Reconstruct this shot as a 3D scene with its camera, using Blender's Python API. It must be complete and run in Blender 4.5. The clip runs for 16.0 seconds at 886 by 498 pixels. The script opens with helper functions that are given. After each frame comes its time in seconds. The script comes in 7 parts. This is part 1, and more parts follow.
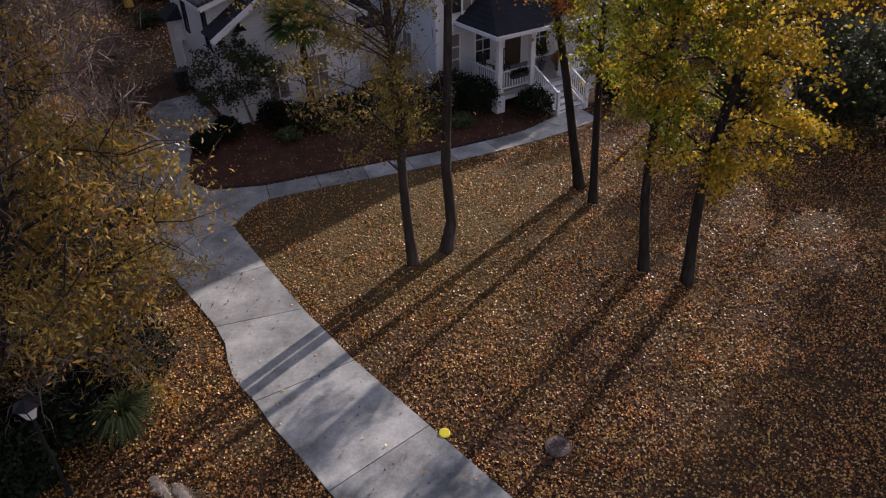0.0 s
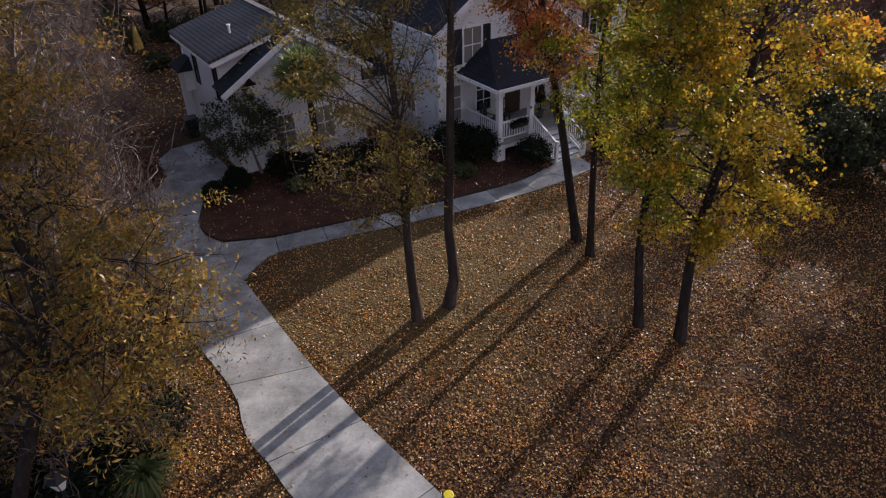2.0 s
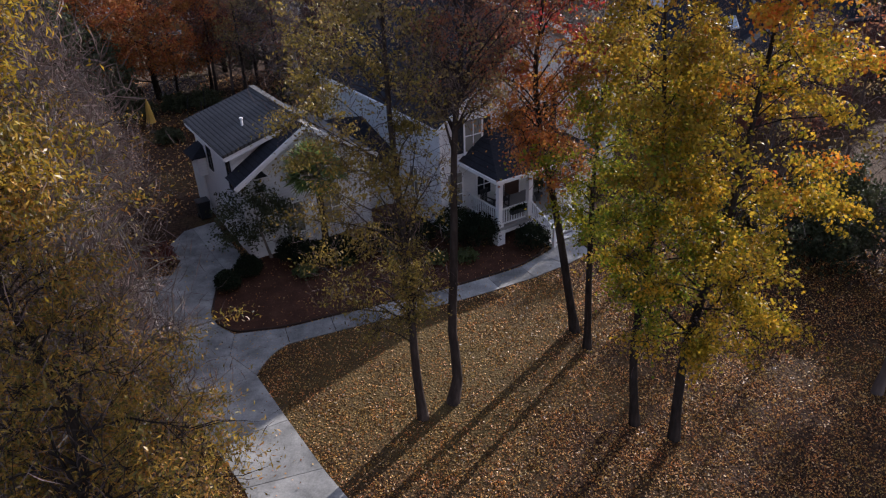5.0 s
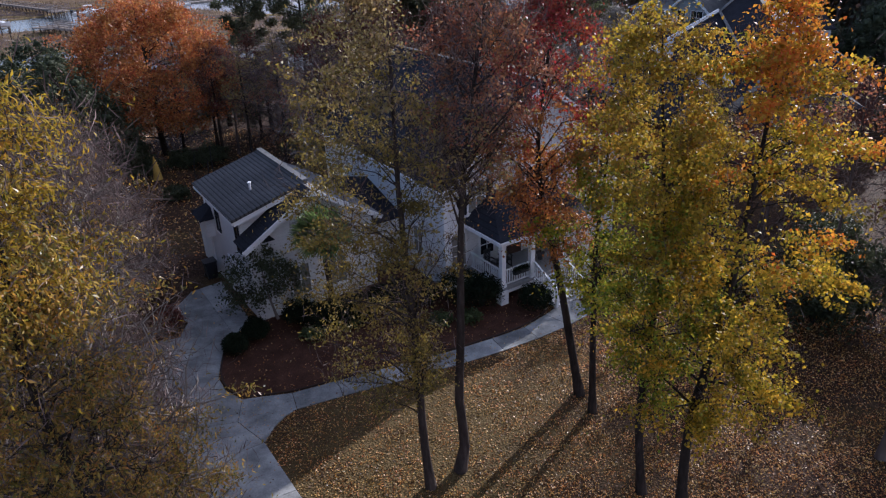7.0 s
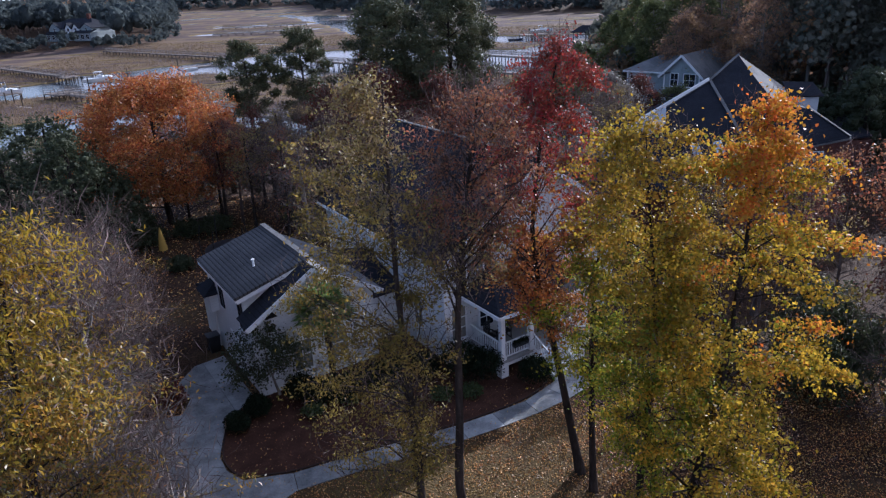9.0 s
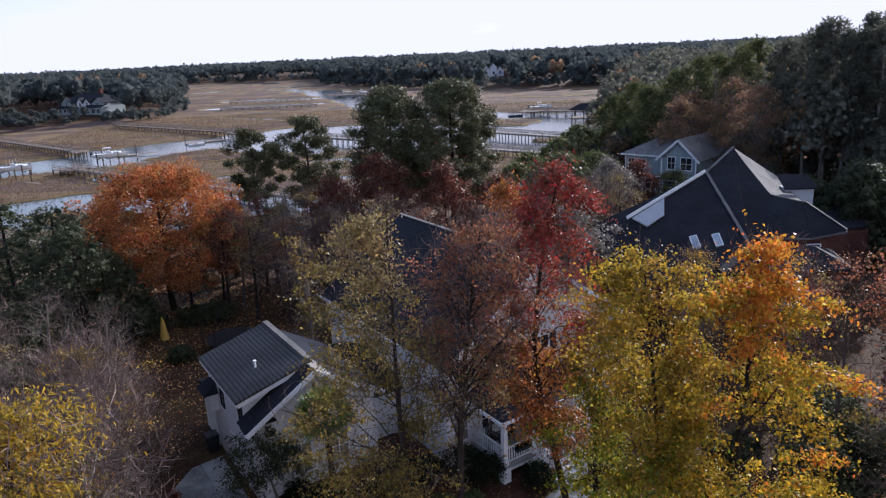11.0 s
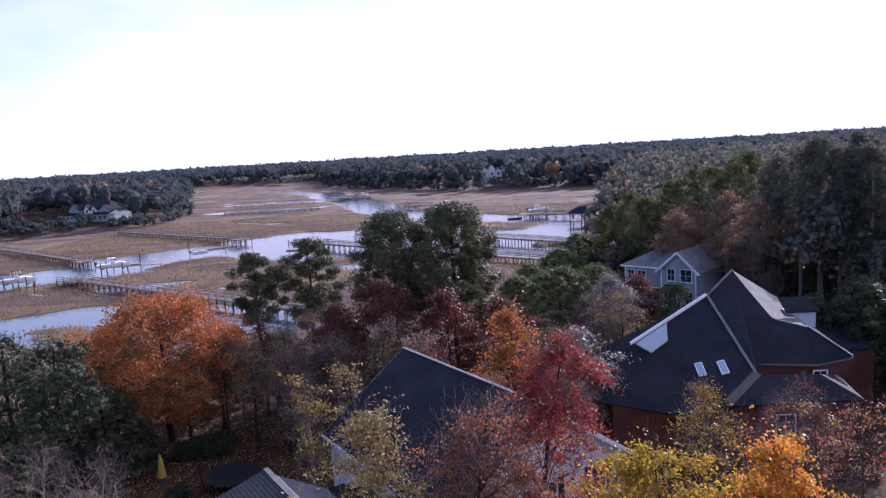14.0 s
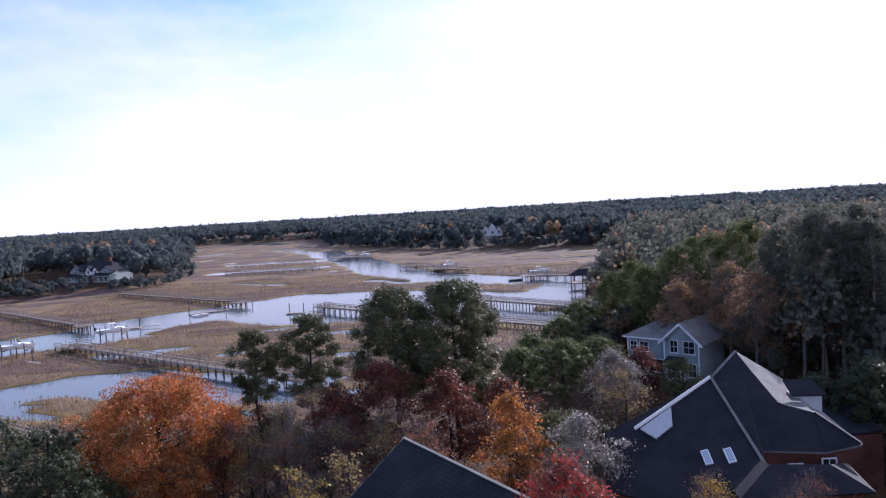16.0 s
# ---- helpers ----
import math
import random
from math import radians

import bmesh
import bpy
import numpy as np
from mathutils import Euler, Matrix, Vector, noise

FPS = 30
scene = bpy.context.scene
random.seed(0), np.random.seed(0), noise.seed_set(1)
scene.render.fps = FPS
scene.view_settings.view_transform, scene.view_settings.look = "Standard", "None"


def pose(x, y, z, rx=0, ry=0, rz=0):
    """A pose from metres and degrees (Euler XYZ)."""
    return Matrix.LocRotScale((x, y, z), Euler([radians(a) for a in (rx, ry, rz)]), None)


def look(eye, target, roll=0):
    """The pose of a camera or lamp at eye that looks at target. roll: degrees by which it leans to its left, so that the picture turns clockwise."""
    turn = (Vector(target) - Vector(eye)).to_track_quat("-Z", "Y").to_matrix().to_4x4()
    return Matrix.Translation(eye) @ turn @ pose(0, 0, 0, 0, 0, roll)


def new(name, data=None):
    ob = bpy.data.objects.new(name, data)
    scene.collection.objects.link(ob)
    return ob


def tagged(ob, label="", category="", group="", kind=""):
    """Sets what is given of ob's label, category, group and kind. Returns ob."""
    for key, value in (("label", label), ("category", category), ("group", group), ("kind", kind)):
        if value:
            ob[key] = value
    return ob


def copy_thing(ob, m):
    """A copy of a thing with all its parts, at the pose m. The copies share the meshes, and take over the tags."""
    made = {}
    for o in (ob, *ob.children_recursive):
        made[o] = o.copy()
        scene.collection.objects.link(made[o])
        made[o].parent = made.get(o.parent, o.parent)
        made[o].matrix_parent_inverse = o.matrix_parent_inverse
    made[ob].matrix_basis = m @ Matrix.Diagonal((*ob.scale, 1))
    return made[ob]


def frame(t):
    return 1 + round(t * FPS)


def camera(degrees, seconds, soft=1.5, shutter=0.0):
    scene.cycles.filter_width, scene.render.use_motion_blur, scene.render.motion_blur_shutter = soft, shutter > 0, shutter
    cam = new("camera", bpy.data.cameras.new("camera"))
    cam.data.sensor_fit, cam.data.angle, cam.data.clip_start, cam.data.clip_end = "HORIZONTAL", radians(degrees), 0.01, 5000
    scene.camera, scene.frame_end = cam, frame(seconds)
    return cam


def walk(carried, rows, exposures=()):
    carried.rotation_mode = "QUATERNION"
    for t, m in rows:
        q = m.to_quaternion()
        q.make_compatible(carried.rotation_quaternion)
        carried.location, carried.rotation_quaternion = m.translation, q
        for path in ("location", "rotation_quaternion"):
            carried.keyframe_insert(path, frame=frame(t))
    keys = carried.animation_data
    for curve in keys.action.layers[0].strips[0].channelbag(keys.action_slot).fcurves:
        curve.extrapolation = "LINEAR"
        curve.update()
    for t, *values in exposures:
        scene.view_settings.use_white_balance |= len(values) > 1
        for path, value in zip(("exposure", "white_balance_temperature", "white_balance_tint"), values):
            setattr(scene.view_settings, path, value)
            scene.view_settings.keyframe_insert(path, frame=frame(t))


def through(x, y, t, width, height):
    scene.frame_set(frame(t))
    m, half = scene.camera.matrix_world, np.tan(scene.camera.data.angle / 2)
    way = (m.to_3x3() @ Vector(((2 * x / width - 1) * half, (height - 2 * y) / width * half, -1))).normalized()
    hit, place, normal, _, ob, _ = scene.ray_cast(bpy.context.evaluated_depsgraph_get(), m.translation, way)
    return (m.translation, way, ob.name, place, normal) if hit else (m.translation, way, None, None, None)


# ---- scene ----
cam = camera(65.3, 16.0, 1.2)
EXPOSURES = [(0.0, 0.39, 5950, 20), (4.0, 0.46, 5800, 18), (9.0, 0.57, 4950, 16), (12.0, 0.72, 5500, 17), (14.5, 0.88, 5050, 33), (16.0, 0.79, 5150, 24)]
PATH = [
    (0, (0.178, 0.038, 12.325), (0.072, 1.708, 11.229), -1.7),
    (0.5, (0.163, 0.002, 12.763), (0.056, 1.677, 11.677), -1.7),
    (1, (0.141, -0.06, 13.189), (0.029, 1.621, 12.111), -2.0),
    (1.5, (0.179, -0.062, 13.604), (0.067, 1.624, 12.533), -1.9),
    (2, (0.169, -0.033, 13.982), (0.059, 1.661, 12.924), -1.9),
    (2.5, (0.208, -0.03, 14.42), (0.098, 1.671, 13.374), -1.9),
    (3, (0.197, -0.032, 14.823), (0.087, 1.677, 13.79), -1.9),
    (3.5, (0.209, 0.008, 15.203), (0.098, 1.726, 14.185), -2.0),
    (4, (0.229, 0.054, 15.624), (0.117, 1.781, 14.621), -2.0),
    (6.5, (-0.118, 0.033, 17.623), (-0.222, 1.816, 16.722), -2.2),
    (7, (-0.104, 0.072, 17.788), (-0.21, 1.87, 16.917), -2.3),
    (7.5, (-0.042, 0.067, 18.127), (-0.153, 1.879, 17.288), -2.5),
    (8, (0.009, 0.022, 18.417), (-0.103, 1.85, 17.612), -2.7),
    (8.5, (0.052, -0.048, 18.746), (-0.061, 1.794, 17.976), -3.0),
    (9, (0.133, -0.01, 19.048), (0.021, 1.848, 18.314), -3.0),
    (11.5, (0.151, 0.373, 21.262), (0.043, 2.305, 20.758), -2.7),
    (12, (0.068, 0.443, 21.668), (-0.038, 2.387, 21.209), -2.8),
    (12.5, (0.036, 0.497, 22.102), (-0.069, 2.451, 21.69), -3.1),
    (13, (0.082, 0.585, 22.512), (-0.022, 2.548, 22.144), -3.2),
    (13.5, (0.112, 0.617, 22.951), (0.01, 2.588, 22.625), -3.3),
    (14, (0.149, 0.66, 23.422), (0.049, 2.637, 23.139), -3.4),
    (14.5, (0.171, 0.709, 23.881), (0.072, 2.692, 23.637), -3.4),
    (15, (0.169, 0.801, 24.355), (0.072, 2.788, 24.154), -3.5),
    (15.5, (0.227, 0.851, 24.983), (0.132, 2.842, 24.82), -3.6),
    (16, (0.284, 0.91, 25.572), (0.19, 2.904, 25.449), -3.5),
]
walk(cam, [(t, look(eye, target, roll)) for t, eye, target, roll in PATH], EXPOSURES)

# ---- light ----
SUN_EL, SUN_AZ = radians(21.0), radians(33.8)  # azimuth from +y towards +x
sun = new("sun", bpy.data.lights.new("sun", "SUN"))
sun.data.energy, sun.data.angle, sun.data.color = 5.0, radians(0.6), (1.0, 0.88, 0.72)
to_sun = Vector((math.sin(SUN_AZ) * math.cos(SUN_EL), math.cos(SUN_AZ) * math.cos(SUN_EL), math.sin(SUN_EL)))
sun.matrix_world = look(to_sun * 400, (0, 0, 0))

world = bpy.data.worlds.new("sky")
scene.world = world
world.use_nodes = True
wn, wl = world.node_tree.nodes, world.node_tree.links
wn.clear()
sky = wn.new("ShaderNodeTexSky")
sky.sky_type, sky.sun_disc = "NISHITA", False
sky.sun_elevation, sky.sun_rotation = SUN_EL, SUN_AZ
sky.air_density, sky.dust_density, sky.ozone_density = 1.0, 0.8, 1.2
coord = wn.new("ShaderNodeTexCoord")
cloud = wn.new("ShaderNodeTexNoise")
cloud.inputs["Scale"].default_value, cloud.inputs["Detail"].default_value, cloud.inputs["Roughness"].default_value = 2.2, 6, 0.55
stretch = wn.new("ShaderNodeMapping")
stretch.inputs["Scale"].default_value = (1.0, 1.0, 3.0)
stretch.inputs["Location"].default_value = (0.3, 0.1, 0.55)
veil = wn.new("ShaderNodeMapRange")
veil.inputs["From Min"].default_value, veil.inputs["From Max"].default_value = 0.38, 0.62
veil.inputs["To Min"].default_value, veil.inputs["To Max"].default_value = -0.35, 0.35
veil.clamp = True
mix = wn.new("ShaderNodeMix")
mix.data_type = "RGBA"
mix.inputs["B"].default_value = (6.15, 5.75, 5.85, 1)
bg = wn.new("ShaderNodeBackground")
bg.inputs["Strength"].default_value = 0.105
out = wn.new("ShaderNodeOutputWorld")
wl.new(coord.outputs["Generated"], stretch.inputs["Vector"])
wl.new(stretch.outputs["Vector"], cloud.inputs["Vector"])
wl.new(cloud.outputs["Fac"], veil.inputs["Value"])
# thin cloud that thickens to a white haze towards the horizon
updown = wn.new("ShaderNodeSeparateXYZ")
wl.new(coord.outputs["Generated"], updown.inputs["Vector"])
low = wn.new("ShaderNodeMapRange")
low.inputs["From Min"].default_value, low.inputs["From Max"].default_value = 0.04, 0.40
low.inputs["To Min"].default_value, low.inputs["To Max"].default_value = 1.2, 0.3
wl.new(updown.outputs["Z"], low.inputs["Value"])
both = wn.new("ShaderNodeMath")
both.use_clamp = True
wl.new(low.outputs["Result"], both.inputs[0])
wl.new(veil.outputs["Result"], both.inputs[1])
# the haze thins away from the sun's side
side = wn.new("ShaderNodeMath")
side.operation, side.use_clamp = "MULTIPLY_ADD", True
side.inputs[1].default_value = 0.6
both.use_clamp = False
wl.new(updown.outputs["X"], side.inputs[0])
wl.new(both.outputs[0], side.inputs[2])
wl.new(side.outputs[0], mix.inputs["Factor"])
wl.new(sky.outputs["Color"], mix.inputs["A"])
wl.new(mix.outputs["Result"], bg.inputs["Color"])
wl.new(bg.outputs["Background"], out.inputs["Surface"])

# ---- materials ----
def base_material(name, rough=0.7):
    m = bpy.data.materials.new(name)
    m.use_nodes = True
    bsdf = m.node_tree.nodes["Principled BSDF"]
    bsdf.inputs["Roughness"].default_value = rough
    bsdf.inputs["Specular IOR Level"].default_value = 0.5 if rough < 0.5 else 0.15
    return m, m.node_tree.nodes, m.node_tree.links, bsdf


def ramp(nodes, colours):
    r = nodes.new("ShaderNodeValToRGB")
    el = r.color_ramp.elements
    while len(el) < len(colours):
        el.new(0.5)
    for n, c in enumerate(colours):
        el[n].position, el[n].color = n / max(1, len(colours) - 1), (*c, 1)
    return r


def noise_node(nodes, links, vec, scale, detail=5, rough=0.6):
    n = nodes.new("ShaderNodeTexNoise")
    n.inputs["Scale"].default_value, n.inputs["Detail"].default_value, n.inputs["Roughness"].default_value = scale, detail, rough
    if vec is not None:
        links.new(vec, n.inputs["Vector"])
    return n


def surface(name, colours, fine=8.0, coarse=0.6, rough=0.75, bump=0.3, depth=0.02, stretch=(1, 1, 1), metal=0.0, spread=0.35, vary=0.0):
    """A plain material with grain and larger stains, in object space metres."""
    m, nodes, links, bsdf = base_material(name, rough)
    tc = nodes.new("ShaderNodeTexCoord")
    mp = nodes.new("ShaderNodeMapping")
    mp.inputs["Scale"].default_value = stretch
    links.new(tc.outputs["Object"], mp.inputs["Vector"])
    a = noise_node(nodes, links, mp.outputs["Vector"], fine)
    b = noise_node(nodes, links, mp.outputs["Vector"], coarse, 3)
    mixer = nodes.new("ShaderNodeMix")
    mixer.inputs["Factor"].default_value = spread
    links.new(b.outputs["Fac"], mixer.inputs["A"])
    links.new(a.outputs["Fac"], mixer.inputs["B"])
    last = mixer.outputs["Result"]
    if vary:
        info = nodes.new("ShaderNodeObjectInfo")
        ad = nodes.new("ShaderNodeMath")
        ad.operation = "MULTIPLY_ADD"
        ad.inputs[1].default_value = vary
        links.new(info.outputs["Random"], ad.inputs[0])
        links.new(last, ad.inputs[2])
        sb = nodes.new("ShaderNodeMath")
        sb.operation = "SUBTRACT"
        sb.inputs[1].default_value = vary / 2
        links.new(ad.outputs[0], sb.inputs[0])
        last = sb.outputs[0]
    st = nodes.new("ShaderNodeMapRange")
    st.inputs["From Min"].default_value, st.inputs["From Max"].default_value = 0.32, 0.68
    links.new(last, st.inputs["Value"])
    r = ramp(nodes, colours)
    links.new(st.outputs["Result"], r.inputs["Fac"])
    links.new(r.outputs["Color"], bsdf.inputs["Base Color"])
    bp = nodes.new("ShaderNodeBump")
    bp.inputs["Strength"].default_value, bp.inputs["Distance"].default_value = bump, depth
    links.new(a.outputs["Fac"], bp.inputs["Height"])
    links.new(bp.outputs["Normal"], bsdf.inputs["Normal"])
    bsdf.inputs["Metallic"].default_value = metal
    return m


def leaf_material(name, colours, through=0.45, rough=0.5, gloss=0.25, mottle=0.0, swing=(0.62, 1.25)):
    """Leaves: a colour for each, and light that shines through."""
    m, nodes, links, bsdf = base_material(name, rough)
    bsdf.inputs["Specular IOR Level"].default_value = gloss
    geo = nodes.new("ShaderNodeNewGeometry")
    r = ramp(nodes, colours)
    if mottle:
        # foliage seen from afar: colour and relief break up within each lump
        fine = noise_node(nodes, links, geo.outputs["Position"], mottle, 6, 0.75)
        wide = nodes.new("ShaderNodeMapRange")
        wide.inputs["From Min"].default_value, wide.inputs["From Max"].default_value = 0.32, 0.68
        links.new(fine.outputs["Fac"], wide.inputs["Value"])
        half = nodes.new("ShaderNodeMix")
        half.inputs["Factor"].default_value = 0.72
        links.new(geo.outputs["Random Per Island"], half.inputs["A"])
        links.new(wide.outputs["Result"], half.inputs["B"])
        links.new(half.outputs["Result"], r.inputs["Fac"])
        bp = nodes.new("ShaderNodeBump")
        bp.inputs["Strength"].default_value, bp.inputs["Distance"].default_value = 1.0, 0.9 / mottle
        links.new(fine.outputs["Fac"], bp.inputs["Height"])
        links.new(bp.outputs["Normal"], bsdf.inputs["Normal"])
    else:
        links.new(geo.outputs["Random Per Island"], r.inputs["Fac"])
    # whole boughs turn at different times
    tone = noise_node(nodes, links, geo.outputs["Position"], 0.14 if 0 < mottle < 2 else 0.9, 3)
    val = nodes.new("ShaderNodeMapRange")
    val.inputs["From Min"].default_value, val.inputs["From Max"].default_value = 0.3, 0.7
    val.inputs["To Min"].default_value, val.inputs["To Max"].default_value = swing
    links.new(tone.outputs["Fac"], val.inputs["Value"])
    hs = nodes.new("ShaderNodeHueSaturation")
    hue = nodes.new("ShaderNodeMapRange")
    hue.inputs["From Min"].default_value, hue.inputs["From Max"].default_value = 0.3, 0.7
    hue.inputs["To Min"].default_value, hue.inputs["To Max"].default_value = 0.515, 0.488
    links.new(tone.outputs["Fac"], hue.inputs["Value"])
    links.new(hue.outputs["Result"], hs.inputs["Hue"])
    links.new(val.outputs["Result"], hs.inputs["Value"])
    links.new(r.outputs["Color"], hs.inputs["Color"])
    links.new(hs.outputs["Color"], bsdf.inputs["Base Color"])
    tr = nodes.new("ShaderNodeBsdfTranslucent")
    links.new(hs.outputs["Color"], tr.inputs["Color"])
    mx = nodes.new("ShaderNodeMixShader")
    mx.inputs["Fac"].default_value = through
    links.new(bsdf.outputs["BSDF"], mx.inputs[1])
    links.new(tr.outputs["BSDF"], mx.inputs[2])
    links.new(mx.outputs["Shader"], nodes["Material Output"].inputs["Surface"])
    return m


def lapped(name, colours, pitch, axis, rough=0.6, relief=0.02, coarse=0.5, dark=0.75, fine=6.0, lip=0.22):
    """Lap siding or shingle courses: a relief line every pitch metres along axis, its shade also put into the colour,
    with stains.
    """
    m, nodes, links, bsdf = base_material(name, rough)
    tc = nodes.new("ShaderNodeTexCoord")
    sep = nodes.new("ShaderNodeSeparateXYZ")
    links.new(tc.outputs["Object"], sep.inputs["Vector"])
    dv = nodes.new("ShaderNodeMath")
    dv.operation = "DIVIDE"
    dv.inputs[1].default_value = pitch
    links.new(sep.outputs[axis], dv.inputs[0])
    fr = nodes.new("ShaderNodeMath")
    fr.operation = "FRACT"
    links.new(dv.outputs[0], fr.inputs[0])
    b = noise_node(nodes, links, tc.outputs["Object"], coarse, 4)
    a = noise_node(nodes, links, tc.outputs["Object"], fine, 3)
    mixer = nodes.new("ShaderNodeMix")
    mixer.inputs["Factor"].default_value = 0.4
    links.new(b.outputs["Fac"], mixer.inputs["A"])
    links.new(a.outputs["Fac"], mixer.inputs["B"])
    st = nodes.new("ShaderNodeMapRange")
    st.inputs["From Min"].default_value, st.inputs["From Max"].default_value = 0.34, 0.66
    links.new(mixer.outputs["Result"], st.inputs["Value"])
    r = ramp(nodes, colours)
    links.new(st.outputs["Result"], r.inputs["Fac"])
    # shade under each lap is multiplied into the colour; on brick, the joint
    seam_shade = nodes.new("ShaderNodeMapRange")
    seam_shade.inputs["From Min"].default_value, seam_shade.inputs["From Max"].default_value = 0.0, lip
    seam_shade.inputs["To Min"].default_value, seam_shade.inputs["To Max"].default_value = dark, 1.0
    links.new(fr.outputs[0], seam_shade.inputs["Value"])
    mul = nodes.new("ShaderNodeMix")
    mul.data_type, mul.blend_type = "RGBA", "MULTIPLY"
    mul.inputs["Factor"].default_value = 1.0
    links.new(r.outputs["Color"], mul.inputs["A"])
    links.new(seam_shade.outputs["Result"], mul.inputs["B"])
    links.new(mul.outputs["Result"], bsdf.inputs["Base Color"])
    bp = nodes.new("ShaderNodeBump")
    bp.inputs["Strength"].default_value, bp.inputs["Distance"].default_value = 0.7, relief
    links.new(fr.outputs[0], bp.inputs["Height"])
    links.new(bp.outputs["Normal"], bsdf.inputs["Normal"])
    return m


M = {}
M["concrete"] = surface("concrete", [(0.14, 0.141, 0.138), (0.27, 0.27, 0.262), (0.43, 0.426, 0.41)], fine=14, coarse=0.9, rough=0.85, bump=0.15, depth=0.004, spread=0.3, vary=0.18)
M["joint"] = surface("joint_soil", [(0.03, 0.026, 0.022), (0.07, 0.06, 0.05)], fine=20, rough=0.95)
M["mulch"] = surface("pine_straw_mulch", [(0.032, 0.015, 0.010), (0.066, 0.03, 0.019), (0.12, 0.06, 0.036)], fine=22, coarse=1.2, rough=0.95, bump=0.8, depth=0.04, spread=0.55)
M["edging"] = surface("bed_edging", [(0.03, 0.02, 0.016), (0.07, 0.045, 0.035)], fine=30, rough=0.95)
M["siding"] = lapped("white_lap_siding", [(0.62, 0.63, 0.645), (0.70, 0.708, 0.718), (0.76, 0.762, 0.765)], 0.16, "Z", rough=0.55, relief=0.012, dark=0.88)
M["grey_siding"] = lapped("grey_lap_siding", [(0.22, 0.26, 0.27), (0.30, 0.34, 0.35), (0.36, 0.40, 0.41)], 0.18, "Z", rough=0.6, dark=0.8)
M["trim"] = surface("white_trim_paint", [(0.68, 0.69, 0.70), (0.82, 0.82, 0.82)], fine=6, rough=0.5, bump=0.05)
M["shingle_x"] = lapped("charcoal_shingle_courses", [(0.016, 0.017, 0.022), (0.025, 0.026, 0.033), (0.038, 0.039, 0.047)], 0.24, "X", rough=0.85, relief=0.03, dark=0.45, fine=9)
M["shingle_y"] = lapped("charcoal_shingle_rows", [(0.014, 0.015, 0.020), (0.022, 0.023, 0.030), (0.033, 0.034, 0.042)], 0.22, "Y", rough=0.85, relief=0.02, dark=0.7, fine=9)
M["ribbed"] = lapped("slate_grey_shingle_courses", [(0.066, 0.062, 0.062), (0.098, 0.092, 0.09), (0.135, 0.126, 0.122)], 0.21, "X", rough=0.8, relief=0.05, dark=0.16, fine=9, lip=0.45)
# grey weathered shingle; also the painted sunlit tone of some charcoal slopes
M["weathered"] = lapped("weathered_and_sunlit_shingle", [(0.10, 0.10, 0.10), (0.17, 0.165, 0.16), (0.23, 0.22, 0.215)], 0.24, "Y", rough=0.85, relief=0.02, dark=0.75, fine=9)
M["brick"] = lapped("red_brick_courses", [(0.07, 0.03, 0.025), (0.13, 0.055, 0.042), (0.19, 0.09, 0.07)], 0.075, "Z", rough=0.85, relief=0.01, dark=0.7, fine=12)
M["shutter"] = surface("black_shutter_paint", [(0.012, 0.014, 0.018), (0.03, 0.033, 0.04)], fine=10, rough=0.5, bump=0.1)
M["door"] = surface("dark_stained_door", [(0.035, 0.018, 0.012), (0.08, 0.04, 0.025)], fine=14, rough=0.45, stretch=(1, 1, 0.15))
M["deck"] = surface("grey_porch_boards", [(0.22, 0.22, 0.22), (0.36, 0.35, 0.34)], fine=10, rough=0.7)
M["timber"] = surface("weathered_dock_timber", [(0.15, 0.12, 0.10), (0.26, 0.215, 0.18), (0.38, 0.325, 0.28)], fine=9, coarse=0.8, rough=0.9, vary=0.2)
M["timber_dark"] = surface("wet_piling_timber", [(0.045, 0.035, 0.03), (0.10, 0.08, 0.065)], fine=9, rough=0.85, vary=0.3)
M["black"] = surface("black_enamel", [(0.008, 0.009, 0.012), (0.02, 0.022, 0.026)], fine=10, rough=0.35, bump=0.05)
M["bark"] = surface("grey_brown_bark", [(0.013, 0.010, 0.0085), (0.03, 0.023, 0.019), (0.06, 0.047, 0.039)], fine=7, coarse=1.2, rough=0.95, bump=0.9, depth=0.05, stretch=(1, 1, 0.25), spread=0.6)
M["bark_grey"] = surface("dark_grey_bark", [(0.020, 0.015, 0.013), (0.045, 0.034, 0.029), (0.09, 0.07, 0.06)], fine=7, coarse=1.2, rough=0.95, bump=0.9, depth=0.05, stretch=(1, 1, 0.25), spread=0.6)
M["bark_pale"] = surface("pale_twig_bark", [(0.12, 0.10, 0.085), (0.22, 0.19, 0.165), (0.34, 0.30, 0.27)], fine=7, rough=0.9, bump=0.5, stretch=(1, 1, 0.3))
M["bark_mid"] = surface("dull_twig_bark", [(0.06, 0.045, 0.04), (0.12, 0.092, 0.08), (0.20, 0.16, 0.14)], fine=7, rough=0.9, bump=0.5, stretch=(1, 1, 0.3))
M["yellow_plastic"] = surface("yellow_plastic", [(0.75, 0.62, 0.02), (0.85, 0.72, 0.05)], fine=10, rough=0.4, bump=0.03)
M["cover_lid"] = surface("worn_iron_lid", [(0.05, 0.035, 0.03), (0.14, 0.10, 0.085), (0.34, 0.27, 0.24)], fine=22, coarse=5.0, rough=0.7, bump=0.6, spread=0.5)
M["cover"] = surface("rusty_cast_iron", [(0.05, 0.035, 0.03), (0.11, 0.075, 0.06), (0.18, 0.13, 0.11)], fine=14, rough=0.8, bump=0.6)
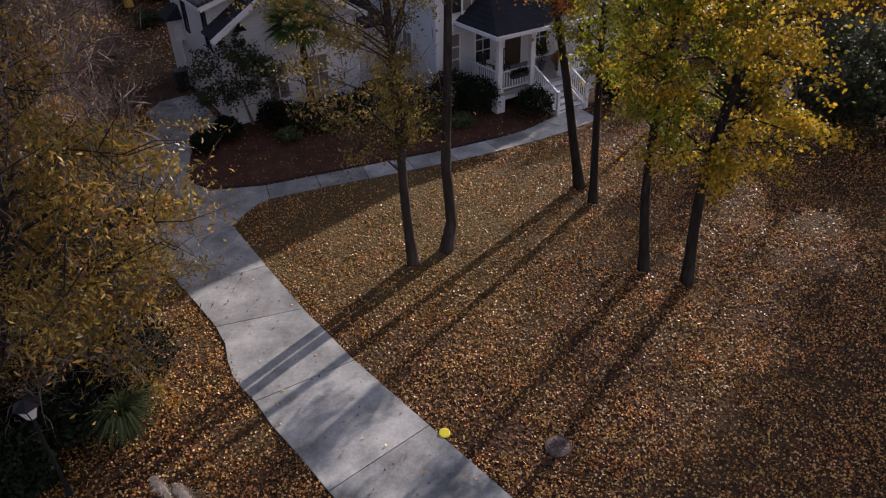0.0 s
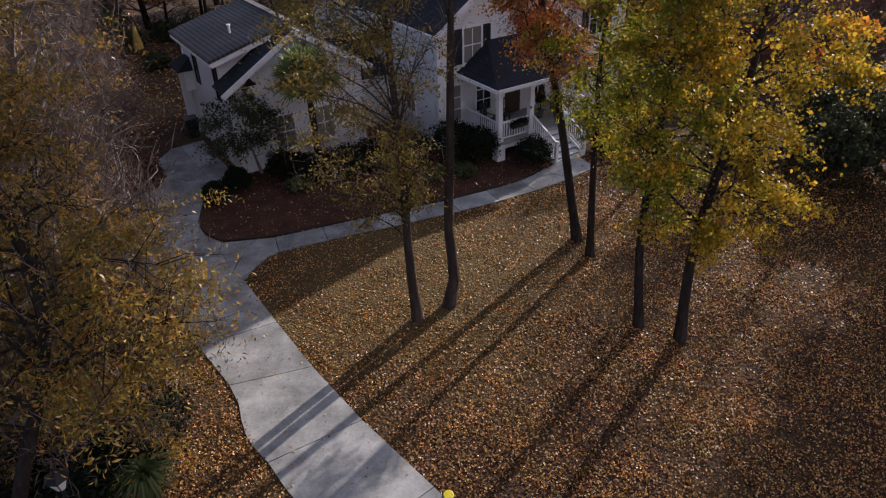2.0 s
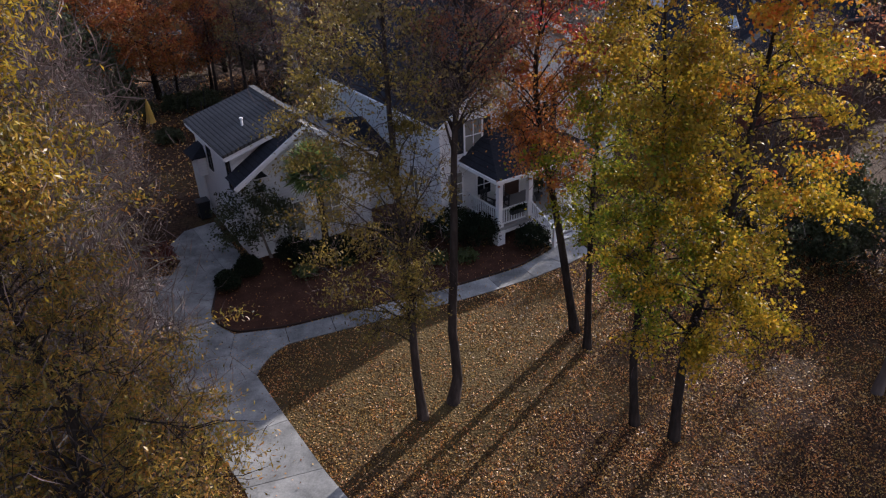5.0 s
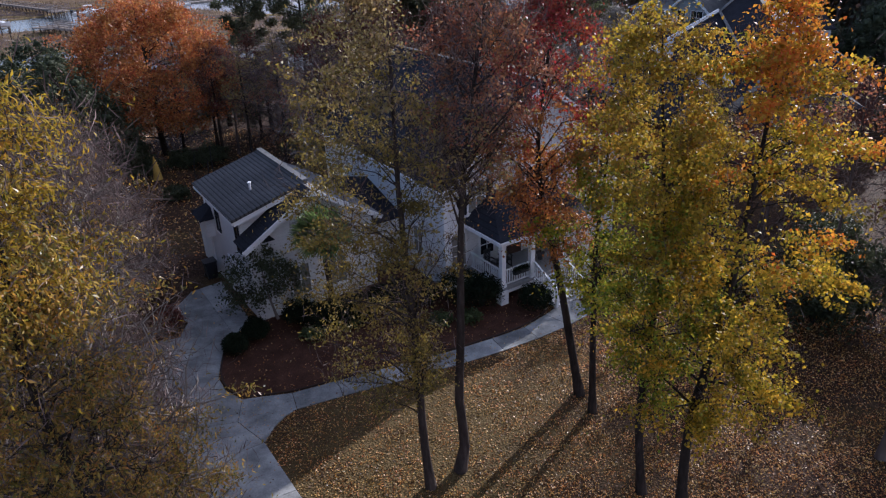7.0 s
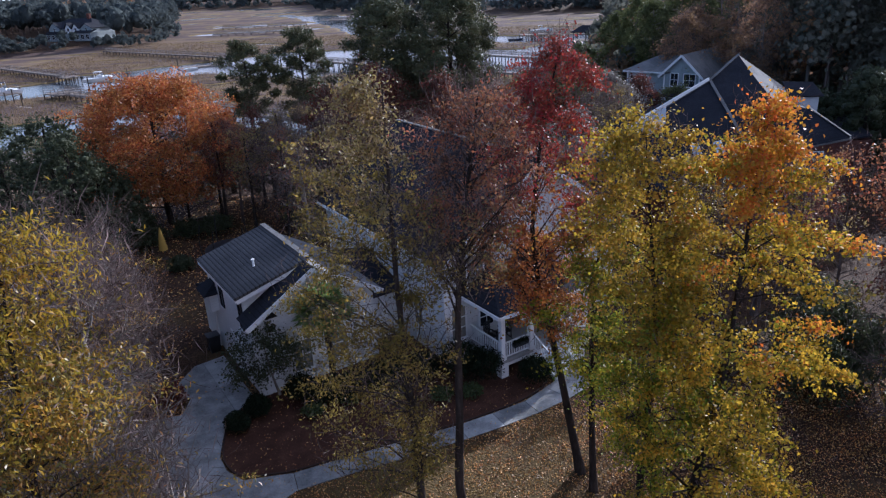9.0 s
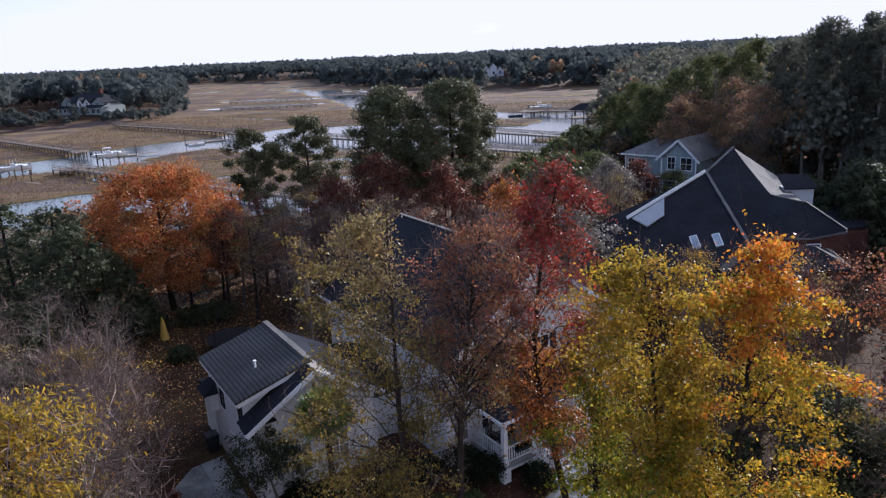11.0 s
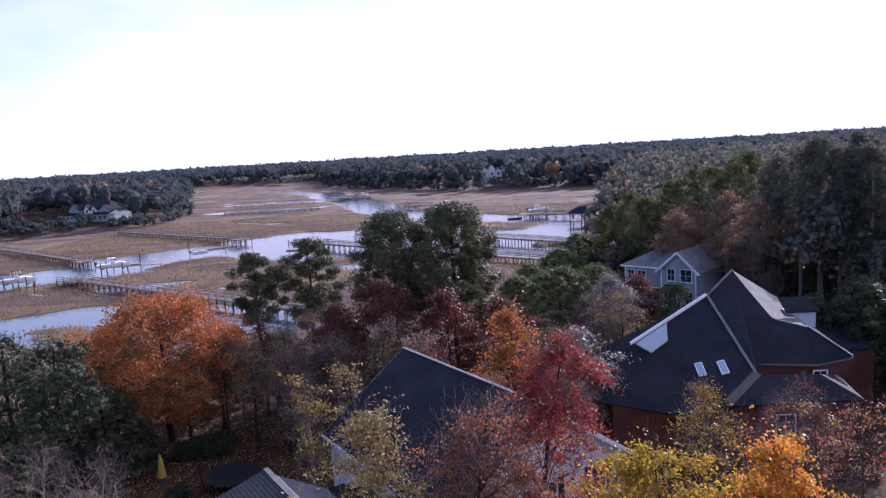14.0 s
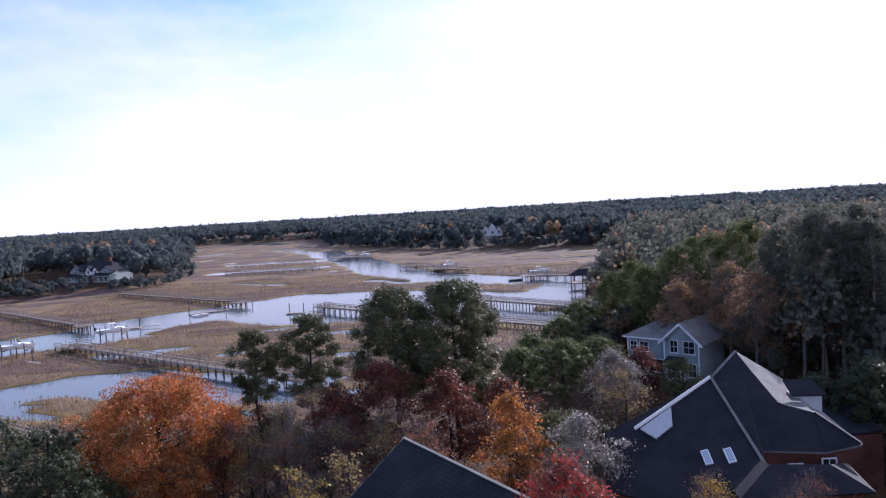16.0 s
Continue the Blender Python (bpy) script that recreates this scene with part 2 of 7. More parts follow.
M["boat"] = surface("white_gelcoat", [(0.70, 0.70, 0.70), (0.82, 0.82, 0.81)], fine=3, rough=0.3, bump=0.02)
M["boat_dark"] = surface("navy_canvas", [(0.02, 0.025, 0.045), (0.05, 0.055, 0.08)], fine=6, rough=0.8)
M["canvas"] = surface("yellow_parasol_canvas", [(0.36, 0.23, 0.05), (0.48, 0.31, 0.07)], fine=8, rough=0.85)
M["plume"] = surface("cream_grass_plume", [(0.50, 0.42, 0.33), (0.66, 0.57, 0.46)], fine=30, rough=0.95, bump=0.8)
# white trim with its shade put into the colour, greyer and bluer
M["shaded_white"] = surface("shaded_white_board", [(0.36, 0.38, 0.41), (0.48, 0.49, 0.51)], fine=6, rough=0.7, bump=0.05)
M["terracotta"] = surface("grey_pot", [(0.05, 0.05, 0.055), (0.10, 0.10, 0.11)], fine=10, rough=0.6)

gm, gn, gl, gb = base_material("window_glass", 0.06)
gb.inputs["Base Color"].default_value = (0.02, 0.024, 0.03, 1)
gb.inputs["IOR"].default_value = 1.5
M["glass"] = gm
M["blind"] = surface("drawn_blind_behind_glass", [(0.17, 0.165, 0.15), (0.24, 0.235, 0.21)], fine=4, rough=0.25, bump=0.02)
lm, ln, ll, lb = base_material("frosted_lamp_glass", 0.35)
lb.inputs["Base Color"].default_value = (0.75, 0.72, 0.68, 1)
M["lamp_glass"] = lm
sm, sn, sl, sb_ = base_material("skylight_glass", 0.12)
sb_.inputs["Base Color"].default_value = (0.35, 0.42, 0.48, 1)
M["skylight"] = sm

# creek water: dark body, sky-bright sheen, small ripples
wm, wnn, wll, wb = base_material("creek_water", 0.12)
wb.inputs["Base Color"].default_value = (0.09, 0.105, 0.12, 1)
wb.inputs["IOR"].default_value = 1.33
tc = wnn.new("ShaderNodeTexCoord")
n1 = noise_node(wnn, wll, tc.outputs["Object"], 1.1, 4)
bp = wnn.new("ShaderNodeBump")
bp.inputs["Strength"].default_value, bp.inputs["Distance"].default_value = 0.14, 0.06
wll.new(n1.outputs["Fac"], bp.inputs["Height"])
wll.new(bp.outputs["Normal"], wb.inputs["Normal"])
M["water"] = wm


def ground_material():
    """Fallen leaves over worn turf; marsh straw below the bank, told apart by height."""
    m, nodes, links, bsdf = base_material("leafy_ground", 0.9)
    tc = nodes.new("ShaderNodeTexCoord")
    p = tc.outputs["Object"]
    leaf = nodes.new("ShaderNodeTexVoronoi")
    leaf.inputs["Scale"].default_value = 13.0
    links.new(p, leaf.inputs["Vector"])
    sepc = nodes.new("ShaderNodeSeparateColor")
    links.new(leaf.outputs["Color"], sepc.inputs["Color"])
    lr = ramp(nodes, [(0.016, 0.009, 0.006), (0.045, 0.024, 0.014), (0.09, 0.048, 0.026), (0.04, 0.022, 0.014), (0.13, 0.075, 0.04)])
    links.new(sepc.outputs["Red"], lr.inputs["Fac"])
    turf = noise_node(nodes, links, p, 9, 6)
    tr = ramp(nodes, [(0.045, 0.030, 0.012), (0.115, 0.078, 0.030), (0.20, 0.14, 0.058)])
    links.new(turf.outputs["Fac"], tr.inputs["Fac"])
    patch = noise_node(nodes, links, p, 0.22, 5)
    # turf shows most between the walk and the lawn trees
    sep = nodes.new("ShaderNodeSeparateXYZ")
    links.new(p, sep.inputs["Vector"])
    dist = nodes.new("ShaderNodeVectorMath")
    dist.operation = "DISTANCE"
    dist.inputs[1].default_value = (-2.5, 21.5, 0)
    links.new(p, dist.inputs[0])
    near = nodes.new("ShaderNodeMapRange")
    near.inputs["From Min"].default_value, near.inputs["From Max"].default_value = 3.0, 10.0
    near.inputs["To Min"].default_value, near.inputs["To Max"].default_value = 0.36, 0.02
    links.new(dist.outputs["Value"], near.inputs["Value"])
    ad = nodes.new("ShaderNodeMath")
    links.new(patch.outputs["Fac"], ad.inputs[0])
    links.new(near.outputs["Result"], ad.inputs[1])
    mk = nodes.new("ShaderNodeMapRange")
    mk.inputs["From Min"].default_value, mk.inputs["From Max"].default_value = 0.52, 0.80
    links.new(ad.outputs[0], mk.inputs["Value"])
    land = nodes.new("ShaderNodeMix")
    land.data_type = "RGBA"
    links.new(mk.outputs["Result"], land.inputs["Factor"])
    links.new(lr.outputs["Color"], land.inputs["A"])
    links.new(tr.outputs["Color"], land.inputs["B"])
    mpn = nodes.new("ShaderNodeMapping")
    mpn.inputs["Scale"].default_value = (0.3, 1.0, 1.0)
    links.new(p, mpn.inputs["Vector"])
    ma = noise_node(nodes, links, mpn.outputs["Vector"], 0.028, 12, 0.72)
    mr = ramp(nodes, [(0.062, 0.044, 0.042), (0.118, 0.080, 0.066), (0.20, 0.138, 0.084), (0.087, 0.060, 0.055), (0.155, 0.106, 0.083), (0.073, 0.053, 0.050)])
    st = nodes.new("ShaderNodeMapRange")
    st.inputs["From Min"].default_value, st.inputs["From Max"].default_value = 0.32, 0.68
    links.new(ma.outputs["Fac"], st.inputs["Value"])
    links.new(st.outputs["Result"], mr.inputs["Fac"])
    hz = nodes.new("ShaderNodeMapRange")
    hz.inputs["From Min"].default_value, hz.inputs["From Max"].default_value = -2.3, -1.6
    links.new(sep.outputs["Z"], hz.inputs["Value"])
    mudz = nodes.new("ShaderNodeMapRange")
    mudz.inputs["From Min"].default_value, mudz.inputs["From Max"].default_value = -3.05, -2.8
    links.new(sep.outputs["Z"], mudz.inputs["Value"])
    mud = nodes.new("ShaderNodeMix")
    mud.data_type = "RGBA"
    mud.inputs["A"].default_value = (0.06, 0.048, 0.038, 1)
    links.new(mudz.outputs["Result"], mud.inputs["Factor"])
    # taller golden grass grows along the creeks' edges
    rim = nodes.new("ShaderNodeMapRange")
    rim.inputs["From Min"].default_value, rim.inputs["From Max"].default_value = -2.66, -2.82
    links.new(sep.outputs["Z"], rim.inputs["Value"])
    golden = nodes.new("ShaderNodeMix")
    golden.data_type = "RGBA"
    golden.inputs["B"].default_value = (0.26, 0.185, 0.065, 1)
    links.new(rim.outputs["Result"], golden.inputs["Factor"])
    links.new(mr.outputs["Color"], golden.inputs["A"])
    links.new(golden.outputs["Result"], mud.inputs["B"])
    allc = nodes.new("ShaderNodeMix")
    allc.data_type = "RGBA"
    links.new(hz.outputs["Result"], allc.inputs["Factor"])
    links.new(mud.outputs["Result"], allc.inputs["A"])
    links.new(land.outputs["Result"], allc.inputs["B"])
    links.new(allc.outputs["Result"], bsdf.inputs["Base Color"])
    bp = nodes.new("ShaderNodeBump")
    bp.inputs["Strength"].default_value, bp.inputs["Distance"].default_value = 0.8, 0.05
    links.new(leaf.outputs["Distance"], bp.inputs["Height"])
    links.new(bp.outputs["Normal"], bsdf.inputs["Normal"])
    return m


M["ground"] = ground_material()
M["lf_gold"] = leaf_material("gold_green_leaves", [(0.16, 0.165, 0.014), (0.36, 0.265, 0.020), (0.60, 0.40, 0.026), (0.64, 0.375, 0.028), (0.24, 0.215, 0.022)], 0.52, swing=(0.55, 1.35))
M["lf_green"] = leaf_material("yellow_green_leaves", [(0.12, 0.18, 0.016), (0.22, 0.26, 0.020), (0.36, 0.315, 0.024), (0.46, 0.34, 0.024)], 0.5)
M["lf_orange"] = leaf_material("orange_gold_leaves", [(0.54, 0.30, 0.024), (0.62, 0.27, 0.024), (0.58, 0.145, 0.024), (0.45, 0.30, 0.024)], 0.5)
M["lf_red"] = leaf_material("red_maple_leaves", [(0.22, 0.03, 0.026), (0.38, 0.045, 0.036), (0.32, 0.08, 0.04), (0.17, 0.045, 0.034)], 0.45)
M["lf_rust"] = leaf_material("rust_leaves", [(0.32, 0.10, 0.03), (0.46, 0.17, 0.04), (0.52, 0.24, 0.05), (0.26, 0.09, 0.04)], 0.45)
M["lf_copper"] = leaf_material("copper_orange_leaves", [(0.27, 0.07, 0.026), (0.43, 0.13, 0.034), (0.50, 0.19, 0.042), (0.21, 0.052, 0.026), (0.46, 0.15, 0.04), (0.58, 0.28, 0.08), (0.31, 0.085, 0.03)], 0.42, swing=(0.5, 1.3))
M["lf_willow"] = leaf_material("bronze_yellow_leaves", [(0.176, 0.154, 0.033), (0.33, 0.242, 0.044), (0.462, 0.286, 0.055), (0.396, 0.187, 0.044), (0.242, 0.209, 0.044)], 0.45)
M["lf_olive"] = leaf_material("sparse_olive_leaves", [(0.13, 0.105, 0.03), (0.25, 0.185, 0.042), (0.40, 0.29, 0.052), (0.20, 0.125, 0.05)], 0.42, swing=(0.45, 1.3))
M["lf_bronze"] = leaf_material("bronze_olive_leaves", [(0.11, 0.10, 0.022), (0.22, 0.175, 0.03), (0.46, 0.28, 0.045), (0.40, 0.18, 0.04), (0.13, 0.14, 0.033), (0.62, 0.40, 0.06), (0.27, 0.155, 0.055)], 0.53, 0.4, 0.45, swing=(0.42, 1.5))
M["lf_ochre"] = leaf_material("ochre_gold_leaves", [(0.25, 0.19, 0.022), (0.38, 0.26, 0.024), (0.50, 0.33, 0.027), (0.42, 0.22, 0.024), (0.24, 0.22, 0.026)], 0.52)
M["lf_dull"] = leaf_material("dull_brown_olive_leaves", [(0.19, 0.15, 0.07), (0.30, 0.23, 0.09), (0.26, 0.165, 0.085), (0.38, 0.30, 0.09), (0.22, 0.165, 0.11)], 0.5)
M["lf_brick"] = leaf_material("dull_brick_red_leaves", [(0.28, 0.10, 0.055), (0.38, 0.145, 0.07), (0.30, 0.17, 0.085), (0.23, 0.09, 0.055)], 0.5)
M["lf_ever"] = leaf_material("dark_evergreen_leaves", [(0.026, 0.038, 0.02), (0.055, 0.07, 0.034), (0.10, 0.11, 0.056), (0.044, 0.058, 0.036)], 0.25, 0.55, 0.2, 3.0)
M["lf_oak"] = leaf_material("olive_oak_leaves", [(0.085, 0.10, 0.04), (0.15, 0.165, 0.065), (0.21, 0.21, 0.09)], 0.25, 0.7, 0.12, 3.0)
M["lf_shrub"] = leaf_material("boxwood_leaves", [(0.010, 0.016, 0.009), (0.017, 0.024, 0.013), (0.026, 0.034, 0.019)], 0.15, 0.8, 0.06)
M["lf_pine"] = leaf_material("pine_needles", [(0.04, 0.05, 0.024), (0.075, 0.086, 0.037), (0.12, 0.122, 0.05), (0.10, 0.082, 0.04)], 0.2, 0.5)
M["lf_maroon"] = leaf_material("maroon_leaves", [(0.09, 0.028, 0.022), (0.15, 0.045, 0.032), (0.20, 0.07, 0.04), (0.08, 0.035, 0.025)], 0.4)
M["lf_twig"] = leaf_material("bare_twigs", [(0.085, 0.060, 0.054), (0.15, 0.11, 0.098), (0.25, 0.19, 0.17), (0.11, 0.08, 0.07)], 0.1, 0.9, 0.0)
M["lf_grey"] = leaf_material("grey_seed_tufts", [(0.16, 0.145, 0.13), (0.26, 0.24, 0.21), (0.34, 0.31, 0.27)], 0.3)
M["lf_palm"] = leaf_material("palm_fronds", [(0.09, 0.14, 0.035), (0.16, 0.23, 0.06), (0.26, 0.32, 0.11)], 0.35, 0.4)
M["lf_grass"] = leaf_material("tall_grass_blades", [(0.05, 0.075, 0.025), (0.09, 0.12, 0.04), (0.14, 0.15, 0.06)], 0.3)
M["lf_fallen"] = leaf_material("fallen_leaves", [(0.05, 0.02, 0.011), (0.14, 0.055, 0.02), (0.56, 0.25, 0.05), (0.86, 0.54, 0.16), (0.08, 0.03, 0.014), (0.34, 0.12, 0.03), (0.76, 0.36, 0.09), (0.86, 0.62, 0.33)], 0.25, 0.45, 0.4)
M["lf_reed"] = leaf_material("marsh_straw", [(0.14, 0.10, 0.07), (0.21, 0.148, 0.086), (0.28, 0.20, 0.096), (0.175, 0.125, 0.088)], 0.25, 0.9, 0.05)
M["lf_woods"] = leaf_material("mixed_woods_leaves", [(0.12, 0.128, 0.105), (0.15, 0.158, 0.122), (0.135, 0.135, 0.11), (0.175, 0.172, 0.128), (0.125, 0.138, 0.112), (0.20, 0.165, 0.122)], 0.3, 0.9, 0.0, 1.1, (0.62, 1.6))
# the woods leaves again, cooler and flatter: distance haze put into the colour
M["lf_far"] = leaf_material("hazed_far_woods_leaves", [(0.085, 0.104, 0.104), (0.10, 0.118, 0.113), (0.092, 0.108, 0.108), (0.115, 0.126, 0.118), (0.12, 0.113, 0.11)], 0.3, 0.95, 0.0, 0.6, (0.8, 1.25))
M["lf_woods_warm"] = leaf_material("bare_woods_twigs", [(0.19, 0.135, 0.105), (0.29, 0.19, 0.13), (0.36, 0.22, 0.11), (0.22, 0.17, 0.14)], 0.35, 0.9, 0.0, 1.1, (0.62, 1.6))

# ---- shape helpers ----
def part(name, bm, material, parent, label=""):
    """Links a bmesh as one mesh object under a thing or a part."""
    me = bpy.data.meshes.new(name)
    bm.normal_update()
    bm.to_mesh(me)
    bm.free()
    me.materials.append(material)
    ob = new(name, me)
    ob.parent = parent
    if label:
        ob["label"] = label
    return ob


def again(ob, name, parent, m):
    """A piece that shares another piece's mesh, at the pose m."""
    o = new(name, ob.data)
    o.parent = parent
    o.matrix_basis = m
    return o


def thing(name, m, label, category, group="", kind=""):
    e = new(name)
    e.matrix_basis = m
    return tagged(e, label, category, group, kind)


def box(bm, x0, x1, y0, y1, z0, z1, m=None):
    v = [Vector((x, y, z)) for z in (z0, z1) for y in (y0, y1) for x in (x0, x1)]
    if m is not None:
        v = [m @ p for p in v]
    v = [bm.verts.new(p) for p in v]
    for f in ((0, 2, 3, 1), (4, 5, 7, 6), (0, 1, 5, 4), (2, 6, 7, 3), (0, 4, 6, 2), (1, 3, 7, 5)):
        bm.faces.new([v[i] for i in f])
    return bm


def boxed(*args):
    return box(bmesh.new(), *args)


def bar(bm, a, b, w, h):
    """A beam of width w and height h from a to b."""
    a, b = Vector(a), Vector(b)
    d = b - a
    q = d.to_track_quat("Y", "Z").to_matrix().to_4x4()
    return box(bm, -w / 2, w / 2, 0, d.length, -h / 2, h / 2, Matrix.Translation(a) @ q)


def plate(bm, pts, thick):
    """A slab under a flat polygon, thick along the normal, downwards."""
    pts = [Vector(p) for p in pts]
    n = (pts[1] - pts[0]).cross(pts[2] - pts[0]).normalized()
    if n.z < 0:
        pts.reverse()
        n = -n
    top = [bm.verts.new(p) for p in pts]
    low = [bm.verts.new(p - n * thick) for p in pts]
    bm.faces.new(top)
    bm.faces.new(low[::-1])
    for i in range(len(pts)):
        j = (i + 1) % len(pts)
        bm.faces.new((top[i], low[i], low[j], top[j]))
    return bm


def prism(bm, profile, y0, y1):
    """A profile of (x, z) drawn out from y0 to y1."""
    a = [bm.verts.new((x, y0, z)) for x, z in profile]
    b = [bm.verts.new((x, y1, z)) for x, z in profile]
    n = len(profile)
    bm.faces.new(a)
    bm.faces.new(b[::-1])
    for i in range(n):
        j = (i + 1) % n
        bm.faces.new((a[j], a[i], b[i], b[j]))
    bmesh.ops.recalc_face_normals(bm, faces=bm.faces)
    return bm


def disc(bm, x, y, z0, z1, r0, r1, n=16):
    a = [bm.verts.new((x + r0 * math.cos(math.tau * i / n), y + r0 * math.sin(math.tau * i / n), z0)) for i in range(n)]
    b = [bm.verts.new((x + r1 * math.cos(math.tau * i / n), y + r1 * math.sin(math.tau * i / n), z1)) for i in range(n)]
    bm.faces.new(a[::-1])
    bm.faces.new(b)
    for i in range(n):
        j = (i + 1) % n
        bm.faces.new((a[i], a[j], b[j], b[i]))
    return bm


def quads(name, V, F, material, smooth=False):
    """A mesh from arrays of places and of four-sided faces."""
    V, F = np.asarray(V, np.float32), np.asarray(F, np.int32)
    me = bpy.data.meshes.new(name)
    me.vertices.add(len(V))
    me.vertices.foreach_set("co", V.ravel())
    me.loops.add(F.size)
    me.loops.foreach_set("vertex_index", F.ravel())
    me.polygons.add(len(F))
    me.polygons.foreach_set("loop_start", np.arange(len(F), dtype=np.int32) * 4)
    if smooth:
        me.polygons.foreach_set("use_smooth", np.ones(len(F), bool))
    me.update(calc_edges=True)
    me.materials.append(material)
    return me


def unit(a):
    return a / np.maximum(np.linalg.norm(a, axis=-1, keepdims=True), 1e-9)


def leaf_quads(P, size, rng, width=0.45, out=None, hang=0.0):
    """A pointed leaf at each place; out: the way that its face turns, roughly; hang: how far it droops."""
    n = len(P)
    a = unit(rng.normal(size=(n, 3)) + np.array([0, 0, -hang]))
    b = rng.normal(size=(n, 3)) if out is None else np.cross(out + 0.6 * rng.normal(size=(n, 3)), a)
    b = unit(b - (b * a).sum(1, keepdims=True) * a)
    s = (size * rng.uniform(0.65, 1.35, (n, 1)))
    fold = unit(np.cross(a, b)) * s * 0.12
    V = np.stack([P, P + a * s * 0.5 + b * s * width + fold, P + a * s, P + a * s * 0.5 - b * s * width + fold], 1).reshape(-1, 3)
    return V, np.arange(4 * n).reshape(-1, 4)


def blob(c, r, rng):
    """A rough rounded lump of 24 faces."""
    g = np.array([(x, y, z) for z in (-1, 0, 1) for y in (-1, 0, 1) for x in (-1, 0, 1)], float)
    F = []
    idx = np.arange(27).reshape(3, 3, 3)
    for ax in range(3):
        for side in (0, 2):
            s = np.take(idx, side, ax)
            for i in (0, 1):
                for j in (0, 1):
                    f = [s[i, j], s[i + 1, j], s[i + 1, j + 1], s[i, j + 1]]
                    F.append(f if (side == 2) == (ax != 1) else f[::-1])
    V = unit(g) * rng.uniform(0.75, 1.2, (27, 1)) * r + c
    return V, np.array(F)


def tube(pts, radii, sides=6):
    pts = np.asarray(pts, float)
    t = unit(np.gradient(pts, axis=0))
    ref = np.array([1.0, 0.13, 0.07]) if abs(t[:, 0]).mean() < 0.8 else np.array([0.1, 1.0, 0.1])
    e1 = unit(np.cross(t, ref))
    e2 = np.cross(t, e1)
    ang = np.arange(sides) * math.tau / sides
    r = np.asarray(radii, float)[:, None, None]
    V = pts[:, None] + r * (np.cos(ang)[None, :, None] * e1[:, None] + np.sin(ang)[None, :, None] * e2[:, None])
    k = len(pts)
    i, j = np.meshgrid(np.arange(k - 1), np.arange(sides), indexing="ij")
    F = np.stack([i * sides + j, i * sides + (j + 1) % sides, (i + 1) * sides + (j + 1) % sides, (i + 1) * sides + j], -1).reshape(-1, 4)
    return V.reshape(-1, 3), F


def joined(pieces):
    V, F, n = [], [], 0
    for v, f in pieces:
        V.append(v)
        F.append(f + n)
        n += len(v)
    return np.concatenate(V), np.concatenate(F)


# ---- the lie of the land ----
SEA = -3.0
NEAR_SHORE = [(-700, 40), (-130, 58), (-70, 77), (-45, 87), (-20, 101), (3, 119), (16, 150), (24, 178), (40, 235), (53, 290), (71, 341), (114, 396), (180, 410), (900, 410), (900, -900), (-700, -900)]
LEFT_SHORE = [(-900, 280), (-240, 275), (-193, 268), (-177, 277), (-154, 292), (-140, 308), (-152, 365), (-193, 450), (-235, 570), (-323, 777), (-900, 790)]
FAR_SHORE = [(-4000, 780), (-323, 777), (-166, 749), (-129, 592), (-56, 489), (3, 422), (52, 404), (114, 396), (180, 405), (4000, 405), (4000, 4500), (-4000, 4500)]
CREEKS = [
    ([(-240, 146), (-155, 160), (-120, 166), (-103, 177), (-95, 198), (-75, 213), (-60, 229), (-40, 230), (-16, 220), (2, 205), (20, 203), (34, 208)], 15.5),
    ([(2, 192), (8, 174), (22, 166)], 8.5),
    ([(-135, 104), (-88, 114), (-75, 121), (-62, 122), (-48, 117), (-34, 112)], 9.0),
    ([(-112, 505), (-96, 458), (-80, 428), (-62, 380), (-48, 336), (-36, 308), (-10, 272), (12, 254), (34, 246), (48, 262)], 12.5),
    ([(20, 203), (28, 224), (34, 246)], 9.0),
    ([(-136, 361), (-110, 366), (-86, 368)], 7.0),
    ([(-148, 421), (-120, 417), (-92, 419)], 7.0),
    ([(-222, 550), (-202, 568)], 8.0),
    ([(-176, 602), (-148, 600)], 8.0),
    ([(-300, 715), (-242, 750), (-200, 700)], 11.0),
    ([(-170, 560), (-146, 548), (-120, 500)], 5.0),
    ([(-108, 300), (-92, 290), (-78, 282)], 2.4),
    ([(-44, 282), (-28, 266), (-8, 264)], 2.4),
    ([(-56, 203), (-44, 197), (-28, 195), (-8, 197)], 19.0),
    ([(20, 345), (40, 338), (56, 340)], 3.0),
]


def to_segment(x, y, a, b):
    ax, ay, bx, by = *a, *b
    t = np.clip(((x - ax) * (bx - ax) + (y - ay) * (by - ay)) / ((bx - ax) ** 2 + (by - ay) ** 2), 0, 1)
    return np.hypot(x - ax - t * (bx - ax), y - ay - t * (by - ay))


def inside(x, y, poly):
    """Metres inside a polygon; outside: minus the distance."""
    d, odd = np.full(np.shape(x), 1e9), np.zeros(np.shape(x), bool)
    for a, b in zip(poly, poly[1:] + poly[:1]):
        d = np.minimum(d, to_segment(x, y, a, b))
        if a[1] != b[1]:
            odd ^= ((a[1] > y) != (b[1] > y)) & (x < (b[0] - a[0]) * (y - a[1]) / (b[1] - a[1]) + a[0])
    return np.where(odd, d, -d)


def wobble(x, y, s):
    return np.sin(x / s + 1.3 * np.sin(y / (1.7 * s))) * np.cos(y / (0.8 * s) + 0.7 * np.sin(x / (1.3 * s)))


def land_depth(x, y):
    d = np.maximum(np.maximum(inside(x, y, NEAR_SHORE), inside(x, y, LEFT_SHORE)), inside(x, y, FAR_SHORE))
    return d + 2.0 * wobble(x, y, 9.0)


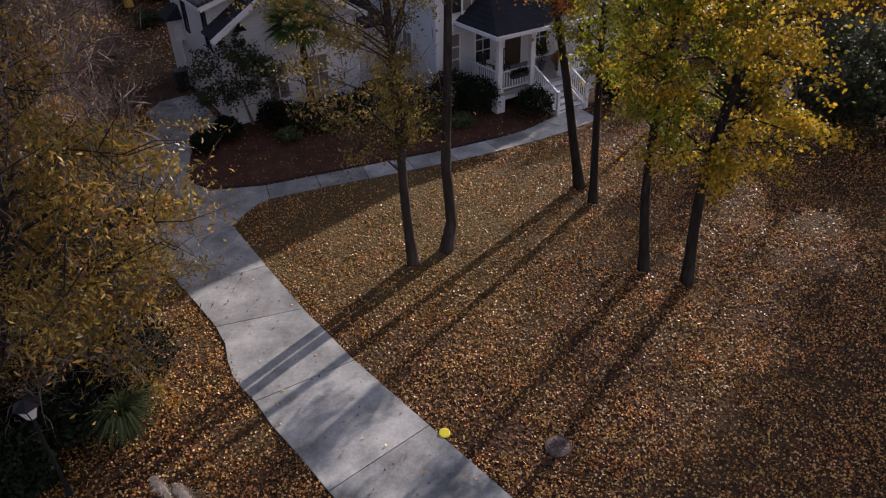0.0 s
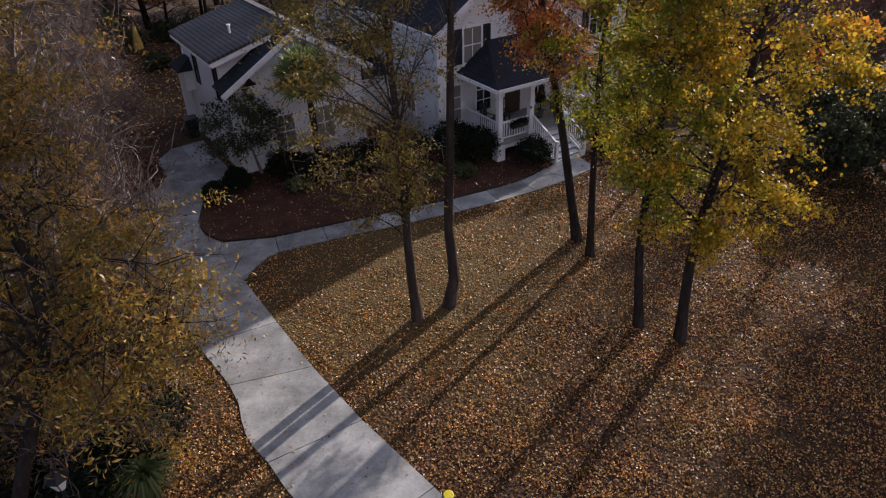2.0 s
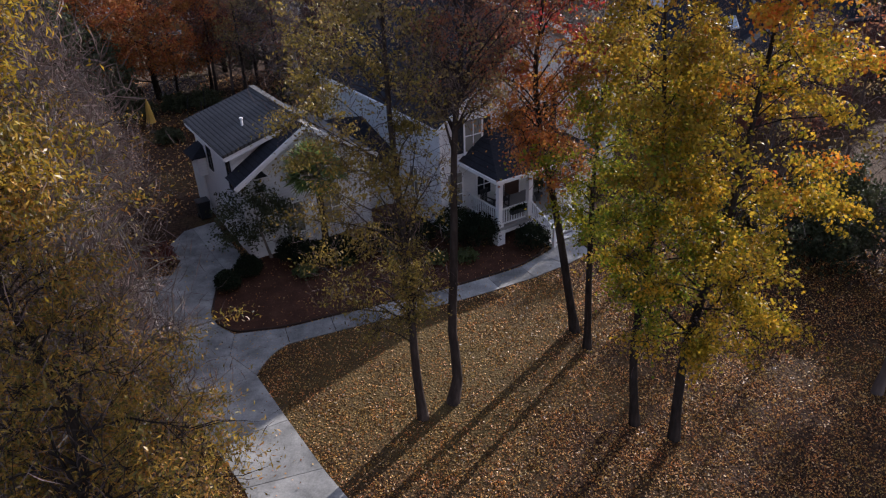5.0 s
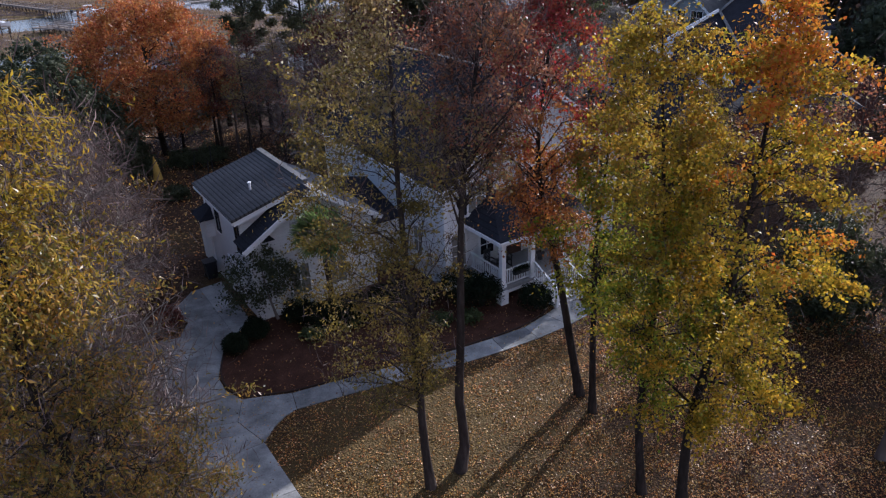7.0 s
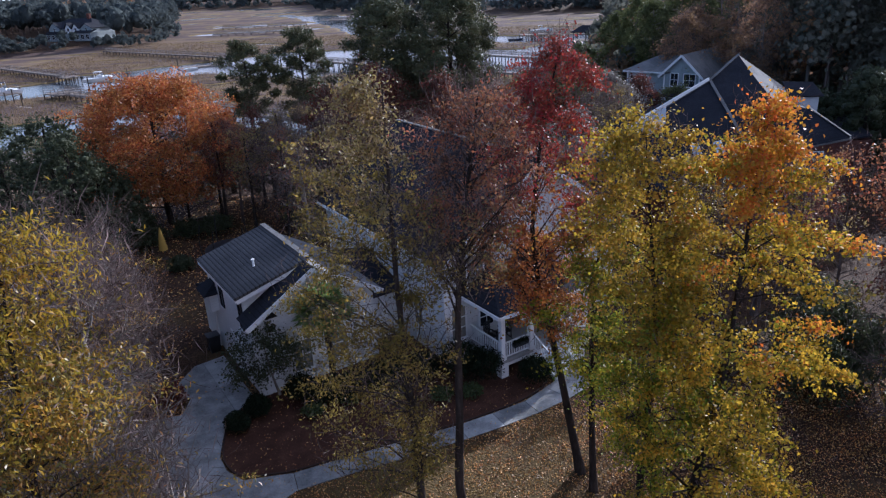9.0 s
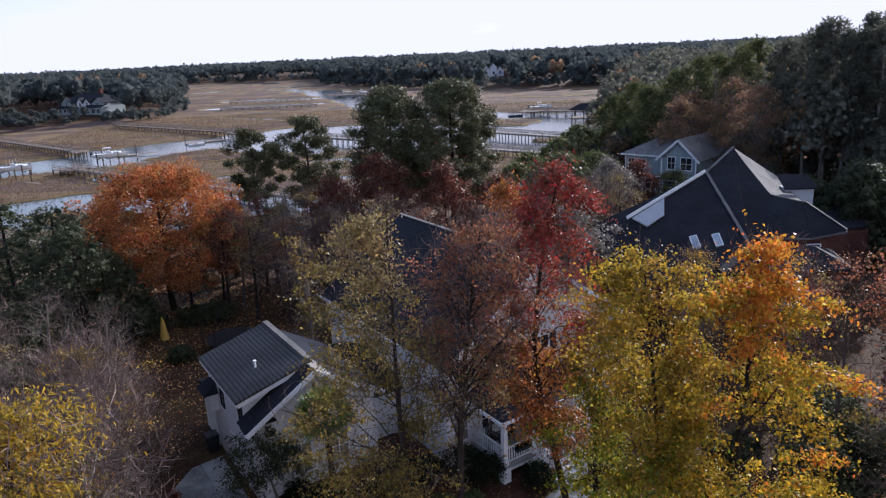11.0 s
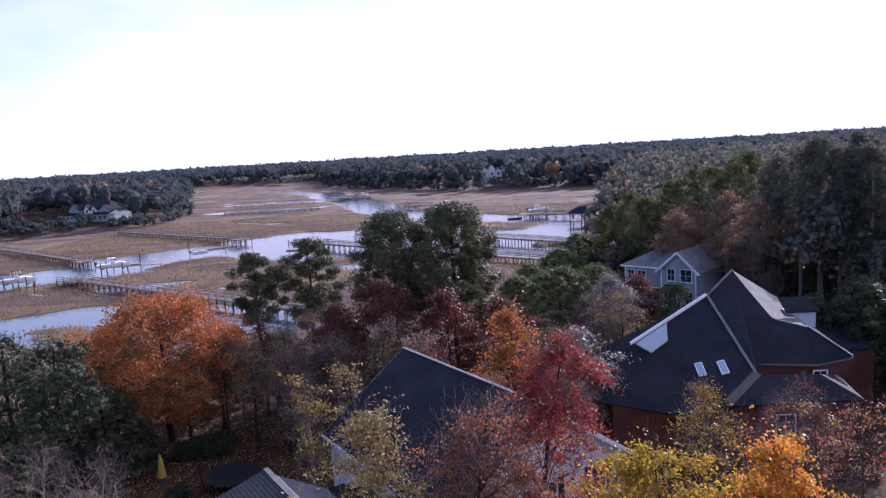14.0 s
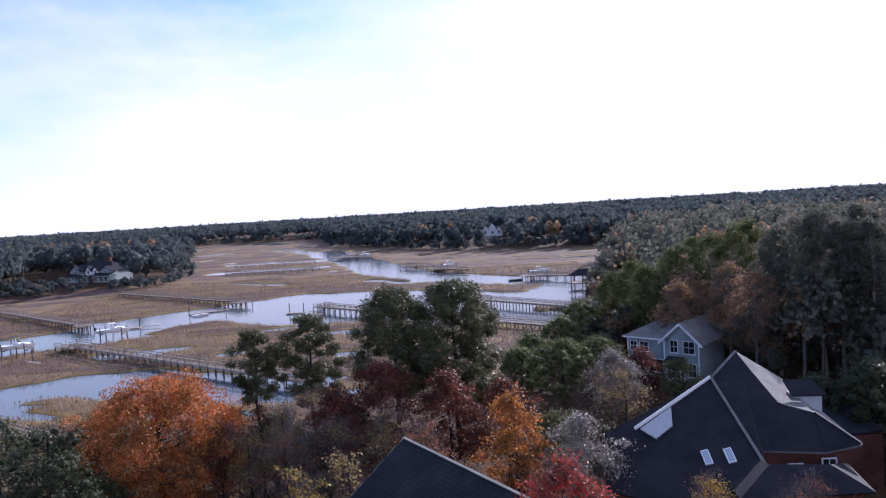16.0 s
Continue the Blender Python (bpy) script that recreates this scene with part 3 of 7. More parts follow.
def ground_z(x, y):
    x, y = np.asarray(x, float), np.asarray(y, float)
    d = land_depth(x, y)
    marsh = -2.62 + 0.10 * wobble(x, y, 5.0) + 0.06 * wobble(y, x, 2.3)
    rise = np.clip(d / 34.0, 0, 1)
    z = marsh + (0.0 - marsh) * rise * rise * (3 - 2 * rise)
    creek = np.full(z.shape, 1e9)
    for line, half in CREEKS:
        for a, b in zip(line, line[1:]):
            creek = np.minimum(creek, to_segment(x, y, a, b) - half)
    creek = creek + 1.6 * wobble(x, y, 7.0) + 0.9 * wobble(y, x, 3.1)
    dip = np.clip((1.2 - creek) / 2.4, 0, 1)
    pool = np.clip((wobble(0.5 * x + 40, y, 6.1) + 0.6 * wobble(y, 0.5 * x - 9, 2.9) - 0.85) * 3.0, 0, 1) * (d < -6)
    shallow = np.clip((wobble(0.4 * x + 7, y, 4.3) + 0.7 * wobble(y + 3, 0.4 * x, 2.1) - 0.25) * 2.0, 0, 1) * ((to_segment(x, y, (-95, 104), (-32, 106)) < 16) | (to_segment(x, y, (-72, 150), (-30, 168)) < 15)) * (d < -3)
    dip = np.maximum(np.maximum(dip, 0.62 * pool), 0.5 * shallow)
    return np.where(d < 2, z + (-3.9 - z) * dip, z)


def spaced(lo, hi, fine_lo, fine_hi, fine, growth=1.16):
    """Stations that stand close together in the middle and ever farther apart outside."""
    mid = list(np.arange(fine_lo, fine_hi + fine, fine))
    up, step = [mid[-1]], fine
    while up[-1] < hi:
        step *= growth
        up.append(up[-1] + step)
    down, step = [mid[0]], fine
    while down[-1] > lo:
        step *= growth
        down.append(down[-1] - step)
    return np.array(down[:0:-1] + mid + up[1:])


gx, gy = spaced(-4500, 4500, -150, 70, 1.4, 1.09), spaced(-600, 4600, 90, 290, 1.4, 1.055)
GX, GY = np.meshgrid(gx, gy)
GZ = ground_z(GX, GY)
nx = len(gx)
ii, jj = np.meshgrid(np.arange(len(gy) - 1), np.arange(nx - 1), indexing="ij")
GF = np.stack([ii * nx + jj, ii * nx + jj + 1, (ii + 1) * nx + jj + 1, (ii + 1) * nx + jj], -1).reshape(-1, 4)
ground = new("ground", quads("ground", np.stack([GX, GY, GZ], -1).reshape(-1, 3), GF, M["ground"], True))
tagged(ground, "leaf-strewn lawn that falls away to brown salt marsh", "ground", kind="structure")

bm = bmesh.new()
bm.faces.new([bm.verts.new(p) for p in ((-900, 50, SEA), (400, 50, SEA), (400, 900, SEA), (-900, 900, SEA))])
water = part("water", bm, M["water"], None)
tagged(water, "pale tidal creek water winding through the marsh", "water", kind="structure")

# ---- drive, walk and bed ----
def shrunk(poly, gap):
    """A polygon with each corner drawn in from its sides by gap, for a joint round a slab."""
    c = Vector((sum(p[0] for p in poly) / len(poly), sum(p[1] for p in poly) / len(poly)))
    res = []
    for p in poly:
        d = c - Vector(p)
        res.append(Vector(p) + d.normalized() * gap * 1.3)
    return res


def clipped(poly, nx_, ny_, c):
    """The part of a polygon on the side of a line where nx*x + ny*y >= c."""
    res = []
    for a, b in zip(poly, poly[1:] + poly[:1]):
        da, db = nx_ * a[0] + ny_ * a[1] - c, nx_ * b[0] + ny_ * b[1] - c
        if da >= 0:
            res.append(a)
        if (da >= 0) != (db >= 0):
            t = da / (da - db)
            res.append((a[0] + t * (b[0] - a[0]), a[1] + t * (b[1] - a[1])))
    return res


def slab_piece(name, poly, parent, top=0.05):
    bm = bmesh.new()
    pts = shrunk(poly, 0.013)
    plate(bm, [(p.x, p.y, top) for p in pts], 0.10)
    return part(name, bm, M["concrete"], parent)


def bedding(name, poly, parent, z, material):
    bm = bmesh.new()
    plate(bm, [(x, y, z) for x, y in poly], 0.06)
    return part(name, bm, material, parent)


DRIVE_R = [(2.6, 7.0), (1.1, 9.1), (-0.97, 11.25), (-3.07, 13.44), (-4.9, 15.58), (-6.55, 17.74), (-8.34, 20.12)]
DRIVE_L = [(0.9, 5.0), (-1.1, 7.25), (-3.0, 9.35), (-5.3, 11.9), (-7.2, 14.72), (-8.75, 16.45), (-10.6, 18.6)]
# the verge side bows between the joints: extra corners of each slab, far end first
VERGE = {2: [(-4.67, 11.12), (-3.85, 10.28)], 3: [(-6.72, 14.02), (-6.42, 13.3), (-6.08, 12.7), (-5.72, 12.3)], 4: [(-8.0, 15.62)]}
driveway = thing("driveway", pose(0, 0, 0), "pale grey concrete driveway in jointed slabs", "driveway", kind="structure")
for k in range(len(DRIVE_R) - 1):
    slab_piece("slab", [DRIVE_R[k], DRIVE_R[k + 1], DRIVE_L[k + 1]] + VERGE.get(k, []) + [DRIVE_L[k]], driveway)
bedding("joint_bed", DRIVE_R + [p for k in range(len(DRIVE_L) - 1, -1, -1) for p in [DRIVE_L[k]] + VERGE.get(k - 1, [])], driveway, 0.012, M["joint"])
slab_piece("slab", [(-8.34, 20.12), (-9.75, 21.3), (-12.2, 20.6), (-10.6, 18.6)], driveway)
slab_piece("slab", [(-8.34, 20.12), (-8.2, 21.0), (-7.9, 21.7), (-7.55, 22.08), (-8.0, 23.13), (-9.2, 22.9), (-10.0, 22.72), (-9.75, 21.3)], driveway)
PAD = [(-12.2, 20.6), (-9.75, 21.3), (-10.0, 22.72), (-10.9, 23.3), (-11.5, 24.2), (-11.8, 25.4), (-12.1, 26.9), (-11.3, 28.7), (-14.35, 33.0), (-15.6, 31.9), (-15.9, 29.4), (-14.6, 28.8), (-14.5, 27.4), (-16.2, 26.8), (-17.6, 26.0), (-16.6, 22.5), (-14.2, 19.7)]
ca, sa = math.cos(radians(36)), math.sin(radians(36))
for i in range(-8, 9):
    for j in range(-8, 9):
        cell = PAD
        for n0, n1, c in ((ca, sa, i * 3.3), (-ca, -sa, -(i + 1) * 3.3), (-sa, ca, 21.7 + j * 3.4), (sa, -ca, -(21.7 + (j + 1) * 3.4))):
            cell = clipped(cell, n0, n1, c) if cell else cell
        if len(cell) >= 3:
            area = abs(sum(a[0] * b[1] - b[0] * a[1] for a, b in zip(cell, cell[1:] + cell[:1]))) / 2
            if area > 0.15:
                slab_piece("slab", cell, driveway)
bedding("joint_bed", PAD, driveway, 0.012, M["joint"])

front_walk = thing("front_walk", pose(0, 0, 0), "narrow concrete front walk in square slabs", "walk", kind="structure")
WALK_R = [(-7.55, 22.08), (-5.82, 22.92), (-4.10, 23.70), (-2.40, 24.48), (-0.72, 25.28), (0.95, 26.16), (2.55, 27.12), (4.1, 28.25), (5.5, 29.5)]
WALK_L = [(-8.0, 23.13), (-6.25, 23.95), (-4.52, 24.74), (-2.85, 25.50), (-1.22, 26.24), (0.40, 27.12), (1.95, 28.06), (3.05, 29.2), (4.6, 31.0)]
for k in range(len(WALK_R) - 1):
    slab_piece("slab", [WALK_R[k], WALK_R[k + 1], WALK_L[k + 1], WALK_L[k]], front_walk)
bedding("joint_bed", WALK_R + WALK_L[::-1], front_walk, 0.012, M["joint"])

BED = [(-10.0, 22.78), (-9.2, 22.97), (-8.0, 23.2), (-6.27, 24.02), (-4.54, 24.81), (-2.87, 25.57), (-1.24, 26.31), (0.38, 27.19), (1.90, 28.12), (2.95, 29.2), (3.3, 30.0), (0.5, 33.0), (-6.0, 36.0), (-11.35, 28.9), (-12.05, 26.9), (-11.74, 25.4), (-11.44, 24.25), (-10.85, 23.37)]
def rounded(poly, times=2):
    for _ in range(times):
        poly = [p for a, b in zip(poly, poly[1:] + poly[:1]) for p in ((0.75 * a[0] + 0.25 * b[0], 0.75 * a[1] + 0.25 * b[1]), (0.25 * a[0] + 0.75 * b[0], 0.25 * a[1] + 0.75 * b[1]))]
    return poly


BED = rounded(BED)
flower_bed = thing("flower_bed", pose(0, 0, 0), "flower bed of red-brown pine straw", "flower bed", kind="structure")
bedding("mulch", BED, flower_bed, 0.075, M["mulch"])
bm = bmesh.new()
for a, b in zip(BED[-18:] + BED[:40], BED[-17:] + BED[:41]):
    bar(bm, (a[0], a[1] + 0.02, 0.06), (b[0], b[1] + 0.02, 0.06), 0.07, 0.09)
part("edging", bm, M["edging"], flower_bed)

# ---- the white house ----
HOUSE = pose(1.0, 30.3, 0, 0, 0, 36)
house = thing("house", HOUSE, "white two-storey house with lap siding and charcoal shingles", "house")


def window(parent, m, w, h, cols=2, rows=2, shutters=False, sill=True, frame_mat="trim", pane="glass"):
    """A sash window on a wall; m puts its lower middle on the wall's face, the wall facing -y."""
    t = 0.09
    bm = bmesh.new()
    ring = []
    for yy in (-0.06, 0.0):
        for d in (0.0, t):
            ring.append([bm.verts.new(m @ Vector((x, yy, z))) for x, z in ((-w / 2 - d, -d), (w / 2 + d, -d), (w / 2 + d, h + d), (-w / 2 - d, h + d))])
    for a in range(4):
        b = (a + 1) % 4
        for p, q in ((0, 1), (1, 3), (3, 2), (2, 0)):
            bm.faces.new((ring[p][a], ring[p][b], ring[q][b], ring[q][a]))
    bmesh.ops.recalc_face_normals(bm, faces=bm.faces)
    win = part("window", bm, M[frame_mat], parent)
    for i in range(1, cols):
        x = -w / 2 + w * i / cols
        part("muntin", boxed(x - 0.02, x + 0.02, -0.045, -0.012, 0, h, m), M[frame_mat], win)
    for j in range(1, rows):
        z = h * j / rows
        part("muntin", boxed(-w / 2, w / 2, -0.047, -0.011, z - 0.025, z + 0.025, m), M[frame_mat], win)
    part("pane", boxed(-w / 2, w / 2, -0.025, -0.003, 0, h, m), M[pane], win, "dark reflecting glass" if pane == "glass" else "pane with a drawn blind")
    if sill:
        part("sill", boxed(-w / 2 - 0.14, w / 2 + 0.14, -0.11, 0.0, -t - 0.05, -t, m), M["trim"], win)
    if shutters:
        for s in (-1, 1):
            bm = bmesh.new()
            x0 = s * (w / 2 + t + 0.24)
            box(bm, x0 - 0.22, x0 + 0.22, -0.05, -0.002, -0.02, h + 0.02, m)
            for j in range(9):
                z = h * (j + 0.5) / 9
                box(bm, x0 - 0.17, x0 + 0.17, -0.065, -0.05, z - 0.05, z + 0.03, m)
            part("shutter", bm, M["shutter"], win, "black louvred shutter")
    return win


def on_front(u, v, z):
    return pose(u, v, z)


def on_left(u, v, z):
    return pose(u, v, z, 0, 0, -90)


def roof(name, parent, corners, material, thick=0.14):
    bm = bmesh.new()
    plate(bm, corners, thick)
    return part(name, bm, material, parent)


# main block: gable to the front
U0, U1, V0, V1, EAVE, TOP, MID = -1.5, 10.4, 2.7, 16.4, 6.0, 10.05, 4.45
bm = bmesh.new()
prism(bm, [(U0, 0), (U1, 0), (U1, EAVE), (MID, TOP - 0.12), (U0, EAVE)], V0, V1)
part("wall", bm, M["siding"], house, "white lap siding")
k = (TOP - EAVE) / (MID - U0)
for side, ue in ((-1, U0 - 0.45), (1, U1 + 0.45)):
    ze = TOP - k * abs(ue - MID) + 0.08
    roof("roof", house, [(ue, V0 - 0.45, ze), (MID, V0 - 0.45, TOP + 0.08), (MID, V1 + 0.45, TOP + 0.08), (ue, V1 + 0.45, ze)], M["shingle_x"])
    for v in (V0 - 0.47, V1 + 0.44):
        bm = bmesh.new()
        bar(bm, (ue, v, ze - 0.16), (MID, v, TOP - 0.08), 0.05, 0.26)
        part("rake_board", bm, M["trim"], house)
    bm = bmesh.new()
    bar(bm, (ue + side * 0.03, V0 - 0.45, ze - 0.10), (ue + side * 0.03, V1 + 0.45, ze - 0.10), 0.10, 0.13)
    part("gutter", bm, M["trim"], house)
bm = bmesh.new()
bar(bm, (MID, V0 - 0.45, TOP + 0.12), (MID, V1 + 0.45, TOP + 0.12), 0.22, 0.06)
part("ridge_cap", bm, M["weathered"], house, "pale ridge cap")
for u, v in ((U0, V0), (U1, V0), (U0, V1)):
    part("corner_board", boxed(u - 0.09, u + 0.09, v - 0.03, v + 0.09, 0, EAVE - 0.05), M["trim"], house)
window(house, on_front(-0.75, V0, 1.35), 0.85, 1.75, 2, 3, pane="blind")
window(house, on_front(0.4, V0, 4.1), 1.0, 1.6, 2, 2, True, pane="blind")
window(house, on_front(4.45, V0, 4.1), 1.6, 1.6, 3, 2, True)
window(house, on_front(8.4, V0, 4.1), 1.0, 1.6, 2, 2, True)
window(house, on_front(8.2, V0, 1.3), 1.0, 1.7, 2, 2, True)
window(house, on_left(U0, 5.4, 1.3), 0.8, 1.5, 2, 2, pane="blind")

# link between the blocks
part("wall", boxed(-4.6, U0 - 0.002, 7.4, 14.5, 0, 3.0), M["siding"], house)
roof("roof", house, [(-4.9, 7.0, 2.95), (U0 - 0.01, 7.0, 2.95), (U0 - 0.01, 11.0, 4.1), (-4.9, 11.0, 4.1)], M["shingle_y"])
roof("roof", house, [(-4.9, 15.0, 2.95), (U0 - 0.01, 15.0, 2.95), (U0 - 0.01, 11.02, 4.1), (-4.9, 11.02, 4.1)], M["shingle_y"])

# garage wing: lower gable with a long dormer over the drive
W0, W1, F0, F1, WE, WT, WM = -10.5, -4.0, 5.8, 12.6, 4.27, 6.25, -7.25
bm = bmesh.new()
prism(bm, [(W0, 0), (W1, 0), (W1, WE), (WM, WT - 0.1), (W0, WE)], F0, F1)
part("wall", bm, M["siding"], house)
wk = (WT - WE) / (WM - W0)
for side, ue in ((-1, W0 - 0.4), (1, W1 + 0.4)):
    ze = WT - wk * abs(ue - WM) + 0.08
    back = 6.88 if side < 0 else F1 + 0.3
    # the right slope's paler shingle is sunlight put into the colour
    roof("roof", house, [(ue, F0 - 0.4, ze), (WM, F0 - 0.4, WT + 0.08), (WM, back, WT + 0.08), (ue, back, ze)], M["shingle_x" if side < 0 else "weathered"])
    bm = bmesh.new()
    bar(bm, (ue, F0 - 0.42, ze - 0.14), (WM, F0 - 0.42, WT - 0.06), 0.05, 0.24)
    part("rake_board", bm, M["trim"], house)
    bm = bmesh.new()
    bar(bm, (ue, F0 - 0.42, ze - 0.10), (ue + 0.35 * -side, F0 - 0.1, ze - 0.20), 0.12, 0.10)
    part("eave_return", bm, M["trim"], house)
bm = bmesh.new()
prism(bm, [(W0 + 0.004, WE - 0.3), (WM, WE - 0.3), (WM, 6.2), (W0 + 0.004, 5.2)], 6.9, 12.5)
part("dormer_wall", bm, M["siding"], house)
roof("dormer_roof", house, [(W0 - 0.45, 6.42, 5.33), (WM + 0.25, 6.42, 6.42), (WM + 0.25, 12.96, 6.42), (W0 - 0.45, 12.96, 5.33)], M["ribbed"])
bm = bmesh.new()
bar(bm, (W0 - 0.35, 6.48, 5.10), (WM + 0.25, 6.48, 6.16), 0.05, 0.24)
part("rake_board", bm, M["trim"], house)
bm = bmesh.new()
bar(bm, (W0 - 0.38, 6.5, 5.12), (W0 - 0.38, 12.9, 5.12), 0.08, 0.15)
part("gutter", bm, M["trim"], house)
bm = bmesh.new()
bar(bm, (WM + 0.2, 6.5, 6.46), (WM + 0.2, 12.9, 6.46), 0.30, 0.05)
part("ridge_cap", bm, M["weathered"], house, "pale ridge cap")
bm = bmesh.new()
disc(bm, W0 + 1.35, 8.6, 5.7, 6.15, 0.06, 0.06, 10)
disc(bm, W0 + 1.35, 8.6, 6.15, 6.22, 0.09, 0.09, 10)
part("vent_pipe", bm, M["trim"], house, "white vent pipe")
part("wall", boxed(W0 + 0.01, W1 - 0.01, F1 + 0.002, 15.2, 0, 2.9), M["siding"], house)
roof("roof", house, [(W0 - 0.25, F1 + 0.31, 3.75), (W1, F1 + 0.31, 3.75), (W1, 15.5, 2.9), (W0 - 0.25, 15.5, 2.9)], M["shingle_y"])
window(house, on_left(W0 + 0.0, 7.35, 3.3), 0.45, 1.6, 1, 2, False, True, "shutter")
window(house, on_left(W0 + 0.0, 10.6, 3.3), 0.45, 1.6, 1, 2, False, True, "shutter")
window(house, on_front(-8.2, F0, 0.85), 0.95, 1.6, 2, 2, pane="blind")
window(house, on_front(-6.2, F0, 0.85), 0.95, 1.6, 2, 2, pane="blind")
bm = bmesh.new()
prism(bm, [(-9.85, 4.12), (-9.2, 4.12), (-9.5, 4.5)], F0 - 0.03, F0 + 0.01)
part("gable_vent", bm, M["shutter"], house, "dark triangular gable vent")
part("skirt", boxed(W0 - 0.03, W1 + 0.03, F0 - 0.03, F0 + 0.5, 0, 0.35), M["trim"], house)
# small hipped bay behind
part("bay_wall", boxed(W0 - 0.45, W0 + 0.01, 11.6, 12.55, 2.6, 3.75), M["siding"], house)
bm = bmesh.new()
plate(bm, [(W0 - 0.8, 11.3, 3.7), (W0 - 0.8, 12.9, 3.7), (W0 - 0.02, 12.6, 4.25), (W0 - 0.02, 11.7, 4.25)], 0.1)
plate(bm, [(W0 - 0.8, 11.3, 3.7), (W0 - 0.02, 11.3, 3.7), (W0 - 0.02, 11.7, 4.25)], 0.1)
part("bay_roof", bm, M["shingle_y"], house)
for v, top_ in ((F0 - 0.05, WE), (12.55, 5.2)):
    bm = bmesh.new()
    bar(bm, (W0 - 0.06, v, 0), (W0 - 0.06, v, top_), 0.09, 0.07)
    part("downpipe", bm, M["trim"], house)
# garage door on the drive side
bm = bmesh.new()
box(bm, -1.3, 1.3, -0.04, 0.0, 0.0, 2.15, on_left(W0, 8.6, 0.05))
for r in range(4):
    for c in range(4):
        box(bm, -1.22 + 0.62 * c, -0.66 + 0.62 * c, -0.055, -0.04, 0.08 + 0.53 * r, 0.50 + 0.53 * r, on_left(W0, 8.6, 0.05))
part("garage_door", bm, M["trim"], house, "white panelled garage door")

# porch
PZ = 1.0
PR = 5.6
part("porch_floor", boxed(-0.15, PR + 0.15, -0.15, V0 - 0.01, PZ - 0.18, PZ), M["deck"], house)
part("porch_beam", boxed(-0.12, PR + 0.12, -0.12, 0.10, 3.42, 3.70), M["trim"], house)
part("porch_beam", boxed(-0.12, 0.10, 0.10, V0 - 0.02, 3.42, 3.70), M["trim"], house)
part("porch_skirt", boxed(-0.10, 1.9, -0.06, 0.0, PZ - 0.42, PZ - 0.18), M["trim"], house)
for u in (0.0, 1.85, 3.75, PR):
    part("pier", boxed(u - 0.22, u + 0.22, -0.22, 0.22, 0, PZ - 0.16), M["trim"], house)
    bm = bmesh.new()
    box(bm, u - 0.12, u + 0.12, -0.12, 0.12, PZ, 3.45)
    box(bm, u - 0.16, u + 0.16, -0.16, 0.16, PZ, PZ + 0.18)
    box(bm, u - 0.16, u + 0.16, -0.16, 0.16, 3.27, 3.43)
    part("column", bm, M["trim"], house)
hip = [(-0.5, -0.5, 3.72), (PR + 0.5, -0.5, 3.72), (PR - 1.2, V0, 4.95), (1.3, V0, 4.95)]
roof("porch_roof", house, hip, M["shingle_y"], 0.1)
roof("porch_roof", house, [(-0.5, -0.5, 3.72), (1.3, V0, 4.95), (-0.5, V0, 3.72)], M["shingle_x"], 0.1)
roof("porch_roof", house, [(PR + 0.5, -0.5, 3.72), (PR + 0.5, V0, 3.72), (PR - 1.2, V0, 4.95)], M["shingle_x"], 0.1)
for a, b in (((-0.5, -0.53, 3.62), (PR + 0.5, -0.53, 3.62)), ((-0.53, -0.5, 3.62), (-0.53, V0, 3.62))):
    bm = bmesh.new()
    bar(bm, a, b, 0.08, 0.16)
    part("fascia", bm, M["trim"], house)


def railing(parent, a, b, dz=0.0):
    """Top and bottom rail with balusters from a to b; dz: the fall along it."""
    a, b = Vector(a), Vector(b)
    rl = new("railing")
    rl.parent = parent
    bm = bmesh.new()
    bar(bm, a + Vector((0, 0, 0.88)), b + Vector((0, 0, 0.88)), 0.09, 0.06)
    part("rail", bm, M["trim"], rl)
    bm = bmesh.new()
    bar(bm, a + Vector((0, 0, 0.10)), b + Vector((0, 0, 0.10)), 0.06, 0.06)
    part("rail", bm, M["trim"], rl)
    n = max(2, int((b - a).length / 0.15))
    first = None
    for i in range(1, n):
        p = a.lerp(b, i / n)
        m = pose(p.x, p.y, p.z)
        if first is None:
            first = part("baluster", boxed(-0.022, 0.022, -0.022, 0.022, 0.12, 0.86), M["trim"], rl)
            first.matrix_basis = m
        else:
            again(first, "baluster", rl, m)
    return rl


railing(house, (0, 0.14, PZ), (0, V0 - 0.05, PZ))
railing(house, (0.14, 0, PZ), (1.72, 0, PZ))
railing(house, (3.9, 0, PZ), (PR - 0.14, 0, PZ))
railing(house, (PR, 0.14, PZ), (PR, V0 - 0.05, PZ))
for i in range(6):
    z = PZ - (i + 1) * PZ / 6.0
    part("step", boxed(1.98, 3.62, -0.15 - 0.30 * (i + 1), -0.15 - 0.30 * i + 0.02, max(0.0, z - 0.0), z + 0.04) if z < 0.05 else boxed(1.98, 3.62, -0.15 - 0.30 * (i + 1), -0.15 - 0.30 * i + 0.02, z - 0.05, z), M["trim"], house, "white painted stair tread")
    if i:
        part("riser", boxed(2.0, 3.6, -0.17 - 0.30 * i + 0.02, -0.15 - 0.30 * i + 0.02, z, z + PZ / 6.0 - 0.05), M["deck"], house)
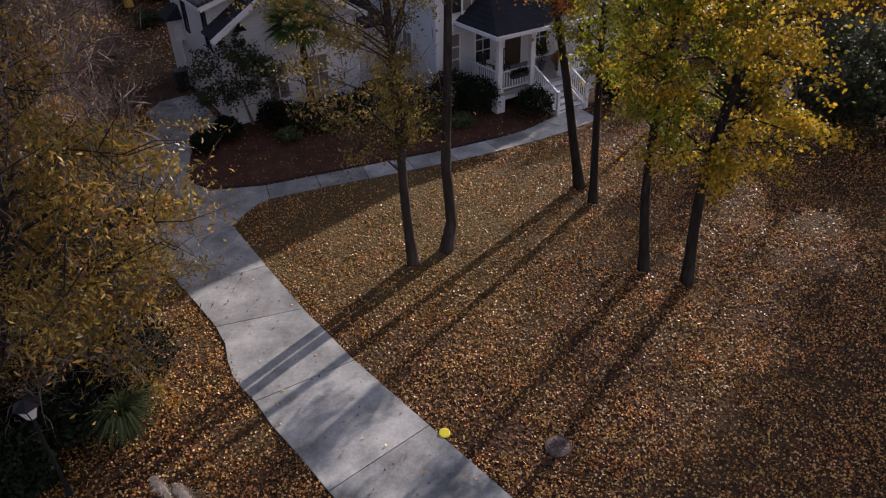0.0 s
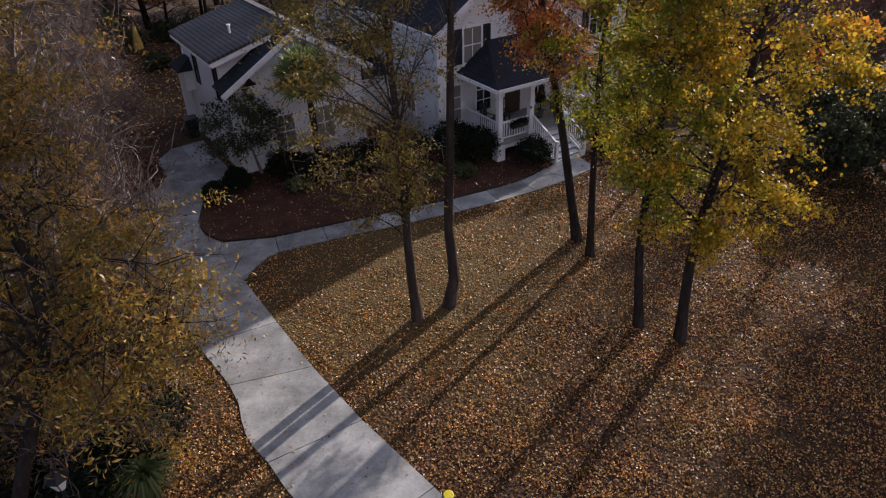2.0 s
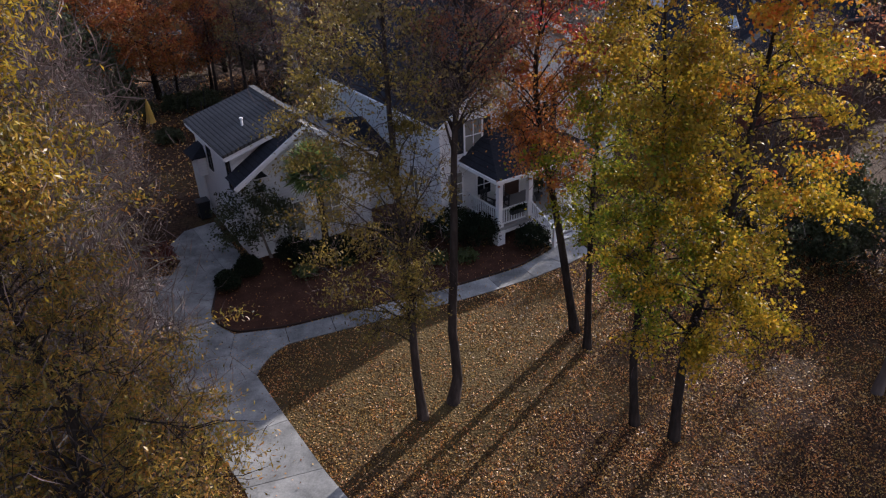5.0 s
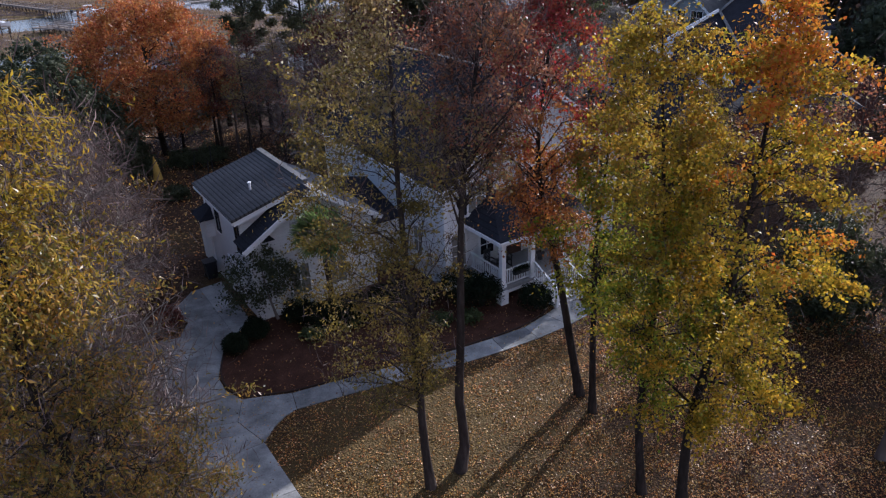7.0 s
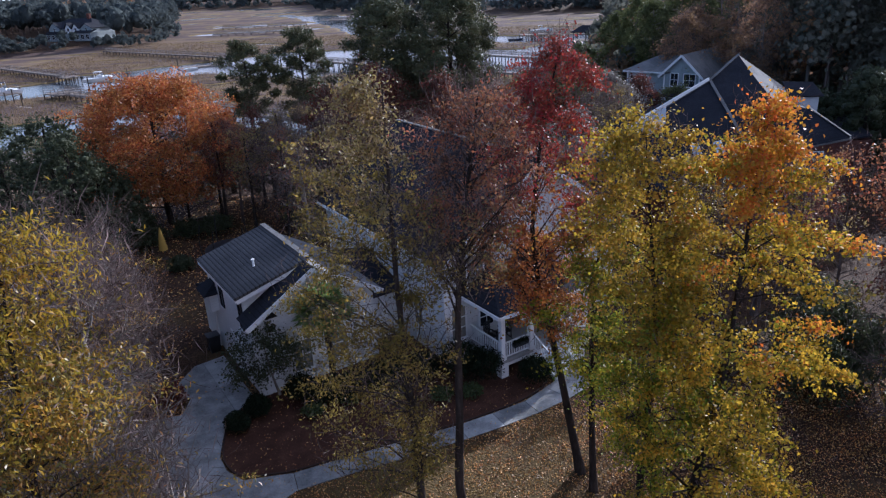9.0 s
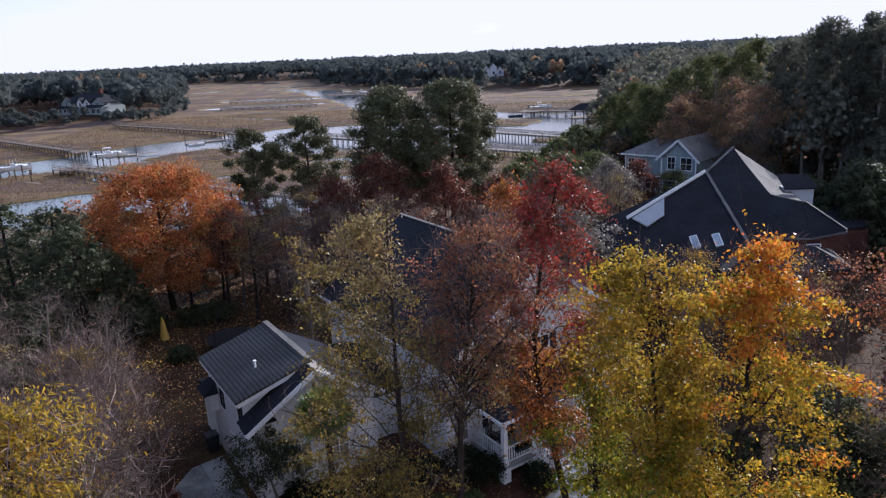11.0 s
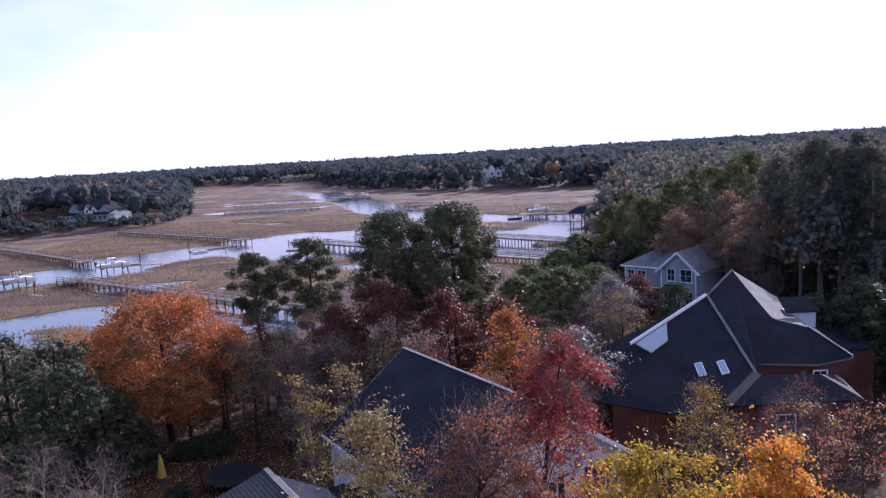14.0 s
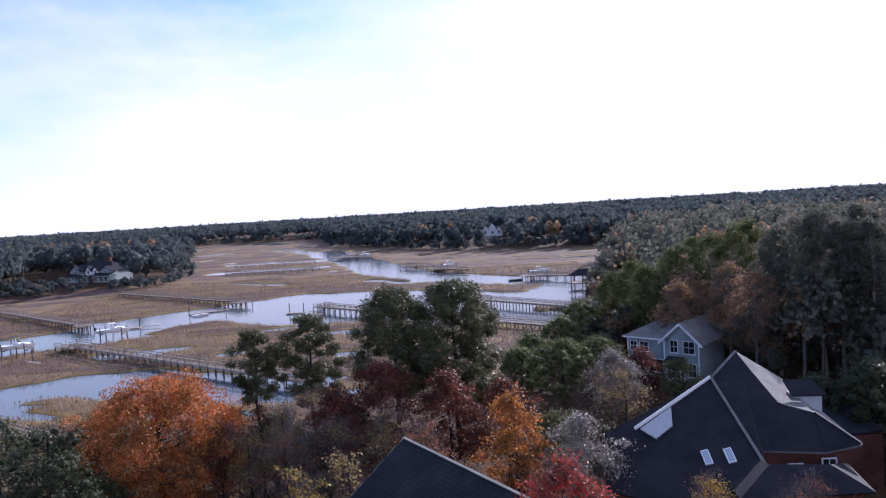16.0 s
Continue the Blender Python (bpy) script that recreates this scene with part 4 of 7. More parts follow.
for u in (1.93, 3.67):
    bm = bmesh.new()
    prism(bm, [(-0.15, 0.0), (-0.15, PZ - 0.05), (-1.95, 0.12), (-1.95, 0.0)], u - 0.035, u + 0.035)
    bmesh.ops.transform(bm, matrix=Matrix(((0, 1, 0, 0), (1, 0, 0, 0), (0, 0, 1, 0), (0, 0, 0, 1))), verts=bm.verts)
    bmesh.ops.recalc_face_normals(bm, faces=bm.faces)
    part("stringer", bm, M["trim"], house)
    railing(house, (u, -0.12, PZ), (u, -1.8, 0.22))
    part("newel", boxed(u - 0.07, u + 0.07, -1.95, -1.81, 0, 1.15), M["trim"], house)
bm = bmesh.new()
box(bm, 2.35, 3.35, V0 - 0.06, V0 - 0.002, PZ, PZ + 2.1)
for c in range(2):
    for r in range(3):
        box(bm, 2.45 + 0.43 * c, 2.80 + 0.43 * c, V0 - 0.075, V0 - 0.06, PZ + 0.15 + 0.65 * r, PZ + 0.65 + 0.65 * r)
front_door = part("front_door", bm, M["door"], house, "dark panelled front door")
bm = bmesh.new()
for a in ((2.25, 2.35), (3.35, 3.45)):
    box(bm, a[0], a[1], V0 - 0.08, V0 - 0.001, PZ, PZ + 2.2)
box(bm, 2.35, 3.35, V0 - 0.08, V0 - 0.001, PZ + 2.1, PZ + 2.2)
part("door_frame", bm, M["trim"], house)
bm = bmesh.new()
disc(bm, 0, 0, -0.03, 0.03, 0.035, 0.035, 10)
bmesh.ops.transform(bm, matrix=pose(3.22, V0 - 0.1, PZ + 1.0, 90), verts=bm.verts)
part("door_handle", bm, M["cover"], front_door)
window(house, on_front(1.05, V0, PZ + 0.55), 0.85, 1.6, 2, 3)
window(house, on_front(4.55, V0, PZ + 0.55), 0.95, 1.6, 2, 3)


def porch_chair(m):
    c = thing("porch_chair", m, "dark slatted rocking chair on the porch", "chair", "chairs on the porch")
    part("seat", boxed(-0.27, 0.27, -0.25, 0.25, 0.40, 0.44), M["black"], c)
    for s in (-1, 1):
        for y in (-0.23, 0.23):
            part("leg", boxed(s * 0.25 - 0.025, s * 0.25 + 0.025, y - 0.025, y + 0.025, 0.04, 0.40 if y > 0 else 0.62), M["black"], c)
        part("armrest", boxed(s * 0.27 - 0.04, s * 0.27 + 0.04, -0.28, 0.27, 0.62, 0.65), M["black"], c)
        part("rocker", boxed(s * 0.25 - 0.02, s * 0.25 + 0.02, -0.40, 0.45, 0.0, 0.045), M["black"], c)
    for i in range(5):
        part("back_slat", boxed(-0.24 + 0.10 * i, -0.18 + 0.10 * i, 0.235, 0.265, 0.44, 1.12), M["black"], c)
    part("top_rail", boxed(-0.27, 0.27, 0.23, 0.27, 1.12, 1.20), M["black"], c)
    return c


rocker = porch_chair(HOUSE @ pose(0.55, 1.7, PZ, 0, 0, 8))
copy_thing(rocker, HOUSE @ pose(1.55, 1.75, PZ, 0, 0, -8))

# ---- plants ----
def tree(name, label, x, y, stem, r0, profile, limbs, twigs, leaves, leaf_size, leaf, bark="bark", seed=1, spread=0.4, width=0.42, hang=0.3, rise=0.35, category="tree", group="", mixed=None, sides=7, sub=1.0, squash=1.0, fine=0, fine_size=0.4, thick=1.0, clump=55, shift=(0.0, 0.0), bare_over=99.0):
    """A tree: stem is its line (dx, dy, z), profile its crown's (z, radius). Limbs leave the stem and end at the crown's
    skin, twigs leave the limbs, and leaves hang about the twigs. mixed: a second leaf kind and its share."""
    rng = np.random.default_rng(seed)
    t = thing(name, pose(x, y, float(ground_z(x, y)) - 0.05), label, category, group)
    stem = np.array(stem, float)
    zs = np.linspace(stem[0, 2], stem[-1, 2], 18)
    line = np.stack([np.interp(zs, stem[:, 2], stem[:, i]) for i in (0, 1)] + [zs], 1)
    line[1:-1, :2] = (line[:-2, :2] + 2 * line[1:-1, :2] + line[2:, :2]) / 4
    height = zs[-1]
    rad = r0 * (1.0 - 0.86 * zs / height) + 0.35 * r0 * np.exp(-zs / 0.35)
    wood = [tube(line, rad, 10)]
    prof = np.array(profile, float)
    tips, along = [], []
    z0, z1 = prof[0, 0], prof[-1, 0]
    for i in range(limbs):
        z = z0 + (z1 - z0) * ((i + rng.random()) / limbs)
        r = np.interp(z, prof[:, 0], prof[:, 1]) * rng.uniform(0.55, 1.12)
        ang = i * 2.4 + rng.normal() * 0.4
        zb = np.clip(z - r * rise * rng.uniform(0.7, 1.3), 0.12 * height, height * 0.97)
        foot = np.array([np.interp(zb, line[:, 2], line[:, k]) for k in range(3)])
        top = np.array([np.interp(z, line[:, 2], line[:, k]) for k in range(2)])
        end = np.array([top[0] + shift[0] + r * math.cos(ang), top[1] + shift[1] + r * squash * math.sin(ang), z])
        mid1 = foot + (end - foot) * 0.35 + np.array([0, 0, 0.10 * r]) + rng.normal(size=3) * 0.05 * r
        mid2 = foot + (end - foot) * 0.70 + np.array([0, 0, 0.06 * r]) + rng.normal(size=3) * 0.07 * r
        rb = min(np.interp(zb, zs, rad) * 0.45, 0.028 + 0.014 * r) * thick
        wood.append(tube([foot, mid1, mid2, end], [rb, rb * 0.66, rb * 0.4, rb * 0.12], sides - 2))
        for k in range(twigs):
            f = rng.uniform(0.3, 1.0)
            p = mid1 + (mid2 - mid1) * (f / 0.6) if f < 0.6 else mid2 + (end - mid2) * ((f - 0.6) / 0.4)
            ln = (0.25 + 0.38 * r) * rng.uniform(0.5, 1.2) * sub
            d = unit(rng.normal(size=3) + 0.8 * unit(end - foot) + np.array([0, 0, 0.25 - 0.4 * hang]))
            q = p + d * ln
            m = p + d * ln * 0.5 + rng.normal(size=3) * 0.07 * ln
            wood.append(tube([p, m, q], [rb * 0.30, rb * 0.2, rb * 0.06], 3))
            tips += [q, m]
    part_wood = new("trunk", quads("trunk", *joined(wood), M[bark], True))
    part_wood.parent = t
    tips = np.array(tips)
    if fine:
        P = tips[rng.integers(len(tips), size=fine)] + rng.normal(size=(fine, 3)) * spread
        w = new("twig_haze", quads("twig_haze", *leaf_quads(P, fine_size, rng, 0.014, hang=-1.1), M["lf_twig"]))
        w.parent = t
        w["kind"] = "stuff"
    if leaves:
        # leaves gather in clumps of uneven size, with a few strays between
        count = max(16, leaves // clump)
        heavy = (rng.gamma(0.8, 1.0, len(tips)) + 0.02) * np.where(tips[:, 2] > bare_over, 0.06, 1.0)
        centre = tips[rng.choice(len(tips), size=count, p=heavy / heavy.sum())]
        size_ = rng.uniform(0.5, 1.5, count)
        second = np.argsort(np.argsort(centre[:, 2] + rng.normal(size=count) * 0.13 * (z1 - z0))) >= count * (1 - mixed[1]) if mixed else np.zeros(count, bool)
        at = rng.choice(count, size=leaves, p=size_ ** 2 / (size_ ** 2).sum())
        # each clump is a spray that reaches outwards from the stem and droops at its tip
        axis = np.stack([np.interp(centre[:, 2], line[:, 2], line[:, k]) for k in (0, 1)], 1)
        away = unit(np.concatenate([centre[:, :2] - axis + 0.05, np.zeros((count, 1))], 1) + rng.normal(size=(count, 3)) * [0.35, 0.35, 0.12])
        cross = unit(np.cross(away, [0, 0, 1.0]))
        along = rng.normal(size=leaves)
        off = away[at] * (1.45 * along)[:, None] + cross[at] * (0.75 * rng.normal(size=leaves))[:, None]
        off[:, 2] += 0.45 * rng.normal(size=leaves) - 0.28 * along * np.abs(along)
        off *= (spread * size_[at] * np.where(rng.random(leaves) < 0.06, 1.7, 1.0))[:, None]
        P = centre[at] + off
        for kind_, mask in ((leaf, ~second[at]), (mixed[0] if mixed else leaf, second[at])):
            if mask.any():
                c = new("crown", quads("crown", *leaf_quads(P[mask], leaf_size, rng, width, unit(off[mask]) + np.array([0, 0, 0.6]), hang), M[kind_]))
                c.parent = t
    return t


def puff_tree(name, label, x, y, height, profile, puffs, puff_r, leaves, leaf_size, leaf, seed, r0=0.2, bark="bark", width=0.3, category="tree", group="", flat=0.55, lean=(0, 0), core=0.0, skin=0.12):
    """A tree whose crown is many separate tufts on bare limbs, such as a pine or an old oak."""
    rng = np.random.default_rng(seed)
    t = thing(name, pose(x, y, float(ground_z(x, y)) - 0.05), label, category, group)
    zs = np.linspace(0, height * 0.96, 12)
    line = np.stack([lean[0] * (zs / height) ** 2 + 0.1 * np.sin(zs * 0.7 + seed), lean[1] * (zs / height) ** 2, zs], 1)
    rad = r0 * (1 - 0.8 * zs / height)
    wood = [tube(line, rad, 8)]
    prof = np.array(profile, float)
    P, N, cores = [], [], []
    for i in range(puffs):
        z = prof[0, 0] + (prof[-1, 0] - prof[0, 0]) * ((i + rng.random()) / puffs)
        r = np.interp(z, prof[:, 0], prof[:, 1]) * math.sqrt(rng.uniform(skin, 1.0))
        a = i * 2.4 + rng.normal() * 0.5
        bx, by = np.interp(z, zs, line[:, 0]), np.interp(z, zs, line[:, 1])
        c = np.array([bx + r * math.cos(a), by + r * math.sin(a), z])
        zb = max(0.3, z - 0.35 * r - 0.2)
        foot = np.array([np.interp(zb, zs, line[:, k]) for k in range(3)])
        if puffs < 70 or i % 4 == 0:
            wood.append(tube([foot, (foot + c) / 2 + [0, 0, -0.05 * r], c], [r0 * 0.22, r0 * 0.13, r0 * 0.03], 5))
        n = int(leaves / puffs * rng.uniform(0.6, 1.4))
        d = unit(rng.normal(size=(n, 3)))
        rr = puff_r * rng.uniform(0.6, 1.25) * rng.uniform(0.45, 1.0, (n, 1)) ** 0.5
        P.append(c + d * rr * np.array([1, 1, flat]))
        N.append(d)
        if core:
            cores.append(blob(c, np.array([1, 1, flat]) * puff_r * core, rng))
    w = new("trunk", quads("trunk", *joined(wood), M[bark], True))
    w.parent = t
    c = new("crown", quads("crown", *joined([leaf_quads(np.concatenate(P), leaf_size, rng, width, np.concatenate(N))] + cores), M[leaf]))
    c.parent = t
    return t


def shrub(x, y, rx, ry, h, leaves, size, leaf, label, seed, name="shrub", group="", z=None, lumpy=0.2):
    """A clipped or wild bush: stems under a skin of many small leaves."""
    rng = np.random.default_rng(seed)
    t = thing(name, pose(x, y, (float(ground_z(x, y)) if z is None else z)), label, "shrub", group)
    wood = []
    for i in range(7):
        a = i * 0.9 + rng.random()
        e = np.array([0.6 * rx * math.cos(a), 0.6 * ry * math.sin(a), h * rng.uniform(0.5, 0.8)])
        wood.append(tube([(0, 0, 0), e * [0.4, 0.4, 0.5], e], [0.035, 0.025, 0.008], 5))
    w = new("stems", quads("stems", *joined(wood), M["bark"]))
    w.parent = t
    d = unit(rng.normal(size=(leaves, 3)))
    d[:, 2] = np.abs(d[:, 2]) * 1.0 - 0.35 * (rng.random(leaves) < 0.4)
    k = 1 + lumpy * np.sin(d[:, 0] * 5 + seed) * np.cos(d[:, 1] * 6 + 2 * seed) + lumpy * 0.6 * np.sin(d[:, 2] * 9 + seed)
    rr = (k * rng.uniform(0.35, 1.0, leaves) ** 0.33)[:, None]
    P = d * rr * np.array([rx, ry, h * 0.62]) + np.array([0, 0, h * 0.42])
    P[:, 2] = np.maximum(P[:, 2], 0.03)
    c = new("crown", quads("crown", *leaf_quads(P, size, rng, 0.42, d), M[leaf]))
    c.parent = t
    return t


# lawn trees
tree("sweetgum_tree", "slender lawn tree with thin olive-yellow leaves and dark bark", -1.95, 17.95, [(0.05, 0, 0), (-0.1, 0, 2), (-0.16, 0, 5.5), (-0.28, 0, 8.7), (-0.4, 0, 10.7), (-0.35, 0, 16.6)], 0.165,
     [(4.4, 1.2), (5.3, 2.2), (6.4, 2.0), (7.3, 1.0), (8.3, 1.8), (9.6, 2.7), (11.0, 2.5), (12.8, 1.7), (14.5, 1.0), (16.8, 0.4)], 66, 13, 21000, 0.11, "lf_olive", "bark_grey", seed=3, spread=0.19, width=0.24, group="lawn trees", mixed=("lf_dull", 0.25), fine=2500, fine_size=0.6, thick=0.7, clump=44, shift=(-0.8, 0.0), rise=1.05, hang=0.2)
tree("sweetgum_tree", "tall lawn tree with a kinked trunk and nearly bare crown", -0.75, 19.1, [(-0.15, -0.35, 0), (0.2, 0, 0.7), (0.1, 0, 1.3), (-0.16, 0, 2.1), (-0.14, 0, 3.2), (-0.02, 0, 5), (0.08, 0, 9.5), (0.3, 0, 12), (0.9, 0, 16.0)], 0.19,
     [(10.6, 0.7), (11.4, 1.4), (12.4, 1.8), (13.5, 1.9), (15.0, 1.5), (16.2, 0.7)], 46, 13, 7500, 0.1, "lf_dull", "bark_grey", seed=5, spread=0.18, width=0.3, group="lawn trees", mixed=("lf_brick", 0.7), fine=3500, fine_size=0.6, thick=1.1, clump=34, rise=1.1, hang=0.0)
tree("red_maple_tree", "leaning maple with red and rust leaves", 3.86, 23.05, [(0.02, 0, 0), (-0.38, 0, 2.1), (-0.7, 0, 3.9), (-1.12, 0, 6), (-1.6, 0, 8), (-2.0, 0, 10.3), (-1.7, 0, 13.5), (-1.1, 0, 16.6)], 0.18,
     [(6.9, 0.9), (8.5, 1.5), (11, 2.1), (13, 2.3), (15, 1.8), (16.9, 0.4)], 56, 12, 22000, 0.11, "lf_rust", seed=7, spread=0.19, width=0.34, group="lawn trees", mixed=("lf_red", 0.5), fine=6000, fine_size=0.5, thick=0.8, clump=36, rise=0.9, hang=-0.1)
tree("sweetgum_tree", "slim lawn tree with light green leaves", 4.22, 21.95, [(0.0, 0, 0), (-0.15, 0, 3), (-0.3, 0, 7.5), (-0.2, 0, 9), (0.0, 0, 12.0)], 0.15,
     [(4.8, 0.7), (6.5, 1.2), (9, 1.3), (11, 1.0), (12.2, 0.3)], 36, 10, 10500, 0.115, "lf_green", seed=11, spread=0.2, width=0.36, group="lawn trees", mixed=("lf_willow", 0.3), fine=2000, thick=0.8, clump=45)
tree("sweetgum_tree", "lawn tree with a rounded ochre and green crown", 5.18, 17.75, [(0.05, 0, 0), (-0.28, 0, 2.7), (-0.32, 0, 4.3), (-0.1, 0, 9), (-0.75, 0, 15.0)], 0.15,
     [(4.6, 0.9), (5.6, 1.5), (8, 1.4), (11, 1.8), (13.4, 1.9), (14.8, 1.2), (15.5, 0.4)], 60, 12, 29000, 0.1, "lf_green", seed=13, spread=0.2, width=0.36, group="lawn trees", mixed=("lf_ochre", 0.6), fine=3000, thick=0.8, clump=95)
tree("sweetgum_tree", "broad lawn tree with gold leaves turning orange on top", 6.32, 17.1, [(0.05, 0, 0), (-0.08, 0, 2), (-0.08, 0, 3.9), (0.5, 0, 8), (0.85, 0, 15.8)], 0.17,
     [(3.9, 1.2), (5, 2.2), (8.5, 2.5), (12, 2.2), (14, 1.5), (16.0, 0.3)], 66, 13, 32000, 0.105, "lf_gold", seed=17, spread=0.19, width=0.36, group="lawn trees", mixed=("lf_orange", 0.17), fine=3000, thick=0.85, clump=95)

# screen of trees beside the drive
tree("willow_oak_tree", "tall verge tree with narrow gold and bronze leaves in drooping sprays", -9.9, 8.2, [(0, 0, 0), (0.9, 0.5, 3), (2.2, 1.2, 6), (2.4, 1.4, 8), (1.8, 1.4, 10.5), (2.2, 1.4, 13), (2.5, 1.4, 15.2)], 0.17,
     [(4.5, 0.9), (5.3, 2.1), (6.8, 2.9), (8.3, 2.6), (9.6, 1.3), (11.2, 0.8), (13.4, 1.2), (15.0, 0.7), (15.8, 0.2)], 90, 13, 32000, 0.115, "lf_bronze", seed=19, spread=0.25, width=0.15, hang=0.5, group="drive-side trees", bark="bark", mixed=("lf_ochre", 0.24), fine=2500, fine_size=0.6, thick=0.9, clump=150)
tree("willow_oak_tree", "drive-side tree with a pale twiggy crown and bronze lower boughs", -10.3, 13.4, [(0, 0, 0), (0.2, 0, 4), (0.5, -0.2, 7), (1.4, -0.6, 10), (2.2, -0.8, 14.0)], 0.19,
     [(2.4, 2.2), (4.4, 3.0), (6.2, 2.4), (8.0, 2.2), (10.5, 2.3), (12.6, 1.9), (14.4, 0.5)], 76, 15, 13000, 0.13, "lf_bronze", seed=20, spread=0.26, width=0.18, hang=0.4, group="drive-side trees", bark="bark_pale", fine=7000, fine_size=0.7, thick=1.6, clump=130, sub=1.2, rise=0.8, bare_over=7.0)
tree("willow_oak_tree", "young drive-side oak with bronze leaves", -9.4, 12.2, [(0, 0, 0), (0.1, 0, 2), (0.0, 0, 5.0)], 0.12,
     [(0.5, 1.4), (1.6, 2.2), (3.2, 2.3), (4.6, 1.5), (5.4, 0.4)], 56, 11, 14000, 0.13, "lf_bronze", seed=21, spread=0.25, width=0.18, hang=0.6, group="drive-side trees", bark="bark_mid", fine=2500, fine_size=0.6, clump=140)
tree("willow_oak_tree", "drive-side tree with thin gold leaves and pale twigs", -12.9, 15.4, [(0, 0, 0), (-0.2, 0, 6), (0.3, 0, 11.8)], 0.17,
     [(2.0, 2.0), (5, 2.6), (8, 2.2), (10.5, 1.4), (12.2, 0.5)], 52, 13, 9000, 0.13, "lf_bronze", seed=23, spread=0.25, width=0.2, hang=0.6, group="drive-side trees", bark="bark_pale", fine=4000, fine_size=0.8, thick=1.5, clump=110)
tree("willow_oak_tree", "drive-side tree with bronze leaves low over the verge", -13.4, 10.9, [(0, 0, 0), (0.2, 0, 6), (0.7, 0, 12.8)], 0.2,
     [(1.4, 2.4), (4, 3.3), (8, 3.0), (11, 2.0), (13, 0.5)], 56, 11, 20000, 0.14, "lf_bronze", seed=29, spread=0.27, width=0.2, hang=0.7, group="drive-side trees", bark="bark_mid", fine=2000, clump=150)
for k, (x, y, h, r, s, n, lf) in enumerate(((-18.6, 28.6, 6.4, 2.2, 31, 500, "lf_grey"), (-18.5, 23.0, 8.4, 2.6, 37, 2600, "lf_willow"), (-17.3, 21.6, 7.8, 2.3, 41, 1500, "lf_bronze"), (-20.0, 31.0, 5.4, 2.2, 43, 500, "lf_grey"), (-23.0, 28.0, 8.8, 3.0, 47, 2500, "lf_dull"), (-18.0, 18.6, 9.5, 2.8, 53, 3500, "lf_bronze"), (-18.4, 24.6, 6.6, 2.4, 55, 600, "lf_dull"), (-18.2, 30.8, 5.2, 2.0, 57, 400, "lf_grey"), (-22.0, 23.0, 9.0, 3.0, 59, 2600, "lf_willow"), (-14.2, 19.4, 7.2, 2.0, 62, 700, "lf_dull"), (-18.6, 26.6, 6.2, 2.2, 64, 400, "lf_grey"), (-13.3, 18.6, 8.2, 2.0, 72, 900, "lf_dull"), (-15.7, 18.7, 7.6, 2.2, 74, 700, "lf_dull"), (-27.0, 33.5, 9.8, 2.8, 67, 500, "lf_grey"), (-31.0, 35.0, 10.2, 3.0, 71, 500, "lf_dull"))):
    tree("bare_tree", "thin drive-side tree with yellowing leaves" if n > 2000 else "leafless brown tree with a haze of fine twigs", x, y, [(0, 0, 0), (0.2, 0.1, h * 0.5), (0.1, 0, h * 0.95)], 0.10,
         [(0.8, r * 0.6), (h * 0.45, r), (h * 0.8, r * 0.75), (h, 0.3)], 36, 13, n, 0.11, lf, "bark_mid" if k % 3 == 1 else "bark_pale", seed=s, spread=0.26, group="bare trees", sub=1.3, fine=5500 if x > -17 else 3200, fine_size=0.8, thick=1.35, clump=60)
for k, (x, y, h, r) in enumerate(((-23.0, 33.5, 9.4, 2.3), (-20.2, 34.0, 8.4, 1.8), (-26.0, 30.5, 9.6, 2.4), (-17.9, 23.2, 7.0, 1.9))):
    tree("bare_tree", "leafless tree with crooked pale grey limbs", x, y, [(0, 0, 0), (0.3, 0.1, h * 0.4), (-0.1, 0, h * 0.7), (0.2, 0.1, h * 0.96)], 0.15,
         [(h * 0.4, r * 0.8), (h * 0.65, r), (h * 0.85, r * 0.8), (h, 0.4)], 20, 12, 0, 0.1, "lf_grey", "bark_pale", seed=760 + k, spread=0.3, group="bare trees", sub=1.5, fine=900, fine_size=0.7, thick=1.5, rise=0.9)
tree("willow_oak_tree", "small drive-side tree with a few bronze leaves on top", -18.0, 28.0, [(0, 0, 0), (0.1, 0, 4), (-0.1, 0, 8.4)], 0.13,
     [(4.0, 1.4), (6.0, 2.6), (7.6, 2.2), (8.7, 0.6)], 40, 11, 2500, 0.11, "lf_bronze", "bark_mid", seed=771, spread=0.26, width=0.28, group="drive-side trees", fine=5000, fine_size=0.7, clump=60)

